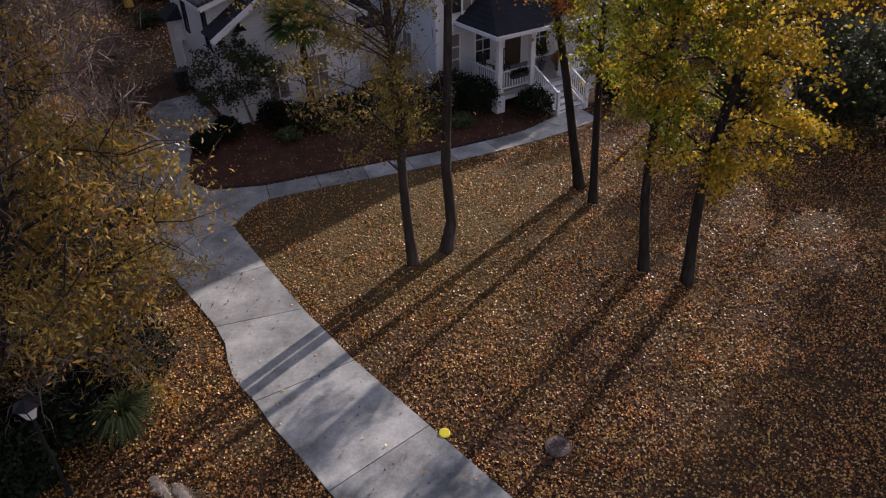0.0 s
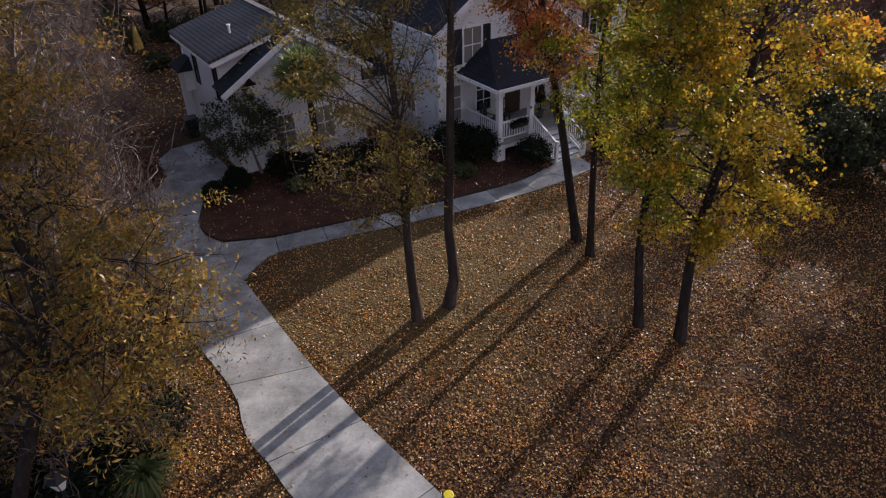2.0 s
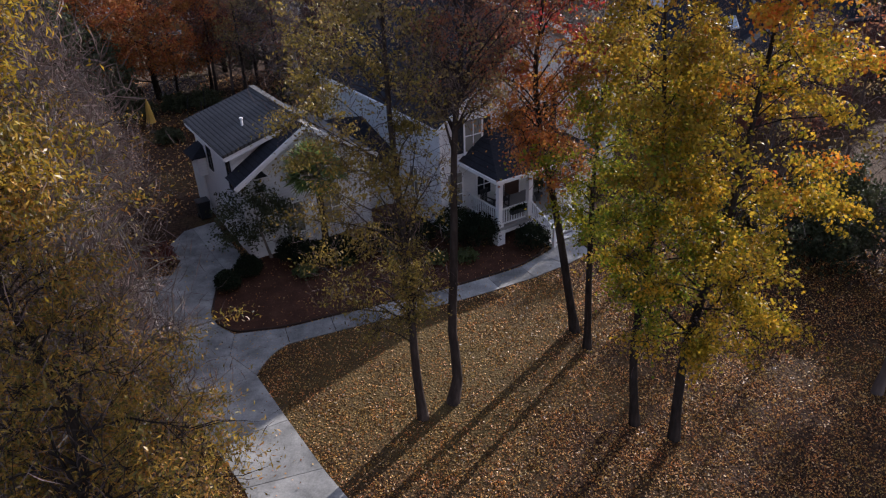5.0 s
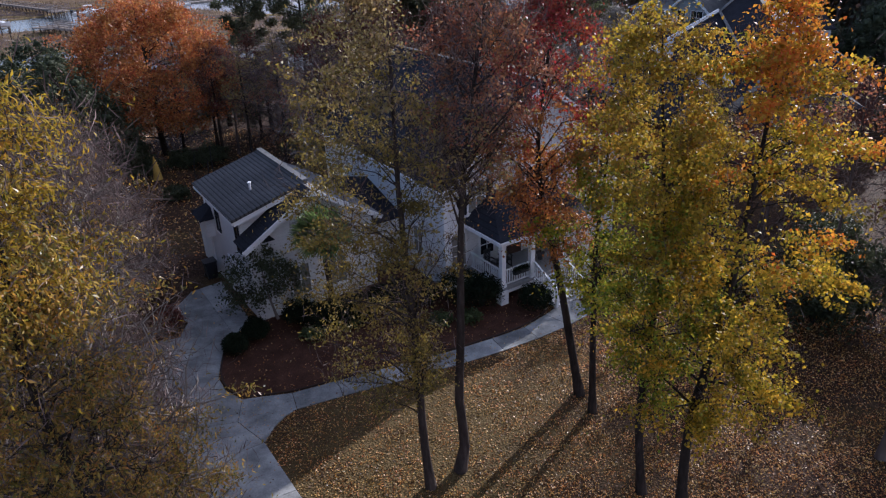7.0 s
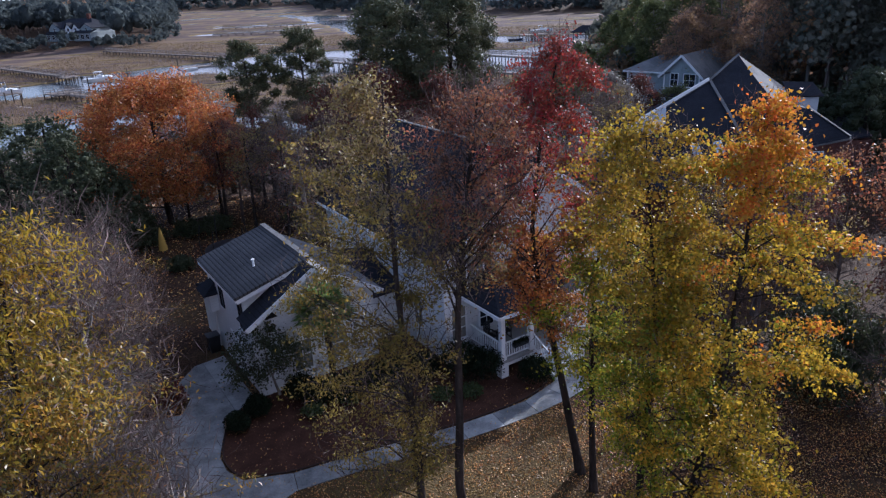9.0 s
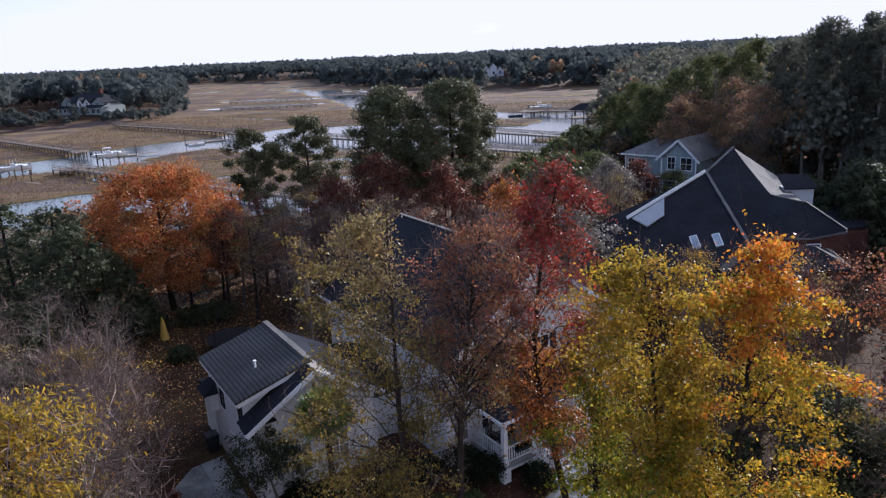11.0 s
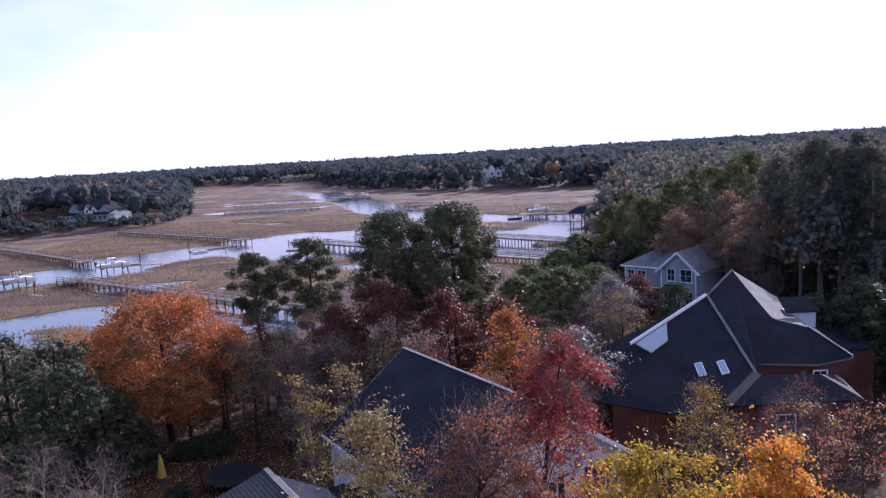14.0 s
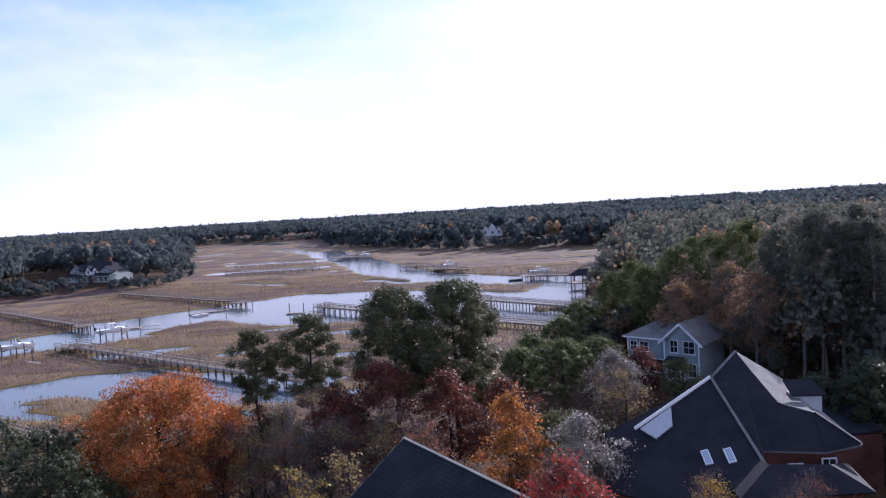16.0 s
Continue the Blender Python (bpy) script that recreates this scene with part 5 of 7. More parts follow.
# edge of the right-hand wood
# trees 4, 8 and 9 are made dense so that they shade the lawn
for k, (x, y, h, r, n, lf, s) in enumerate(((13.9, 19.4, 14, 2.4, 1600, "lf_olive", 61), (17.0, 18.5, 14, 3.2, 2500, "lf_dull", 63), (17.3, 23.4, 13.5, 3.2, 6500, "lf_maroon", 65), (21.8, 25.5, 13.5, 3.0, 3500, "lf_brick", 66), (23.2, 32.0, 13.0, 3.4, 19000, "lf_maroon", 68), (16.8, 13.5, 13, 3.2, 4500, "lf_willow", 70), (18.0, 39.0, 9, 2.6, 2500, "lf_maroon", 69), (13.6, 42.5, 8.0, 2.2, 2500, "lf_willow", 73), (26, 30, 13, 3.4, 16000, "lf_brick", 75), (22.2, 28.8, 10.5, 2.8, 12000, "lf_maroon", 76), (28, 37, 9.0, 2.6, 1800, "lf_grey", 77), (27, 23, 15, 3.6, 7000, "lf_olive", 79))):
    tree("wood_edge_tree", "thin autumn tree at the edge of the wood", x, y, [(0, 0, 0), (0.3, 0, h * 0.5), (0.1, 0.2, h)], 0.16,
         [(h * 0.3, r * 0.6), (h * 0.55, r), (h * 0.85, r * 0.6), (h, 0.3)], 38, 11, int(n * 1.1), 0.13, lf, "bark_mid", seed=s, spread=0.26, width=0.34, group="wood-edge trees", fine=5500 if k in (4, 8, 9) else 2200, fine_size=0.6, clump=40)
# an added tree out of view; its high crown shades the lawn's lower right
tree("wood_edge_tree", "tall rust-brown tree added beyond the view to shade the lawn", 19.8, 28.2, [(0, 0, 0), (0.2, 0, 6), (0.1, 0.2, 13.2)], 0.18,
     [(7.6, 1.4), (9.5, 3.0), (12, 2.4), (13.2, 0.4)], 40, 11, 11000, 0.13, "lf_brick", "bark_mid", seed=895, spread=0.28, group="wood-edge trees", fine=5000, fine_size=0.6, clump=44)
for k, (x, y, h, r, n, lf) in enumerate(((11.4, 34.2, 9.4, 1.3, 350, "lf_olive"), (13.6, 31.4, 10.2, 1.7, 500, "lf_dull"), (15.6, 36.4, 9.2, 2.2, 900, "lf_brick"), (16.6, 30.4, 11.0, 2.2, 800, "lf_brick"), (16.6, 34.6, 9.8, 2.2, 800, "lf_dull"))):
    tree("wood_edge_tree", "thin half-bare tree between the two houses", x, y, [(0, 0, 0), (0.2, 0, h * 0.5), (0.1, 0.2, h)], 0.12,
         [(h * 0.45, r * 0.5), (h * 0.7, r), (h * 0.9, r * 0.6), (h, 0.3)], 24, 9, n, 0.11, lf, "bark_mid", seed=881 + k, spread=0.24, group="wood-edge trees", fine=300 if x < 14 else 1200, fine_size=0.5, clump=36)
for k, (x, y, rx, h, s) in enumerate(((15.3, 28.2, 1.9, 2.9, 1), (18.5, 29.0, 2.2, 3.2, 2), (17.0, 31.5, 2.2, 3.4, 3), (18.4, 34.0, 1.6, 2.8, 4), (12.4, 31.2, 1.3, 1.8, 5), (24.5, 27.0, 2.2, 3.8, 6))):
    shrub(x, y, rx, rx, h, 6500, 0.15, "lf_ever", "tall dark evergreen shrub with glossy leaves", 80 + k, "evergreen_shrub", "evergreen shrubs", lumpy=0.25)

# planting in front of the house
tree("crape_myrtle", "small dark many-stemmed tree by the garage wing", -10.2, 29.0, [(0.1, 0, 0), (-0.2, 0, 1.4), (-0.4, 0, 3.4)], 0.07,
     [(1.3, 1.1), (2.2, 1.8), (3.2, 1.5), (4.0, 0.5)], 30, 9, 6500, 0.11, "lf_ever", "bark_pale", seed=91, spread=0.22, category="small tree")


def palm(x, y, h, fronds, size, seed, label):
    rng = np.random.default_rng(seed)
    t = thing("palm", pose(x, y, 0), label, "palm tree")
    zs = np.linspace(0, h, 10)
    w = new("trunk", quads("trunk", *tube(np.stack([0.05 * np.sin(zs), 0 * zs, zs], 1), 0.17 - 0.008 * zs + 0.02 * np.sin(zs * 9), 10), M["bark"], True))
    w.parent = t
    for i in range(fronds):
        a, el = i * 2.4, rng.uniform(-0.35, 1.4)
        d = np.array([math.cos(a) * math.cos(el), math.sin(a) * math.cos(el), math.sin(el)])
        c = np.array([0.05 * math.sin(h), 0, h])
        hub = c + d * size * 0.55 + [0, 0, 0.05]
        side = unit(np.cross(d, [0, 0, 1.0]))
        up = np.cross(side, d)
        pcs = [tube([c, (c + hub) / 2 + [0, 0, 0.04], hub], [0.022, 0.018, 0.012], 4)]
        for k in range(15):
            b = (k - 7) * 0.19
            e = unit(d * math.cos(b) + side * math.sin(b) + up * 0.05 * abs(k - 7) - np.array([0, 0, 0.18]))
            s = size * (0.75 - 0.028 * abs(k - 7))
            q = unit(np.cross(e, up)) * 0.07
            tip = hub + e * s - np.array([0, 0, 0.12 * s])
            V = np.array([hub, hub + e * s * 0.5 + q, tip, hub + e * s * 0.5 - q])
            pcs.append((V, np.array([[0, 1, 2, 3]])))
        f = new("frond", quads("frond", *joined(pcs), M["lf_palm"]))
        f.parent = t
    return t


palm(-7.45, 29.3, 4.4, 60, 1.3, 5, "cabbage palm with a round head of fan leaves")
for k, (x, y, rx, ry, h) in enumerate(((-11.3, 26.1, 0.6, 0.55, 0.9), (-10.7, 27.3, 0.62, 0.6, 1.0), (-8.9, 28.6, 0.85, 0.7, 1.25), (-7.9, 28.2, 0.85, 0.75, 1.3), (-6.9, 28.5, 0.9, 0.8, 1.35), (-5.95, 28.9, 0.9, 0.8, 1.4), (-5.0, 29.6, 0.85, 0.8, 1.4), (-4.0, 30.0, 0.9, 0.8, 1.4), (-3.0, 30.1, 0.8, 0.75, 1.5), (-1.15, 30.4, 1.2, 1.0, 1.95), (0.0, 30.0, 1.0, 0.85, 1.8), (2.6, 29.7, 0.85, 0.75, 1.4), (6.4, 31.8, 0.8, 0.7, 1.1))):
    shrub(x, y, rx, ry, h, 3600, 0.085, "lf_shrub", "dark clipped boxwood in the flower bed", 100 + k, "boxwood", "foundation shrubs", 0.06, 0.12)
for k, (x, y) in enumerate(((-8.0, 27.2), (-6.4, 28.3), (-4.0, 28.9), (-2.0, 28.4), (-0.6, 28.6))):
    shrub(x, y, 0.55, 0.5, 0.55, 900, 0.10, "lf_grass", "low strappy groundcover plant", 130 + k, "groundcover_plant", "bed plants", 0.06, 0.3)


def grass_clump(x, y, h, blades, leaf, label, seed, plumes=0):
    rng = np.random.default_rng(seed)
    t = thing("grass_clump", pose(x, y, 0), label, "ornamental grass")
    pcs = []
    for i in range(blades):
        a, o = rng.uniform(0, math.tau), rng.uniform(0.2, 1.0)
        s = h * rng.uniform(0.7, 1.15)
        d = np.array([math.cos(a), math.sin(a), 0])
        q = np.array([-d[1], d[0], 0]) * 0.02
        p0, p1, p2 = d * 0.12 * o, d * 0.35 * o * s + [0, 0, 0.75 * s], d * 0.85 * o * s + [0, 0, (0.95 - 0.5 * o) * s]
        pcs.append((np.array([p0 - q, p0 + q, p1 + q, p1 - q, p2]), np.array([[0, 1, 2, 3], [3, 2, 4, 4]])[:1]))
        pcs.append((np.array([p1 - q, p1 + q, p2 + q * 0.2, p2 - q * 0.2]), np.array([[0, 1, 2, 3]])))
    c = new("tuft", quads("tuft", *joined(pcs), M[leaf]))
    c.parent = t
    for i in range(plumes):
        # a leaning stalk with a ragged, feathery head
        zz = np.linspace(0, 0.62, 8)
        dx, dy = 0.46 * i - 0.16, 0.10 * (i % 2) - 0.16 * i
        base = np.array([dx, dy, h * (1.0 - 0.12 * i)])
        core = base + np.stack([-0.42 * zz, 0.10 * zz, zz * (1 - 0.35 * zz)], 1)
        v = tube(core, 0.012 + 0.06 * np.sin(np.linspace(0.35, 3.05, 8)), 7)
        s = tube([(dx * 0.3, 0, 0), base * [0.8, 0.8, 0.5], base], [0.012, 0.01, 0.008], 4)
        f = rng.random(900)
        root = np.stack([np.interp(f, np.linspace(0, 1, 8), core[:, k]) for k in range(3)], 1)
        out = unit(rng.normal(size=(900, 3)) + [-0.5, 0.1, 0.7])
        tip = root + out * (0.035 + 0.13 * np.sin(0.3 + 2.6 * f) * rng.uniform(0.6, 1.2, 900))[:, None]
        side = unit(np.cross(out, rng.normal(size=(900, 3)))) * 0.006
        hair = (np.stack([root - side, root + side, tip + side * 0.4, tip - side * 0.4], 1).reshape(-1, 3), np.arange(3600).reshape(-1, 4))
        p = new("plume", quads("plume", *joined([v, s, hair]), M["plume"], True))
        p.parent = t
        p["label"] = "cream feathery plume"
    return t


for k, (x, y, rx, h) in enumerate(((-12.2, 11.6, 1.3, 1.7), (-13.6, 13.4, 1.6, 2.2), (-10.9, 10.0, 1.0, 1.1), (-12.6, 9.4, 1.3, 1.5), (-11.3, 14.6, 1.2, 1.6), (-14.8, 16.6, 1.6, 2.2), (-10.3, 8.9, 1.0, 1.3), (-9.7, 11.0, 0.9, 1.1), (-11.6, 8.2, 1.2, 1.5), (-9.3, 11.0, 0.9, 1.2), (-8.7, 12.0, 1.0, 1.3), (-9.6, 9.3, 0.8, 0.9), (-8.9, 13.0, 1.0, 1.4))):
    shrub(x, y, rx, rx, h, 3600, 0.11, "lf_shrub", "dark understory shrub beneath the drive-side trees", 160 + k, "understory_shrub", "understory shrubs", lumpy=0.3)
shrub(-15.3, 28.1, 0.8, 0.8, 1.2, 2600, 0.09, "lf_maroon", "low dark maroon shrub at the edge of the drive", 190, "maroon_shrub")
grass_clump(-7.9, 10.8, 1.25, 520, "lf_grass", "tall green fountain grass by the verge", 3)
grass_clump(-5.75, 8.5, 0.85, 200, "lf_reed", "pampas grass with cream plumes", 4, 2)


# on the porch
def potted_plant(m, h, label, seed, leaf="lf_ever"):
    rng = np.random.default_rng(seed)
    t = thing("potted_plant", m, label, "plant", "plants on the porch")
    bm = bmesh.new()
    disc(bm, 0, 0, 0.0, 0.06, 0.13, 0.13, 16)
    disc(bm, 0, 0, 0.06, 0.36, 0.12, 0.21, 16)
    disc(bm, 0, 0, 0.36, 0.41, 0.24, 0.24, 16)
    part("pot", bm, M["terracotta"], t, "dark glazed urn")
    w = new("stem", quads("stem", *tube([(0, 0, 0.35), (0.02, 0, 0.5 * h), (0, 0.02, 0.8 * h)], [0.03, 0.022, 0.012], 6), M["bark"]))
    w.parent = t
    d = unit(rng.normal(size=(700, 3)))
    P = d * rng.uniform(0.3, 1.0, (700, 1)) * np.array([0.34, 0.34, 0.36]) + np.array([0, 0, 0.75 * h])
    c = new("foliage", quads("foliage", *leaf_quads(P, 0.10, rng, 0.3, d), M[leaf]))
    c.parent = t
    return t


potted_plant(HOUSE @ pose(3.5, 1.2, PZ), 1.35, "small clipped tree in a dark urn on the porch", 5)
potted_plant(HOUSE @ pose(4.15, 0.7, PZ), 0.75, "low orange chrysanthemum in a dark urn", 6, "lf_rust")
planter = thing("planter_box", HOUSE @ pose(1.05, -0.16, PZ + 0.55), "dark planter box hung on the porch railing", "planter")
bm = bmesh.new()
prism(bm, [(-0.45, 0.0), (0.45, 0.0), (0.5, 0.2), (-0.5, 0.2)], -0.1, 0.1)
part("trough", bm, M["black"], planter)
rng = np.random.default_rng(9)
P = rng.uniform(-1, 1, (500, 3)) * np.array([0.46, 0.12, 0.10]) + np.array([0, 0, 0.26])
c = new("foliage", quads("foliage", *leaf_quads(P, 0.08, rng, 0.4), M["lf_shrub"]))
c.parent = planter

# ---- back garden and waterside trees ----
puff_tree("orange_tree", "broad tree in full copper-orange leaf", -27.0, 56.3, 12.8, [(3.0, 5.0), (6.0, 7.7), (9.4, 7.2), (12.2, 3.0)], 230, 1.1, 62000, 0.16, "lf_copper", 3, 0.3, "bark", 0.4, flat=0.8, skin=0.03)
for k, (x, y, h, r, s) in enumerate(((-33, 51, 10.4, 5.0, 1), (-40, 55, 10.0, 5.5, 2), (-28.5, 49, 7.2, 3.6, 3), (-36, 44, 7.4, 4.2, 4), (-44, 47, 8, 5, 5), (-30, 41, 6.0, 3.2, 6), (-48, 62, 9.5, 5.5, 7), (-38, 68, 8.0, 5, 8), (-19.5, 63, 7.0, 3.4, 9), (-14.5, 59, 5.5, 2.6, 10), (-24.5, 66, 7.2, 3.0, 11), (-46, 38, 8, 4.5, 12), (-28.4, 45.6, 10.2, 4.0, 15), (-35, 56, 7.5, 3.4, 16), (-13.5, 67.5, 6.5, 3.0, 18), (-27, 34, 5, 2.6, 13))):
    puff_tree("live_oak_tree", "dense dark evergreen oak in the back garden", x, y, h, [(1.2, r * 0.8), (h * 0.45, r), (h * 0.8, r * 0.7), (h, 0.6)], 72, 1.0, 6000, 0.185, "lf_ever", 200 + s, 0.28, "bark", 0.42, group="garden oaks", flat=0.75, core=0.3)
puff_tree("pine_tree", "tall bare-stemmed pine with a tufted top", -23.0, 70, 14.6, [(7.6, 2.4), (10.0, 3.4), (12.6, 2.6), (14.4, 0.8)], 34, 0.8, 15000, 0.36, "lf_pine", 31, 0.2, "bark", 0.1, group="waterside pines", flat=0.5, core=0.3)
puff_tree("pine_tree", "tall pine with an open tufted crown", -18.4, 74.5, 15.4, [(6.0, 2.8), (10.5, 3.6), (13.5, 2.8), (15.2, 0.7)], 56, 0.85, 22000, 0.36, "lf_pine", 32, 0.22, "bark", 0.1, group="waterside pines", flat=0.5, core=0.3)
puff_tree("pine_tree", "big dark pine with heavy round boughs", -2.4, 70.0, 18.0, [(6, 4.2), (12, 5.4), (15.5, 4.0), (17.8, 1.4)], 120, 1.2, 52000, 0.36, "lf_pine", 33, 0.34, "bark", 0.1, group="waterside pines", flat=0.65, core=0.42)
puff_tree("pine_tree", "big dark pine with heavy round boughs", -8.6, 71.0, 17.4, [(7, 3.6), (12, 4.4), (15.3, 3.4), (17.2, 1.2)], 96, 1.15, 42000, 0.36, "lf_pine", 34, 0.32, "bark", 0.1, group="waterside pines", flat=0.65, core=0.42)
for k, (x, y, h, r, n, lf, s) in enumerate(((-9.0, 61, 12.0, 4.2, 9000, "lf_maroon", 1), (-12.6, 59.0, 10.2, 3.2, 7000, "lf_maroon", 51), (-3.0, 60.5, 10.8, 3.8, 8000, "lf_maroon", 2), (2.2, 63, 9.5, 3.2, 5000, "lf_maroon", 3), (2.4, 54, 10.4, 2.3, 5000, "lf_rust", 4), (7.4, 52.5, 9.2, 3.0, 5500, "lf_grey", 5), (-14, 64, 8.5, 2.8, 2500, "lf_grey", 6), (-17.5, 60.5, 8.5, 2.4, 2200, "lf_grey", 7), (-9.5, 47.5, 8.4, 1.6, 500, "lf_dull", 8), (-11.5, 43, 9.3, 1.5, 900, "lf_olive", 9), (6.0, 58.0, 7.5, 2.8, 4500, "lf_oak", 10), (10.5, 60.5, 5.5, 2.4, 3500, "lf_ever", 11), (15.0, 79, 8, 3.2, 4500, "lf_grey", 12), (19.5, 85, 6.6, 2.6, 3500, "lf_maroon", 13), (23.5, 82, 5.8, 2.4, 3000, "lf_oak", 14))):
    tree("garden_tree", "autumn garden tree behind the house", x, y, [(0, 0, 0), (0.2, 0, h * 0.5), (0, 0.1, h)], 0.18,
         [(h * 0.25, r * 0.7), (h * 0.55, r), (h * 0.85, r * 0.6), (h, 0.4)], 42, 10, int(n * 1.5), 0.18, lf, "bark_pale" if lf in ("lf_grey", "lf_olive") else "bark", seed=300 + s, spread=0.34, group="garden trees", fine=2500, fine_size=0.5)
for k, (x, y, h, r) in enumerate(((10.6, 90, 7.4, 5.0), (16.0, 94, 6.6, 4.0), (5.5, 97, 6.0, 3.2), (8.0, 106, 7.0, 3.4), (13.5, 114, 8.0, 4.5), (18.0, 124, 9.0, 5), (34, 62, 9.5, 3.4), (37, 66, 8.5, 3.4), (31.5, 66, 7.5, 3.0), (41, 60, 10, 4), (36.5, 52, 8.5, 3.2), (33, 44, 7.0, 3.0))):
    puff_tree("waterside_oak", "rounded olive-green oak by the water" if k < 6 else "dark evergreen beside the brick house", x, y, h, [(1.0, r * 0.85), (h * 0.45, r), (h * 0.8, r * 0.72), (h, 0.5)], 84, 1.1, 4800, 0.22, "lf_oak" if k < 6 else "lf_ever", 400 + k, 0.25, "bark", 0.42, group="waterside oaks", flat=0.85, core=0.45, skin=0.45)


# tall trees that stand out along the front of the wood
for k, (x, y, h) in enumerate(((24.5, 125, 13.6), (26.4, 120, 15.4), (27.7, 112, 14.6), (32.9, 118, 16.4), (37.2, 120, 18.2), (38.7, 115, 18.6), (42.9, 118, 20.0), (43.7, 112, 20.8), (40.7, 95, 20.4), (41.3, 90, 21.8), (43.0, 88, 22.8), (43.8, 85, 21.4), (47.3, 88, 23.2), (46.0, 82, 21.6), (51.0, 92, 22.4), (47.0, 104, 21.0))):
    low, r = (0.30, 3.3) if k < 8 else (0.42, 3.1)
    puff_tree("wood_pine", "tall olive-green pine at the front of the wood" if k < 8 else "very tall dark pine with a long bare trunk", x, y, h,
              [(h * low, r * 0.75), (h * 0.62, r), (h * 0.84, r * 0.68), (h * 0.97, 0.5)], 46, 1.15, 5200, 0.46, "lf_oak" if k < 8 else "lf_woods", 700 + k, 0.26, "bark_pale", 0.2, group="wood pines", flat=0.6, lean=(0.6 * math.sin(k * 2.3), 0.3), core=0.25)
for k, (x, y, h, r) in enumerate(((28.7, 100, 12.6, 3.4), (34.9, 98, 15.4, 3.8), (35.7, 91, 14.6, 3.6), (31.5, 105, 13.2, 3.2), (50.0, 84, 15.5, 3.6))):
    tree("wood_edge_tree", "half-bare brown tree at the front of the wood", x, y, [(0, 0, 0), (0.2, 0, h * 0.5), (0, 0.2, h * 0.96)], 0.2,
         [(h * 0.3, r * 0.7), (h * 0.6, r), (h * 0.86, r * 0.7), (h, 0.4)], 46, 10, 5200, 0.24, "lf_woods_warm", "bark_pale", seed=740 + k, spread=0.42, group="wood-edge trees", fine=2600, fine_size=0.9, clump=70)


# ---- woods in the distance: too many to count ----
def woods(name, label, spots, leaf, per, leaf_size, seed, trunk_share=0.5, conic=0.5, core=0.52):
    rng = np.random.default_rng(seed)
    spots = np.asarray(spots)
    n = len(spots)
    h, r = spots[:, 3], spots[:, 4]
    d = unit(rng.normal(size=(n, per, 3)))
    d[..., 2] = np.abs(d[..., 2]) - 0.55 * (rng.random((n, per)) < 0.45)
    puff = unit(rng.normal(size=(n, 9, 3)))
    pick = rng.integers(9, size=(n, per))
    lump = np.take_along_axis(puff, pick[..., None], 1) * 0.62
    body = lump + d * 0.5 * rng.uniform(0.15, 1.0, (n, per, 1)) ** 0.5
    body[..., :2] *= (1.0 - conic * np.clip(body[..., 2:], 0, 1))
    P = spots[:, None, :3] + body * np.stack([r, r, h * 0.30], -1)[:, None] + np.stack([0 * h, 0 * h, h * 0.62], -1)[:, None]
    P = P.reshape(-1, 3)
    N = (d + 0.5 * lump).reshape(-1, 3)
    cores = [blob(q[:3] + [0, 0, q[3] * 0.6], np.array([q[4] * core, q[4] * core, q[3] * core * 0.5]), rng) for q in spots] if core else []
    crown = new(name, quads(name, *joined([leaf_quads(P, leaf_size, rng, 0.48, N)] + cores), M[leaf], True))
    tagged(crown, label, "woods", kind="stuff")
    tr = []
    for s in spots[: int(n * trunk_share)]:
        tr.append(tube([s[:3] - [0, 0, 0.3], s[:3] + [0.2, 0, s[3] * 0.45], s[:3] + [0, 0, s[3] * 0.85]], [0.22, 0.16, 0.06], 5))
    if tr:
        w = new("wood_trunks", quads("wood_trunks", *joined(tr), M["bark_mid"], True))
        tagged(w, "bare trunks among the distant woods", "woods", kind="stuff")


def scatter(n, box_, test, hlo, hhi, rfac, seed, rising=False):
    rng = np.random.default_rng(seed)
    x, y = rng.uniform(box_[0], box_[1], n), rng.uniform(box_[2], box_[3], n)
    keep = test(x, y)
    x, y = x[keep], y[keep]
    h = rng.uniform(hlo, hhi, len(x))
    if rising:
        h = h * np.clip(0.42 + (x - 0.12 * y) / 42.0, 0.42, 1.14)
    return np.stack([x, y, ground_z(x, y) - 0.1, h, h * rfac * rng.uniform(0.8, 1.25, len(x))], 1)


def right_wood(x, y):
    d = inside(x, y, NEAR_SHORE)
    return (d > 2) & (x > 17 + 0.10 * (y - 112)) & (y > np.where(x < 37, 112.0, 80 - 0.3 * (x - 37))) & (x < 0.75 * y + 25)


def near_wood(x, y):
    return right_wood(x, y) & (np.hypot(x, y) < 160)


def deep_wood(x, y):
    return right_wood(x, y) & (np.hypot(x, y) >= 160)


woods("right_woods", "tall pine and oak wood behind the houses", scatter(620, (18, 130, 66, 160), near_wood, 8.0, 16.5, 0.33, 1, True), "lf_woods", 250, 0.66, 1, core=0.0)
woods("right_woods", "bare and russet trees at the wood's edge", scatter(280, (24, 130, 84, 160), near_wood, 9, 15, 0.34, 2, True), "lf_woods_warm", 190, 0.6, 2, core=0.0)
woods("right_woods", "deep wood that runs on to the far shore", scatter(900, (18, 240, 90, 400), deep_wood, 11, 19, 0.36, 8, True), "lf_woods", 170, 1.1, 8, 0.2, core=0.36)
woods("right_woods", "russet trees in the deep wood", scatter(170, (24, 220, 90, 340), deep_wood, 10, 17, 0.36, 9, True), "lf_woods_warm", 120, 1.15, 9, 0.2)
woods("right_woods", "low bushes under the wood's edge", scatter(900, (18, 150, 62, 260), right_wood, 3.0, 6.5, 0.42, 21), "lf_woods", 60, 0.5, 21, 0.0)
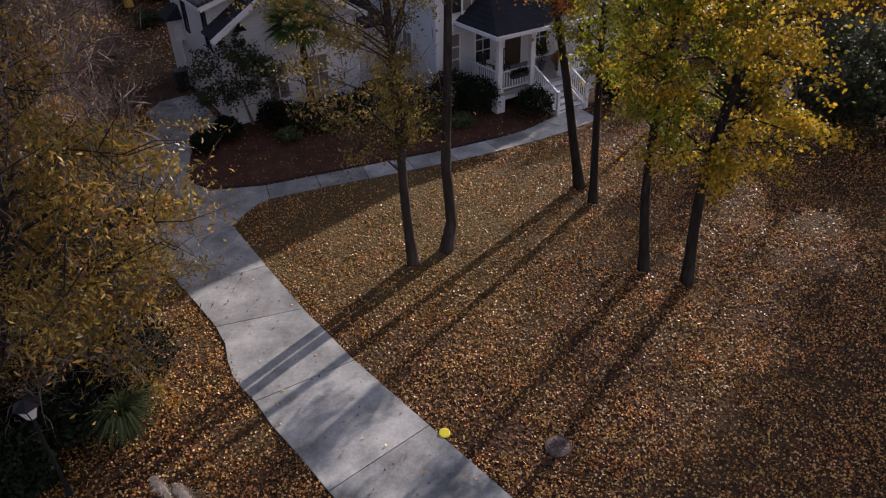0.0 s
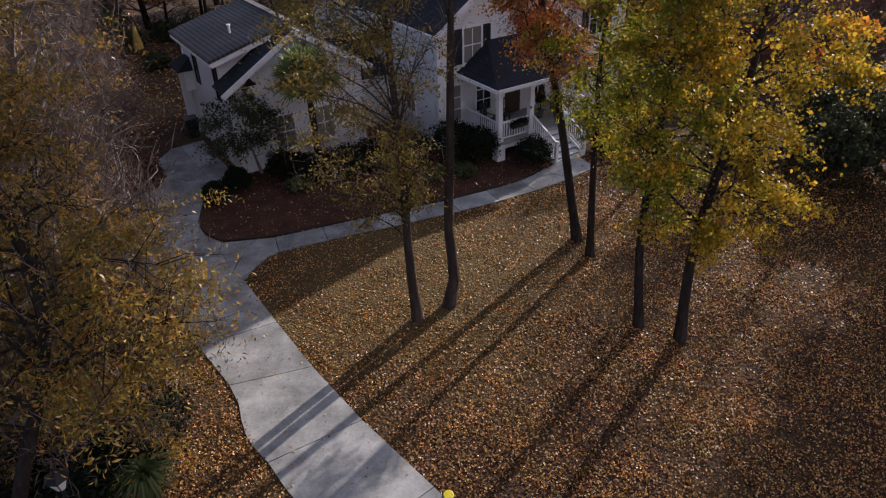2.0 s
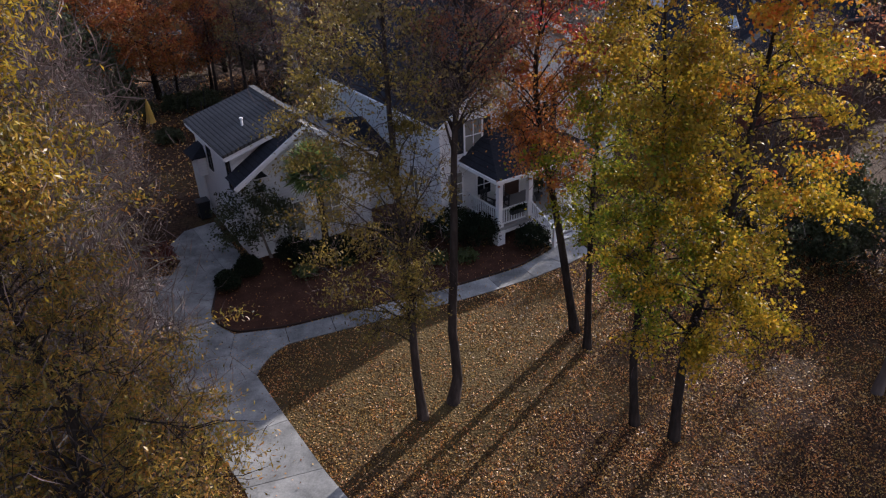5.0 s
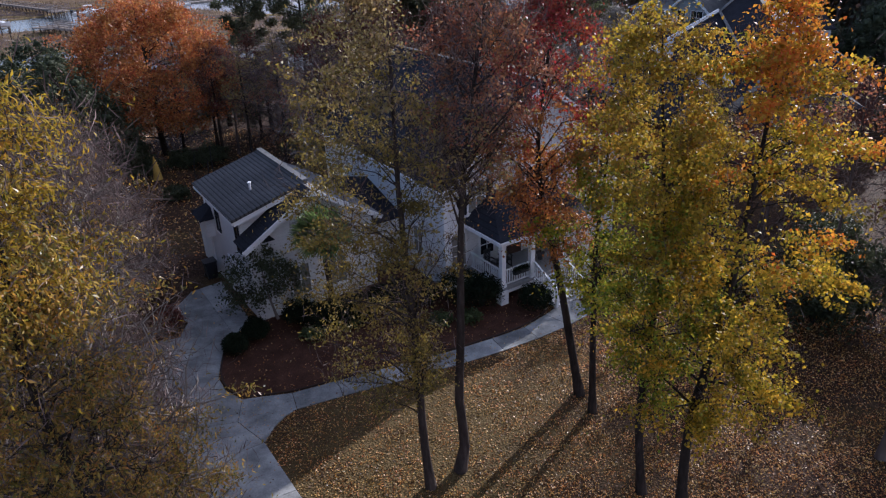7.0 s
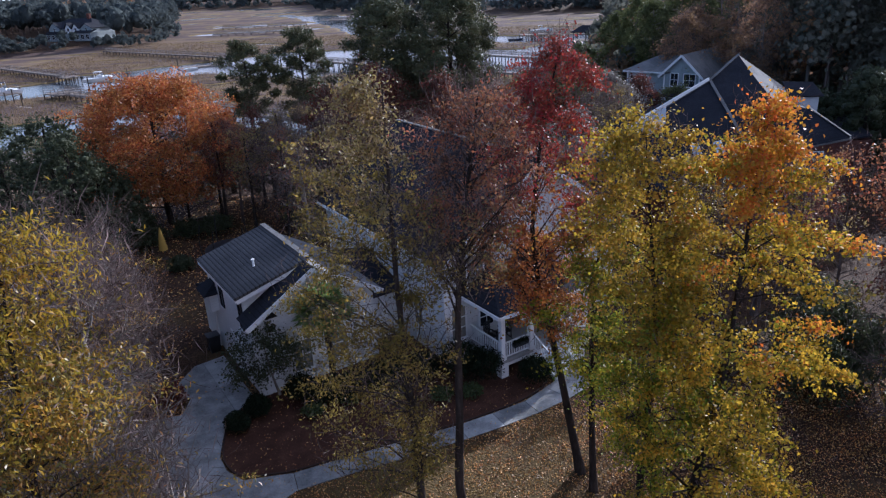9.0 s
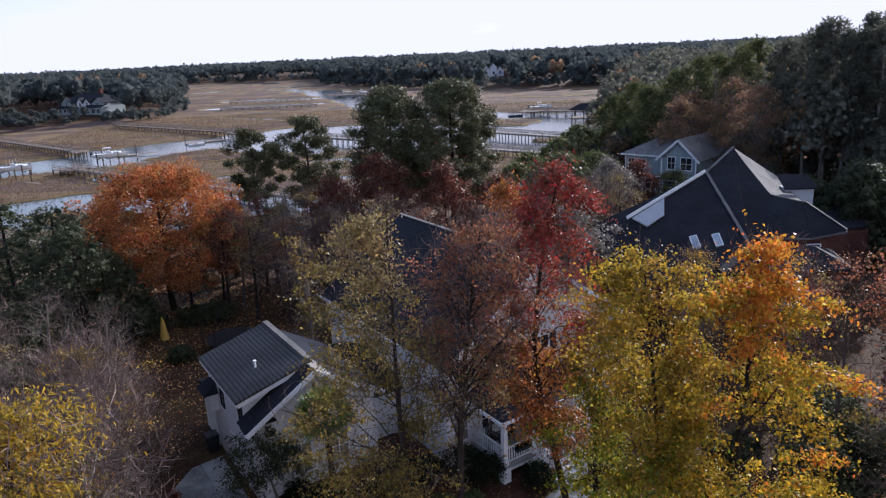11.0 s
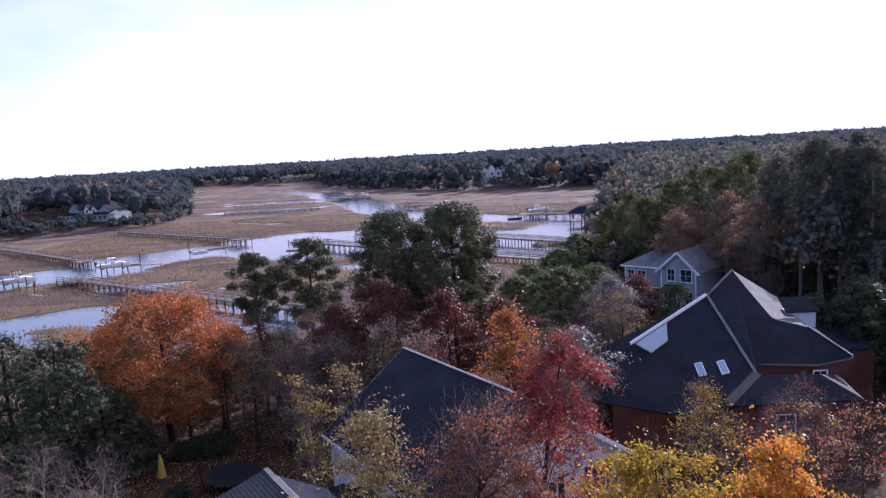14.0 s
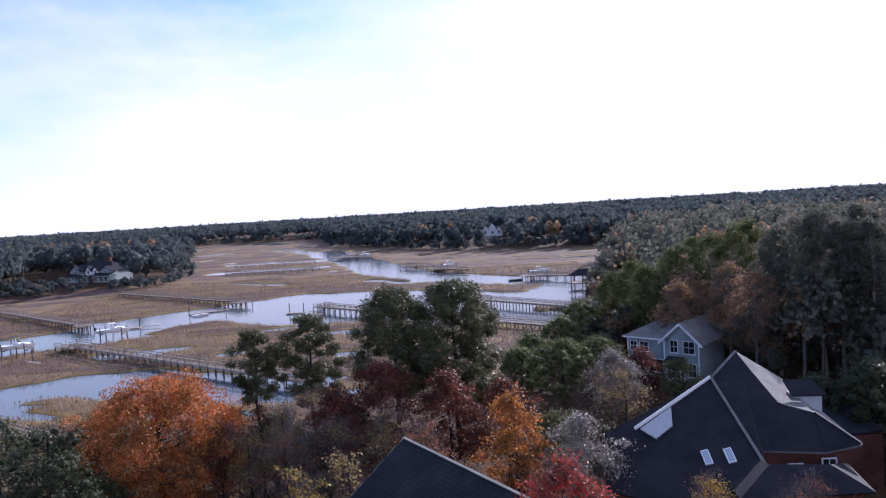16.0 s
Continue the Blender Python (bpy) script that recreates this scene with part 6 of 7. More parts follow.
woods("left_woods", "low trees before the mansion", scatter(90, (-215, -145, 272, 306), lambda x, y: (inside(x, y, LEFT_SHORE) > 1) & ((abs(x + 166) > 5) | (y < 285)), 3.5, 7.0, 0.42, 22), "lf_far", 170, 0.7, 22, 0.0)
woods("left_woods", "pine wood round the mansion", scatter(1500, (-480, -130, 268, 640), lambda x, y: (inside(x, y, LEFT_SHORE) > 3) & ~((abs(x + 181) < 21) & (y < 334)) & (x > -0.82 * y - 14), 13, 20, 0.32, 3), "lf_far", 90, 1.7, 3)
woods("left_woods", "russet trees in the mansion wood", scatter(60, (-320, -200, 400, 520), lambda x, y: (inside(x, y, LEFT_SHORE) > 8) & (x > -0.86 * y), 13, 19, 0.28, 4), "lf_woods_warm", 170, 0.9, 4)
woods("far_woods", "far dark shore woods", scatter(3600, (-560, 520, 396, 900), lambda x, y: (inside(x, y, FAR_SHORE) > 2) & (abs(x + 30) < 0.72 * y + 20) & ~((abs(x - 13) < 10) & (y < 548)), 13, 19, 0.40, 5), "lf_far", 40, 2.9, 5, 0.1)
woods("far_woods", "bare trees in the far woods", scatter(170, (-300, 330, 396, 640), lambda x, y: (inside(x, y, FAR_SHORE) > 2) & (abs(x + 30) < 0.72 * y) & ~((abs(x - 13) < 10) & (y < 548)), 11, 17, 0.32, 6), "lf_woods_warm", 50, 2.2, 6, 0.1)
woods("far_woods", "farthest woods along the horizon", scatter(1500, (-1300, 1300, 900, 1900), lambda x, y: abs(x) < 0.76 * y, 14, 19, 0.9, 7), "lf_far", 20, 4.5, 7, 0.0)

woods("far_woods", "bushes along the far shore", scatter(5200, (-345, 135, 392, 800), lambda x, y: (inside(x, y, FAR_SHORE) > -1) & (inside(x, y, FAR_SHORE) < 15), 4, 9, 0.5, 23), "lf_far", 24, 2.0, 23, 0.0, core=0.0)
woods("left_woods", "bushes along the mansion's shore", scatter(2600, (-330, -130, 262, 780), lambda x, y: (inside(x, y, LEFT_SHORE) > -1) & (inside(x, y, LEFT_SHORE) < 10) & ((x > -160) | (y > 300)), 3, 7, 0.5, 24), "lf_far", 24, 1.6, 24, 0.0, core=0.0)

# marsh straw
rng = np.random.default_rng(12)
N0 = 120000
x, y = rng.uniform(-150, 45, N0), 80 + 230 * rng.random(N0) ** 1.4
z = ground_z(x, y)
keep = (z > -3.12) & (z < -2.2) & (abs(x) < 0.72 * y + 14)
x, y, z = x[keep], y[keep], z[keep]
P = np.stack([x, y, z - 0.05], 1)
s = rng.uniform(0.3, 0.75, (len(P), 1))
a = rng.normal(size=(len(P), 3)) * [0.25, 0.25, 0] + [0, 0, 1]
b = unit(rng.normal(size=(len(P), 3)) * [1, 1, 0]) * 0.045
V = np.stack([P - b * 0.5, P + b * 0.5, P + a * s + b, P + a * s - b], 1).reshape(-1, 3)
straw = new("marsh_grass", quads("marsh_grass", V, np.arange(len(V)).reshape(-1, 4), M["lf_reed"]))
tagged(straw, "tawny winter cordgrass over the salt marsh", "marsh grass", kind="stuff")

# leafless thicket between the wing and the water
for k, (x, y, h, r) in enumerate(((-15.5, 52.5, 8.5, 2.6), (-12.0, 54.5, 9.0, 2.6), (-7.5, 55.0, 9.5, 2.6), (-20.5, 56.0, 8.5, 2.4), (-25.0, 55.5, 8.0, 2.6), (-17.0, 68.0, 8.0, 2.6), (-4.5, 52.5, 9.0, 2.2), (12.0, 74.0, 7.0, 2.6), (14.5, 71.0, 7.5, 2.6))):
    tree("bare_tree", "leafless grey-brown tree in the back garden", x, y, [(0, 0, 0), (0.2, 0.1, h * 0.5), (0.1, 0, h * 0.97)], 0.13,
         [(h * 0.25, r * 0.6), (h * 0.55, r), (h * 0.85, r * 0.7), (h, 0.3)], 32, 12, 900 if k % 2 else 1800, 0.13, "lf_dull" if k % 3 else "lf_brick", "bark_mid" if k % 2 else "bark", seed=700 + k, spread=0.32, group="garden thicket", sub=1.2, fine=4500, fine_size=0.55)

# low evergreen planting and slender trunks under the garden trees
for k, (x, y, rx, h) in enumerate(((-21.8, 53.0, 1.4, 1.7), (-15.0, 54.5, 1.6, 2.2), (-26.4, 50.4, 1.5, 1.8), (-24.0, 52.6, 1.2, 1.4), (-12.0, 51.0, 1.5, 2.0), (-21.8, 45.6, 0.9, 1.0), (-9.0, 50.0, 1.5, 2.2), (-28.6, 53.5, 1.6, 2.2))):
    shrub(x, y, rx, rx, h, 2200, 0.15, "lf_ever", "low dark evergreen shrub under the garden trees", 520 + k, "garden_shrub", "garden shrubs", lumpy=0.25)
for k, (x, y, h) in enumerate(((-21.3, 54.5, 9.5), (-18.6, 53.6, 9.0), (-23.2, 58.5, 9.0), (-16.4, 56.0, 9.5), (-19.6, 60.0, 9.0))):
    tree("garden_tree", "slender dark-stemmed tree in the back garden", x, y, [(0, 0, 0), (0.15, 0, h * 0.5), (0.0, 0.1, h)], 0.15,
         [(h * 0.45, 0.9), (h * 0.7, 1.6), (h * 0.9, 1.2), (h, 0.3)], 26, 9, 1800, 0.13, "lf_dull" if k % 2 else "lf_maroon", "bark", seed=560 + k, spread=0.3, group="garden trees", fine=1200, fine_size=0.6)
rng = np.random.default_rng(91)
n = 16000
P = np.stack([rng.uniform(-34, -6, n), rng.uniform(33, 64, n), np.full(n, 0.02)], 1)
P = P[~((P[:, 0] > -16.5) & (P[:, 1] < 48))]
P[:, 2] += ground_z(P[:, 0], P[:, 1])
V, F = leaf_quads(P, 0.15, rng, 0.4, np.tile(np.array([0.0, 0.0, 2.0]), (len(P), 1)))
V[:, 2] = np.maximum(V[:, 2], np.repeat(P[:, 2], 4))
garden_litter = new("fallen_leaves", quads("fallen_leaves", V, F, M["lf_fallen"]))
tagged(garden_litter, "fallen brown leaves over the back garden", "fallen leaves", kind="stuff")

# ---- docks and boats ----
def dock(a, b, label, width=1.5, gap=2.4, deck_z=-1.45, end=None, railed=True):
    """A plank walkway on piles, with slender rail posts and two rails a side."""
    a, b = Vector((*a, 0)), Vector((*b, 0))
    ln, ang = (b - a).length, math.degrees(math.atan2(b.y - a.y, b.x - a.x))
    d = thing("dock", pose(a.x, a.y, 0, 0, 0, ang), label, "dock", "marsh docks")
    w = width / 2
    part("deck", boxed(0, ln, -w, w, deck_z - 0.08, deck_z), M["timber"], d)
    for s in (-1, 1):
        part("stringer", boxed(0, ln, s * w - 0.05, s * w + 0.05, deck_z - 0.38, deck_z - 0.02), M["timber"], d)
    bm = bmesh.new()
    disc(bm, 0, 0, -4.2, deck_z - 0.1, 0.13, 0.12, 7)
    pile = part("piling", bm, M["timber_dark"], d)
    post = part("rail_post", boxed(-0.05, 0.05, -0.05, 0.05, deck_z - 0.3, deck_z + (1.05 if railed else 0.15)), M["timber"], d)
    beam = part("cross_beam", boxed(-0.06, 0.06, -w - 0.15, w + 0.15, deck_z - 0.42, deck_z - 0.20), M["timber_dark"], d)
    n = int(ln / gap)
    for i in range(n + 1):
        x = i * ln / n
        for s in (-1, 1):
            for piece, name in ((pile, "piling"), (post, "rail_post")):
                m = pose(x, s * (w + (0.02 if name == "piling" else 0.08)), 0)
                if i == 0 and s == -1:
                    piece.matrix_basis = m
                else:
                    again(piece, name, d, m)
        if i == 0:
            beam.matrix_basis = pose(x, 0, 0)
        else:
            again(beam, "cross_beam", d, pose(x, 0, 0))
    if railed:
        for s in (-1, 1):
            for z in (0.55, 1.04):
                part("rail", boxed(0, ln, s * (w + 0.08) - 0.08, s * (w + 0.08) + 0.08, deck_z + z - 0.06, deck_z + z + 0.06), M["timber"], d)
    if end:
        lx, ly, ox = end
        part("platform", boxed(ox - lx / 2, ox + lx / 2, -ly / 2, ly / 2, deck_z - 0.2, deck_z - 0.004), M["timber"], d)
        for i in range(3):
            for j in range(3):
                again(pile, "piling", d, pose(ox - lx / 2 + lx * i / 2, -ly / 2 + ly * j / 2, 0))
                if (i, j) != (1, 1):
                    again(post, "rail_post", d, pose(ox - lx / 2 + lx * i / 2, -ly / 2 + ly * j / 2, 0))
        for s in (-1, 1):
            for z in (0.5, 0.98):
                part("rail", boxed(ox - lx / 2, ox + lx / 2, s * ly / 2 - 0.07, s * ly / 2 + 0.07, deck_z + z - 0.06, deck_z + z + 0.06), M["timber"], d)
    return d


dock((-94.0, 155.5), (-28.0, 111.0), "long weathered plank dock over the near marsh", end=(7.0, 5.0, 0.0))
dock((-200, 259), (-109.5, 187.2), "grey plank dock along the far bank", end=(5.0, 4.0, 114))
dock((-143, 271.3), (-76.2, 221.2), "railed plank dock from the mansion", 1.4, 2.4, end=(6, 5, 82))
dock((-45.5, 199.9), (-17.0, 176.5), "short railed dock into the creek", 1.4, 2.2, end=(4, 4, 0.5))
dock((0.8, 197.1), (27.5, 171.7), "railed dock from the wooded bank", 1.4, 2.2, end=(3, 4, 1))
dock((-9, 169.2), (19, 147.8), "railed dock behind the tall pines", 1.4, 2.2)
dock((-125, 340.5), (-78, 342.4), "distant plank dock over the marsh", 1.3, 3.4)
dock((-138, 392), (-92, 394), "farther plank dock over the marsh", 1.3, 3.4)
dock((20, 254.6), (52, 237.5), "plank dock below the wood", 1.4, 3.2, end=(7, 6, 0))
dock((-70, 93.3), (-52, 82.8), "near dock seen past the oaks", 1.5, 2.4)
dock((-18, 305), (-4, 292), "small plank dock across the creek", 1.8, 3.0, end=(9, 6, 2))
dock((-33, 329), (-20, 320), "small far dock with bare pilings", 1.8, 3.0, end=(8, 5, 2))
dock((-84, 421), (-62, 408), "far dock at the creek head", 2.4, 3.4, end=(16, 8, 4))


def floating_dock(x, y, ang, lx, ly):
    f = thing("floating_dock", pose(x, y, SEA, 0, 0, ang), "low floating dock with tall pilings", "dock", "floating docks")
    part("deck", boxed(-lx / 2, lx / 2, -ly / 2, ly / 2, -0.12, 0.35), M["timber"], f)
    for sx in (-1, 1):
        bm = bmesh.new()
        disc(bm, sx * (lx / 2 - 0.4), ly / 2 + 0.16, -1.2, 3.0, 0.14, 0.12, 8)
        part("piling", bm, M["timber_dark"], f)
    part("gangway", boxed(lx / 2, lx / 2 + 5.5, -0.5, 0.5, 0.42, 0.50), M["timber"], f)
    return f


floating_dock(-101.0, 146.5, -28, 7, 2.2)
floating_dock(-97.5, 186.0, 12, 8, 2.2)
floating_dock(-83.5, 211.0, 38, 12, 2.4)
floating_dock(-53.0, 198.5, 0, 5, 2.0)
floating_dock(-9, 193, 0, 6, 2.0)


def boat(x, y, z, ang, ln, label, lift=True, top=2.4, dark=False):
    b = thing("boat", pose(x, y, z, 0, 0, ang), label, "boat", "boats")
    bm = bmesh.new()
    rows = []
    for i in range(9):
        f = i / 8
        w = ln * 0.16 * (1 - max(0, f - 0.45) ** 2 / 0.31) if f > 0.45 else ln * 0.16
        keel, gun = 0.0 + 0.35 * max(0, f - 0.6) * 2, 0.95 + 0.35 * f * f
        xx = -ln / 2 + ln * f
        rows.append([bm.verts.new(p) for p in ((xx, -max(w, 0.03), gun), (xx, -0.75 * max(w, 0.03), keel + 0.35), (xx, 0, keel), (xx, 0.75 * max(w, 0.03), keel + 0.35), (xx, max(w, 0.03), gun))])
    for p, q in zip(rows, rows[1:]):
        for k in range(4):
            bm.faces.new((p[k], p[k + 1], q[k + 1], q[k]))
        bm.faces.new((p[4], p[0], q[0], q[4]))
    bm.faces.new(rows[0])
    bmesh.ops.recalc_face_normals(bm, faces=bm.faces)
    part("hull", bm, M["boat"], b, "white moulded hull")
    bm = bmesh.new()
    prism(bm, [(-0.6, 1.0), (0.9, 1.0), (0.55, 1.6), (-0.3, 1.75), (-0.6, 1.75)], -0.55, 0.55)
    part("console", bm, M["boat"], b)
    bm = bmesh.new()
    prism(bm, [(0.9, 1.1), (ln * 0.34, 1.2), (ln * 0.30, 1.36), (1.1, 1.55)], -0.7, 0.7)
    part("foredeck", bm, M["boat"], b)
    bm = bmesh.new()
    bar(bm, (0.62, 0, 1.6), (0.25, 0, 2.2), 1.2, 0.03)
    part("windshield", bm, M["glass"], b, "raked dark windshield")
    part("canopy", boxed(-1.3, 0.3, -0.8, 0.8, top, top + 0.1), M["boat_dark"] if dark else M["boat"], b, "canvas top" if dark else "")
    for sx in (-1.2, 0.2):
        for sy in (-0.7, 0.7):
            part("canopy_post", boxed(sx - 0.03, sx + 0.03, sy - 0.03, sy + 0.03, 1.1, top + 0.01), M["boat"], b)
    for sy in (-1, 1):
        bm = bmesh.new()
        bar(bm, (ln * 0.05, sy * ln * 0.145, 1.55), (ln * 0.44, sy * ln * 0.05, 1.75), 0.035, 0.035)
        part("bow_rail", bm, M["boat"], b)
    part("stripe", boxed(-ln * 0.5 - 0.01, -ln * 0.5 + 0.02, -ln * 0.12, ln * 0.12, 0.62, 0.72), M["boat_dark"], b)
    part("outboard", boxed(-ln / 2 - 0.55, -ln / 2 - 0.05, -0.25, 0.25, 0.6, 1.6), M["black"], b, "black outboard motor")
    if lift:
        l = thing("boat_lift", pose(x, y, 0, 0, 0, ang), "timber boat lift pilings under a boat", "boat lift", "boat lifts")
        for sx in (-1, 1):
            for sy in (-1, 1):
                bm = bmesh.new()
                disc(bm, sx * ln * 0.32, sy * (ln * 0.16 + 0.5), -4.2, z + 1.6, 0.15, 0.13, 8)
                part("piling", bm, M["timber_dark"], l)
            part("cradle_beam", boxed(sx * ln * 0.32 - 0.1, sx * ln * 0.32 + 0.1, -ln * 0.16 - 0.6, ln * 0.16 + 0.6, z - 0.22, z - 0.02), M["timber_dark"], l)
    return b


boat(-91.0, 168.0, -0.9, 8, 8.0, "white centre-console boat raised on a lift")
boat(-106.0, 153.5, -1.2, 5, 8.0, "white boat with a dark canvas top on a lift", True, 2.85, True)
boat(24, 262, -1.6, 0, 8, "white boat beside a dock")
boat(-12, 312, -1.6, 40, 8, "white boat at the far dock")
boat(-80, 430, -2.0, 10, 9, "white boat at the creek head", False)
boat(-68, 424, -2.0, -30, 9, "white boat at the creek head", False)
for k, (x, y, ang) in enumerate(((14.0, 252, 95), (-84, 205, -40))):
    s = thing("skiff", pose(x, y, SEA - 0.1, 0, 0, ang), "low dark skiff moored in the creek", "boat", "skiffs")
    bm = bmesh.new()
    prism(bm, [(-0.55, 0.0), (0.55, 0.0), (0.8, 0.6), (-0.8, 0.6)], -2.4, 2.4)
    part("hull", bm, M["boat_dark"] if k == 0 else M["boat"], s)
    part("bench", boxed(-0.7, 0.7, -0.2, 0.2, 0.6, 0.68), M["timber"], s)

boathouse = thing("boathouse", pose(34.5, 224, 0, 0, 0, -20), "open boathouse with a dark hipped roof", "boathouse")
for sx in (-1, 0, 1):
    for sy in (-1, 1):
        bm = bmesh.new()
        disc(bm, sx * 3.6, sy * 2.6, -4.2, 1.2, 0.16, 0.14, 8)
        part("post", bm, M["timber_dark"], boathouse)
part("deck", boxed(-4.6, 4.6, -3.4, 3.4, -1.6, -1.45), M["timber"], boathouse)
bm = bmesh.new()
for q in (((-4.6, -3.5, 1.1), (4.6, -3.5, 1.1), (1.6, 0, 2.9), (-1.6, 0, 2.9)), ((-4.6, 3.5, 1.1), (4.6, 3.5, 1.1), (1.6, 0, 2.9), (-1.6, 0, 2.9)), ((-4.6, -3.5, 1.1), (-4.6, 3.5, 1.1), (-1.6, 0, 2.9)), ((4.6, -3.5, 1.1), (4.6, 3.5, 1.1), (1.6, 0, 2.9))):
    plate(bm, q, 0.12)
part("roof", bm, M["shingle_y"], boathouse)


# ---- neighbours' houses ----
brick_house = thing("brick_house", pose(0, 0, 0), "brick house with steep dark hipped and gabled roofs", "house")
part("wall", boxed(20.2, 26.4, 51.6, 63.5, 0, 6.1), M["brick"], brick_house, "red brick wall")
part("wall", boxed(9.7, 20.2, 51.0, 60.0, 0, 4.0), M["brick"], brick_house)
part("wall", boxed(17.6, 25.0, 46.8, 51.6, 0, 5.2), M["brick"], brick_house)
A, PK, GL, E1, VB, E3, E4 = (19.0, 58, 10.1), (21.8, 60.0, 11.8), (12.3, 55.0, 7.2), (27.2, 51.0, 6.7), (19.7, 49.5, 6.1), (20.5, 51.5, 6.35), (24.8, 51.0, 6.25)
roof("roof", brick_house, [A, VB, (18.2, 47.6, 4.87), (13.6, 47.8, 4.0), (8.76, 50.4, 4.2), (9.63, 55.3, 6.8), GL], M["shingle_y"], 0.16)
Q, N2, N4, DL, EB = (23.1, 55.0, 8.75), (22.3, 58.2, 10.59), (24.9, 53.0, 8.5), (25.86, 60.5, 9.07), (27.5, 57.5, 7.2)
roof("roof", brick_house, [A, PK, N2, Q, E3, VB], M["shingle_y"], 0.16)
roof("roof", brick_house, [Q, N4, E1, E4, E3], M["shingle_y"], 0.16)
# these three planes are charcoal roof too, painted pale for the sun on them
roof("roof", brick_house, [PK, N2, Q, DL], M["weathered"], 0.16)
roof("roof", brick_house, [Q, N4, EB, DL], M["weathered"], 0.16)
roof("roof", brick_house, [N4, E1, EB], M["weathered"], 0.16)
roof("roof", brick_house, [EB, DL, PK, (28.6, 63.0, 6.3)], M["shingle_y"], 0.16)
part("wall", boxed(27.0, 33.0, 58.5, 65.5, 0, 4.6), M["brick"], brick_house)
roof("roof", brick_house, [(27.6, 65.6, 5.9), (33.8, 65.6, 5.5), (32.9, 58.4, 5.0), (28.4, 58.4, 4.6)], M["shingle_y"], 0.16)
roof("roof", brick_house, [PK, A, (19.0, 63.5, 6.0), (28.6, 63.0, 6.3)], M["shingle_y"], 0.16)
roof("roof", brick_house, [GL, A, (19.0, 63.0, 6.2), (11.0, 61.0, 4.0), (9.63, 55.3, 6.8)], M["shingle_y"], 0.16)
roof("roof", brick_house, [(16.6, 45.8, 5.3), (25.4, 46.0, 5.3), (23.6, 48.2, 6.4), (19.6, 48.4, 6.5)], M["shingle_y"], 0.14)
roof("roof", brick_house, [(16.6, 45.8, 5.3), (19.6, 48.4, 6.5), (19.4, 50.6, 6.2), (17.0, 50.4, 5.3)], M["shingle_x"], 0.14)
roof("roof", brick_house, [(25.4, 46.0, 5.3), (26.2, 51.0, 5.3), (23.6, 48.2, 6.4)], M["shingle_x"], 0.14)
for a, b in ((A, VB), (A, PK), (A, GL), (N4, E1)):
    bm = bmesh.new()
    bar(bm, Vector(a) + Vector((0, -0.05, 0.07)), Vector(b) + Vector((0, -0.05, 0.07)), 0.24, 0.05)
    part("ridge_cap", bm, M["weathered"], brick_house, "pale ridge and valley flashing")
bm = bmesh.new()
for a, b in ((E1, E4), (E4, E3), (E1, (28.6, 63.0, 6.3))):
    bar(bm, Vector(a) + Vector((0, -0.05, -0.12)), Vector(b) + Vector((0, -0.05, -0.10)), 0.1, 0.13)
part("gutter", bm, M["weathered"], brick_house)
bm = bmesh.new()
plate(bm, [(12.3, 54.6, 7.3), (15.1, 55.9, 8.55), (14.7, 54.2, 7.6), (13.2, 53.4, 6.9)], 0.12)
# white board toned down in colour for the shade it stands in
part("gable_wall", bm, M["shaded_white"], brick_house, "white gable board")
bm = bmesh.new()
bar(bm, (11.9, 54.7, 7.3), (18.9, 57.9, 10.25), 0.1, 0.25)
part("rake_board", bm, M["trim"], brick_house)
bm = bmesh.new()
prism(bm, [(-1.1, 0), (1.1, 0), (1.1, 1.35), (-1.1, 1.35)], -0.1, 1.2)
bmesh.ops.transform(bm, matrix=pose(25.95, 56.4, 7.5, 0, 0, -3), verts=bm.verts)
part("dormer_wall", bm, M["shaded_white"], brick_house, "white dormer cheek")
roof("dormer_roof", brick_house, [(24.64, 56.0, 8.92), (27.3, 56.0, 8.88), (26.85, 57.3, 9.78), (24.5, 57.3, 9.92)], M["shingle_y"], 0.12)
for x, y in ((16.2, 51.0), (17.75, 50.7)):
    def on_slope(dx, dy, lift):
        return (x + dx, y + dy, 10.1 + 0.2142 * (x + dx - 19.0) + 0.4882 * (y + dy - 58.0) + lift)
    bm = bmesh.new()
    plate(bm, [on_slope(-0.28, -0.6, 0.14), on_slope(0.28, -0.6, 0.14), on_slope(0.28, 0.6, 0.14), on_slope(-0.28, 0.6, 0.14)], 0.2)
    fr = part("skylight", bm, M["trim"], brick_house)
    bm = bmesh.new()
    plate(bm, [on_slope(-0.21, -0.52, 0.155), on_slope(0.21, -0.52, 0.155), on_slope(0.21, 0.52, 0.155), on_slope(-0.21, 0.52, 0.155)], 0.02)
    part("pane", bm, M["skylight"], fr, "pale skylight glass")
window(brick_house, pose(25.0, 51.19, 3.6), 0.9, 2.0, 2, 3)
window(brick_house, pose(22.6, 51.19, 3.7), 0.9, 1.6, 2, 2)
window(brick_house, pose(20.5, 46.59, 2.6), 1.2, 1.6, 2, 2)

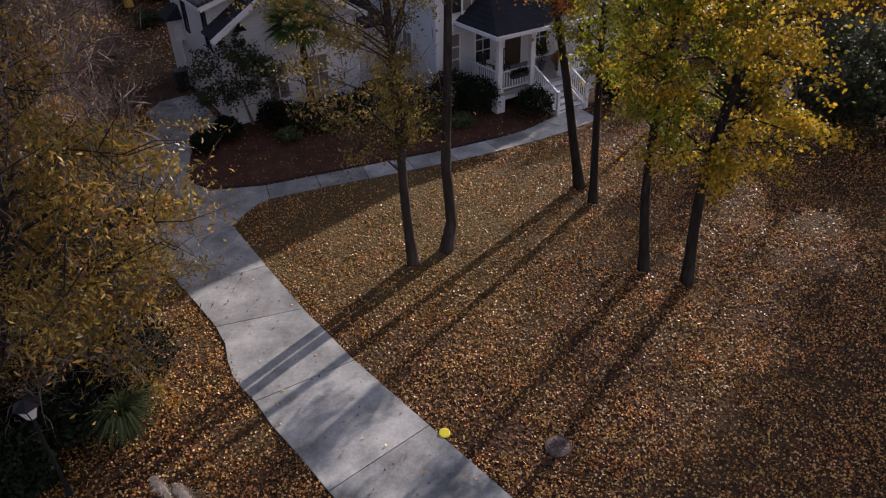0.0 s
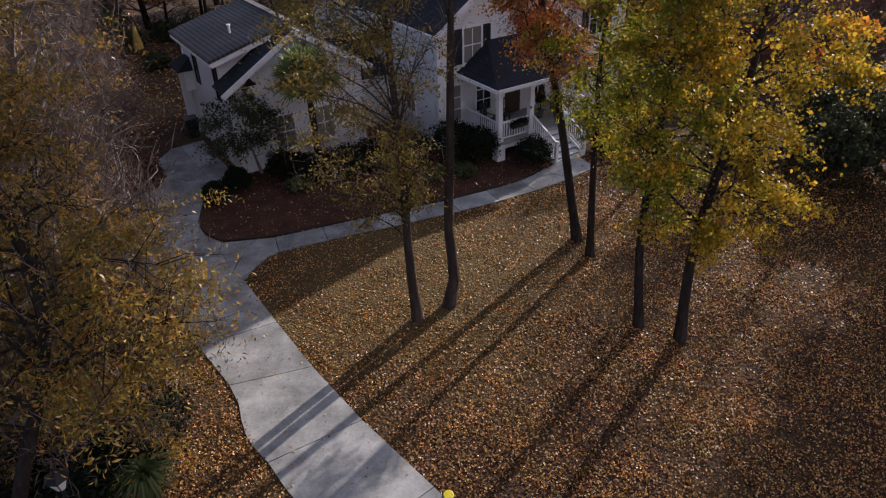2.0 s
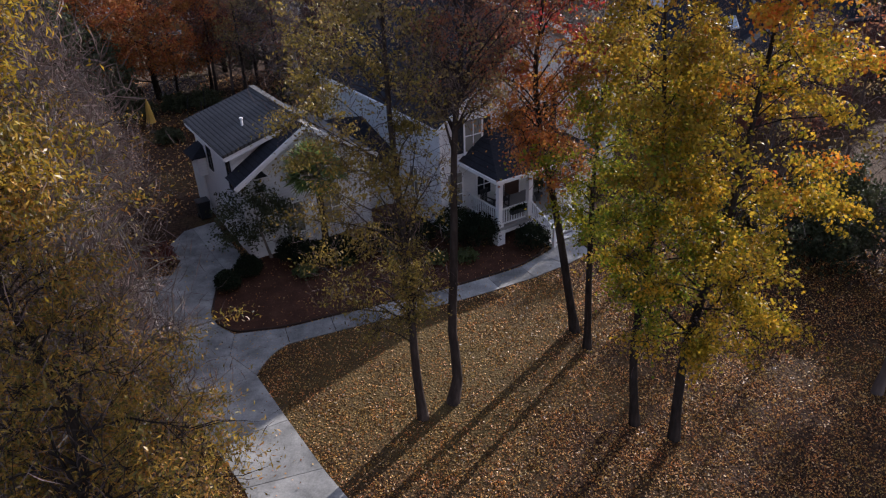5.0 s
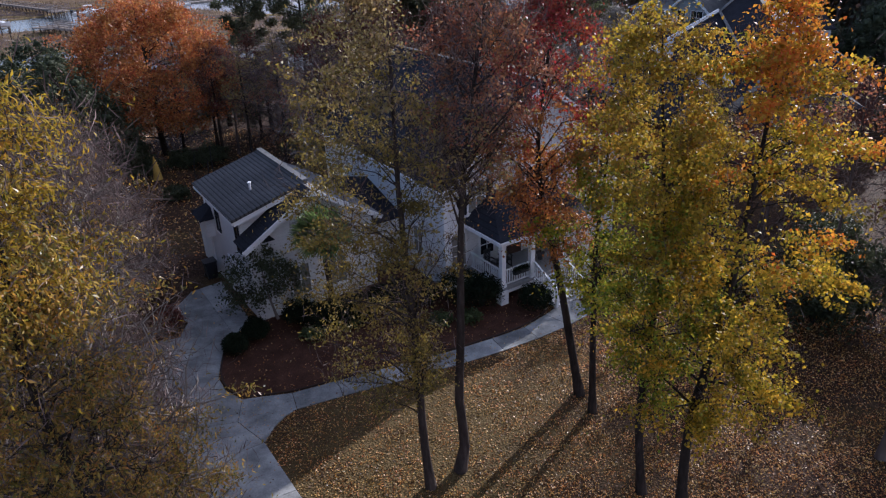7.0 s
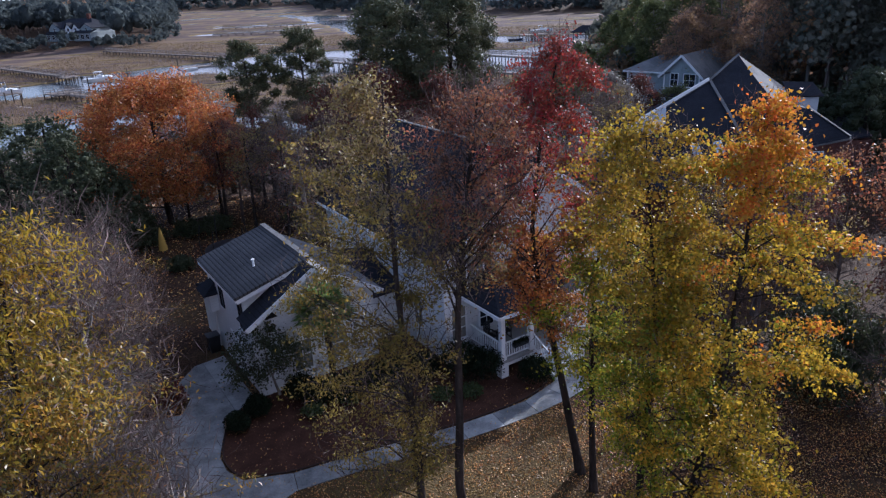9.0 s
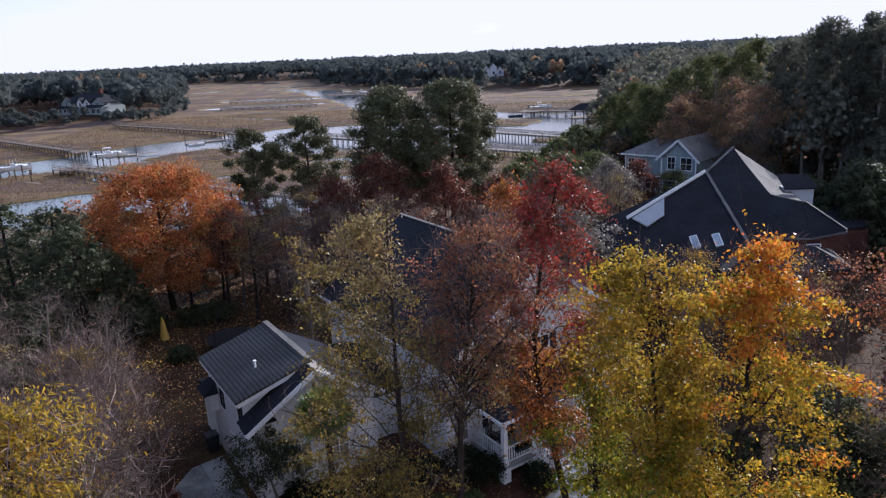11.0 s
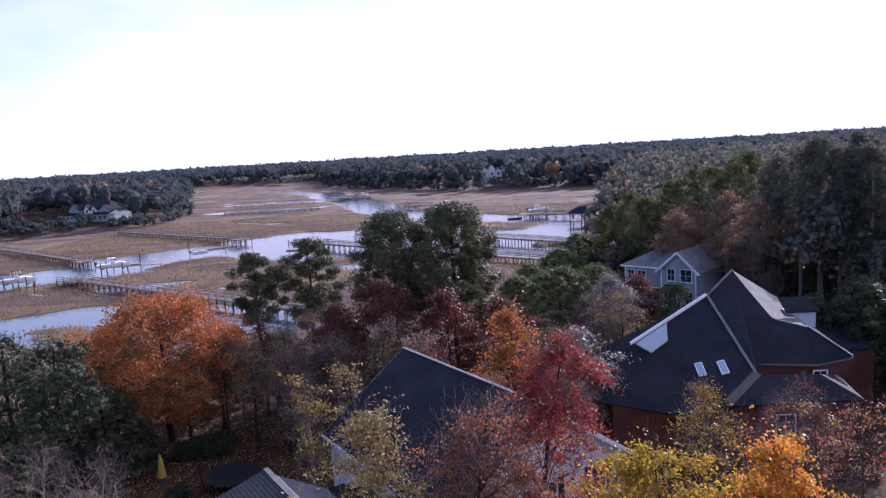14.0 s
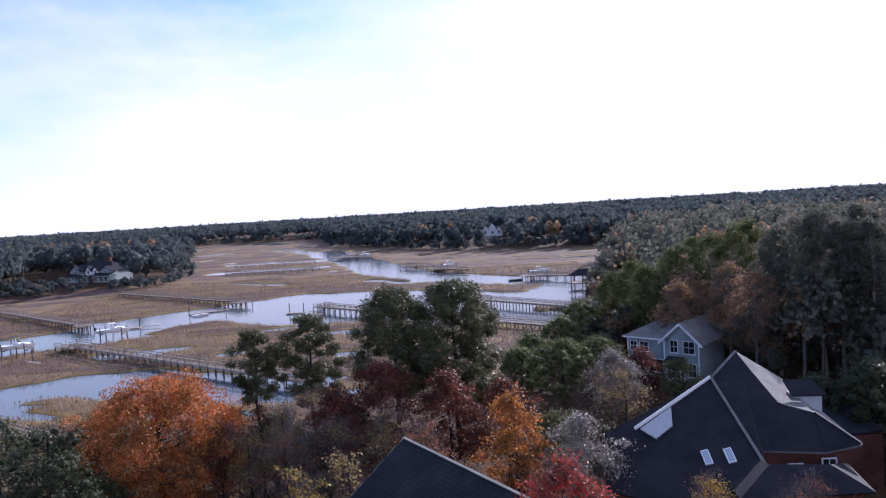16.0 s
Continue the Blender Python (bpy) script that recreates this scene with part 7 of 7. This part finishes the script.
GREY = pose(21.2, 99.6, float(ground_z(24, 96)) + 0.1, 0, 0, -41)
grey_house = thing("grey_house", GREY, "grey-green two-storey house with white windows", "house")
part("wall", boxed(0, 10.2, 0, 8.0, 0, 5.6), M["grey_siding"], grey_house)
bm = bmesh.new()
prism(bm, [(5.6, 0), (10.4, 0), (10.4, 5.6), (8.0, 7.8), (5.6, 5.6)], -0.25, 8.2)
part("wall", bm, M["grey_siding"], grey_house)
for s, ue in ((-1, 4.9), (1, 11.1)):
    ze = 8.0 - 0.92 * abs(ue - 8.0)
    roof("roof", grey_house, [(ue, -0.7, ze), (8.0, -0.7, 8.0), (8.0, 9.5, 8.0), (ue, 9.5, ze)], M["weathered"], 0.14)
    bm = bmesh.new()
    bar(bm, (ue, -0.72, ze - 0.14), (8.0, -0.72, 7.86), 0.05, 0.28)
    part("rake_board", bm, M["trim"], grey_house)
roof("roof", grey_house, [(-0.5, -0.5, 5.6), (6.4, -0.5, 5.6), (7.0, 4.0, 7.3), (2.6, 4.0, 7.3)], M["weathered"], 0.12)
roof("roof", grey_house, [(-0.5, -0.5, 5.6), (2.6, 4.0, 7.3), (-0.5, 8.5, 5.6)], M["weathered"], 0.12)
roof("roof", grey_house, [(-0.5, 8.5, 5.6), (2.6, 4.0, 7.3), (7.0, 4.0, 7.3), (7.0, 8.5, 5.6)], M["weathered"], 0.12)
bm = bmesh.new()
bar(bm, (-0.5, -0.53, 5.5), (5.6, -0.53, 5.5), 0.06, 0.2)
part("fascia", bm, M["trim"], grey_house)
bm = bmesh.new()
bar(bm, (-0.53, -0.5, 5.5), (-0.53, 8.5, 5.5), 0.06, 0.2)
part("fascia", bm, M["trim"], grey_house)
for u, z, w, h in ((0.9, 3.6, 0.9, 1.3), (2.5, 3.6, 1.2, 1.3), (0.9, 1.0, 0.9, 1.5), (4.2, 0.9, 2.0, 1.7)):
    window(grey_house, pose(u, -0.002, z), w, h, 2, 2)
for u, z, w, h in ((7.0, 3.9, 1.0, 1.6), (9.1, 3.9, 1.5, 1.6), (9.5, 0.8, 1.0, 1.7)):
    window(grey_house, pose(u, -0.252, z), w, h, 2, 2)
for v in (2.0, 4.6):
    window(grey_house, pose(-0.002, v, 3.6, 0, 0, -90), 1.0, 1.3, 2, 2)
part("bay", boxed(6.2, 8.4, -1.2, -0.25, 0, 2.7), M["trim"], grey_house, "white glazed bay")
window(grey_house, pose(7.3, -1.2, 0.7), 1.7, 1.7, 3, 2)
roof("bay_roof", grey_house, [(5.9, -1.6, 2.75), (8.7, -1.6, 2.75), (8.4, -0.26, 3.35), (6.2, -0.26, 3.35)], M["shingle_y"], 0.1)

for u, v in ((0, 0), (5.58, -0.27), (10.42, -0.27), (0, 8.0)):
    part("corner_board", boxed(u - 0.09, u + 0.09, v - 0.03, v + 0.09, 0, 5.5), M["trim"], grey_house)
mansion = thing("mansion", pose(-181, 318, 0, 0, 0, -20), "big pale house with dark roofs and white gables", "house")
part("wall", boxed(-13, 13, 0, 12, 0, 5.5), M["grey_siding"], mansion)
part("wall", boxed(-13, -4, -3, 0, 0, 3.2), M["grey_siding"], mansion)
part("wall", boxed(5, 15, -3.5, 0, 0, 3.6), M["grey_siding"], mansion)
bm = bmesh.new()
for q in (((-14, -0.8, 5.4), (14, -0.8, 5.4), (7, 6, 9.2), (-7, 6, 9.2)), ((-14, 12.8, 5.4), (14, 12.8, 5.4), (7, 6, 9.2), (-7, 6, 9.2)), ((-14, -0.8, 5.4), (-14, 12.8, 5.4), (-7, 6, 9.2)), ((14, -0.8, 5.4), (14, 12.8, 5.4), (7, 6, 9.2)), ((-13.6, -3.6, 3.1), (-3.6, -3.6, 3.1), (-3.6, 0, 4.6), (-13.6, 0, 4.6)), ((4.6, -4, 3.5), (15.6, -4, 3.5), (15.6, 0, 4.8), (4.6, 0, 4.8))):
    plate(bm, q, 0.15)
part("roof", bm, M["shingle_y"], mansion)
for u, w, top in ((-9.0, 3.4, 8.0), (-0.5, 1.9, 7.7), (4.0, 1.9, 7.5), (10.5, 3.2, 7.4)):
    bm = bmesh.new()
    prism(bm, [(u - w, 3.4), (u + w, 3.4), (u + w, 5.5), (u, top), (u - w, 5.5)], -1.2, 3.0)
    part("gable", bm, M["trim" if w < 2 else "grey_siding"], mansion, "white gable" if w < 2 else "")
    for s_ in (-1, 1):
        roof("gable_roof", mansion, [(u + s_ * (w + 0.4), -1.7, 5.5 - 0.4 * (top - 5.5) / w + 0.1), (u, -1.7, top + 0.1), (u, 5.0, top + 0.1), (u + s_ * (w + 0.4), 5.0, 5.5 - 0.4 * (top - 5.5) / w + 0.1)], M["shingle_x"], 0.14)
    window(mansion, pose(u, -1.2, 3.9), 1.2, 1.5, 2, 2)
for u in (-11.5, -8.5, -5.5):
    window(mansion, pose(u, -3.0, 0.9), 1.4, 1.6, 2, 2)
for u in (7, 10, 13):
    window(mansion, pose(u, -3.5, 0.9), 1.8, 1.9, 2, 2)
for u in (-10, -6, 9):
    window(mansion, pose(u, 0, 3.6 if u < 0 else 3.9), 1.2, 1.2, 2, 2)
part("chimney", boxed(5.2, 6.6, 5.2, 6.6, 8.5, 11.2), M["brick"], mansion)
far_house = thing("far_house", pose(13, 545, 0, 0, 0, 5), "far white house with steep gables among trees", "house")
for u, hh in ((-4.5, 8.5), (1.0, 10.0), (6.0, 7.5)):
    bm = bmesh.new()
    prism(bm, [(u - 2.6, 0), (u + 2.6, 0), (u + 2.6, hh - 3.2), (u, hh), (u - 2.6, hh - 3.2)], -3, 6)
    part("wall", bm, M["trim"], far_house)
    bm = bmesh.new()
    plate(bm, [(u - 3.0, -3.4, hh - 3.5), (u, -3.4, hh + 0.15), (u, 6.4, hh + 0.15), (u - 3.0, 6.4, hh - 3.5)], 0.15)
    plate(bm, [(u + 3.0, -3.4, hh - 3.5), (u, -3.4, hh + 0.15), (u, 6.4, hh + 0.15), (u + 3.0, 6.4, hh - 3.5)], 0.15)
    part("roof", bm, M["weathered"], far_house)
    window(far_house, pose(u, -3.0, 2.0), 1.6, 1.8, 2, 2)


# ---- small things on the lawn and in the garden ----
bm = bmesh.new()
disc(bm, 0, 0, 0, 0.05, 0.31, 0.30, 28)
manhole = thing("access_cover", pose(1.97, 10.72, 0.0), "round rusty iron access cover in the leaves", "access cover")
part("rim", bm, M["cover"], manhole)
bm = bmesh.new()
disc(bm, 0, 0, 0.05, 0.066, 0.25, 0.245, 28)
for i in range(12):
    for r0 in (0.045, 0.105, 0.165):
        box(bm, r0, r0 + 0.045, -0.011 - 0.09 * r0, 0.011 + 0.09 * r0, 0.0, 0.012, pose(0, 0, 0.066, 0, 0, 30 * i + 150 * r0))
part("lid", bm, M["cover_lid"], manhole, "cast iron lid with worn raised studs")
bm = bmesh.new()
disc(bm, 0, 0, 0.066, 0.082, 0.035, 0.03, 16)
part("lifting_eye", bm, M["cover_lid"], manhole)

disc_toy = thing("flying_disc", pose(-0.61, 11.0, 0.052, 8, 0, 0), "bright yellow plastic flying disc at the drive's edge", "toy")
bm = bmesh.new()
prof = [(0.0, 0.0), (0.125, 0.0), (0.135, 0.012), (0.13, 0.03), (0.11, 0.036), (0.0, 0.036)]
rings = [[bm.verts.new((r * math.cos(math.tau * i / 24), r * math.sin(math.tau * i / 24), z)) for i in range(24)] for r, z in prof[1:5]]
for p, q in zip(rings, rings[1:]):
    for i in range(24):
        bm.faces.new((p[i], p[(i + 1) % 24], q[(i + 1) % 24], q[i]))
bm.faces.new(rings[0][::-1])
bm.faces.new(rings[-1])
part("disc_body", bm, M["yellow_plastic"], disc_toy)

lamp = thing("post_lamp", pose(-8.57, 9.17, 0), "black post lamp with frosted panes by the verge", "lamp")
bm = bmesh.new()
disc(bm, 0, 0, 0, 0.25, 0.09, 0.06, 12)
disc(bm, 0, 0, 0.25, 0.29, 0.075, 0.075, 12)
disc(bm, 0, 0, 0.29, 2.3, 0.042, 0.036, 12)
disc(bm, 0, 0, 2.05, 2.09, 0.06, 0.06, 12)
part("post", bm, M["black"], lamp)
bm = bmesh.new()
disc(bm, 0, 0, 2.30, 2.35, 0.06, 0.12, 6)
disc(bm, 0, 0, 2.67, 2.82, 0.27, 0.05, 6)
disc(bm, 0, 0, 2.82, 2.90, 0.03, 0.015, 6)
for i in range(6):
    a = math.tau * i / 6
    bar(bm, (0.11 * math.cos(a), 0.11 * math.sin(a), 2.35), (0.23 * math.cos(a), 0.23 * math.sin(a), 2.67), 0.02, 0.02)
part("lantern_frame", bm, M["black"], lamp)
bm = bmesh.new()
disc(bm, 0, 0, 2.35, 2.668, 0.105, 0.22, 6)
part("lantern_glass", bm, M["lamp_glass"], lamp, "frosted lantern panes")

bin_ = thing("wheelie_bin", pose(-15.05, 33.6, 0, 0, 0, 36), "black wheeled rubbish bin beside the garage wall", "bin")
bm = bmesh.new()
prism(bm, [(-0.26, 0.06), (0.26, 0.06), (0.32, 1.0), (-0.32, 1.0)], -0.30, 0.34)
part("body", bm, M["black"], bin_)
part("lid", boxed(-0.34, 0.34, -0.36, 0.36, 1.0, 1.07), M["black"], bin_)
for s in (-1, 1):
    bm = bmesh.new()
    disc(bm, 0, 0, -0.04, 0.04, 0.12, 0.12, 12)
    bmesh.ops.transform(bm, matrix=pose(s * 0.28, 0.28, 0.12, 0, 90), verts=bm.verts)
    part("wheel", bm, M["black"], bin_)

parasol = thing("parasol", pose(-24.0, 47.9, 0), "closed yellow garden parasol", "parasol")
bm = bmesh.new()
disc(bm, 0, 0, 0.0, 0.08, 0.3, 0.3, 12)
disc(bm, 0, 0, 0.08, 2.6, 0.025, 0.025, 8)
part("pole", bm, M["timber_dark"], parasol)
bm = bmesh.new()
disc(bm, 0, 0, 0.75, 2.0, 0.34, 0.16, 10)
disc(bm, 0, 0, 2.0, 2.55, 0.16, 0.03, 10)
part("canopy", bm, M["canvas"], parasol)

tramp = thing("trampoline", pose(-18.6, 47.6, 0), "round trampoline with curved net poles", "trampoline")
bm = bmesh.new()
disc(bm, 0, 0, 0.86, 0.93, 1.95, 1.95, 32)
part("mat", bm, M["black"], tramp)
for i in range(6):
    a = math.tau * i / 6 + 0.3
    c, s_ = math.cos(a), math.sin(a)
    zz = np.linspace(0, 2.9, 9)
    rr = 2.0 + 0.22 * np.sin(zz / 2.9 * math.pi)
    o = new("net_pole", quads("net_pole", *tube(np.stack([c * rr, s_ * rr, zz], 1), 0.035 + 0 * zz, 6), M["black"], True))
    o.parent = tramp

steps = thing("garden_steps", pose(-23.0, 54.0, 0, 0, 0, 20), "short timber garden steps", "steps")
for i in range(5):
    part("step", boxed(-1.2, 1.2, 0.4 * i, 0.4 * i + 0.36, 0.0, 0.12 + 0.15 * i), M["timber_dark"], steps)

# fallen leaves: curled, tilted every way, thinner over the turf by the walk
rng = np.random.default_rng(77)
N1 = 450000
x, y = rng.uniform(-16, 20, N1), 5 + 26 * rng.random(N1) ** 1.25
thin = 0.25 + 0.75 * np.clip(np.hypot(x + 2.5, y - 22) / 8, 0, 1)
thin *= np.clip(0.8 + 0.4 * wobble(x, y, 0.9) + 0.3 * wobble(y, x, 0.35), 0.25, 1.0)
paved = inside(x, y, DRIVE_R + DRIVE_L[::-1]) > 0
paved |= inside(x, y, PAD) > 0
walked = inside(x, y, WALK_R + WALK_L[::-1]) > 0
bedded = inside(x, y, BED) > 0
keep = rng.random(N1) < np.where(paved, 0.012, np.where(walked, 0.02, np.where(bedded, 0.045, thin)))
z = np.where(paved | walked, 0.055, np.where(bedded, 0.085, 0.012))[keep]
x, y = x[keep], y[keep]
P = np.stack([x, y, z], 1)
a = unit(rng.normal(size=(len(P), 3)) * [1, 1, 0.5] + [0, 0, 0.1])
b = unit(np.cross(a, unit(rng.normal(size=(len(P), 3)) * 0.75 + [0, 0, 1.0])))
s = rng.uniform(0.03, 0.085, (len(P), 1))
curl = rng.uniform(-0.1, 0.3, (len(P), 1)) * s * [0, 0, 1]
V = np.stack([P, P + a * s * 0.5 + b * s * 0.4 + curl, P + a * s, P + a * s * 0.5 - b * s * 0.4 + curl], 1)
V[..., 2] += np.maximum(P[:, 2] - V[..., 2].min(1), 0)[:, None]
litter = new("fallen_leaves", quads("fallen_leaves", V.reshape(-1, 3), np.arange(4 * len(P)).reshape(-1, 4), M["lf_fallen"]))
tagged(litter, "fallen brown and gold leaves over the lawn", "fallen leaves", kind="stuff")
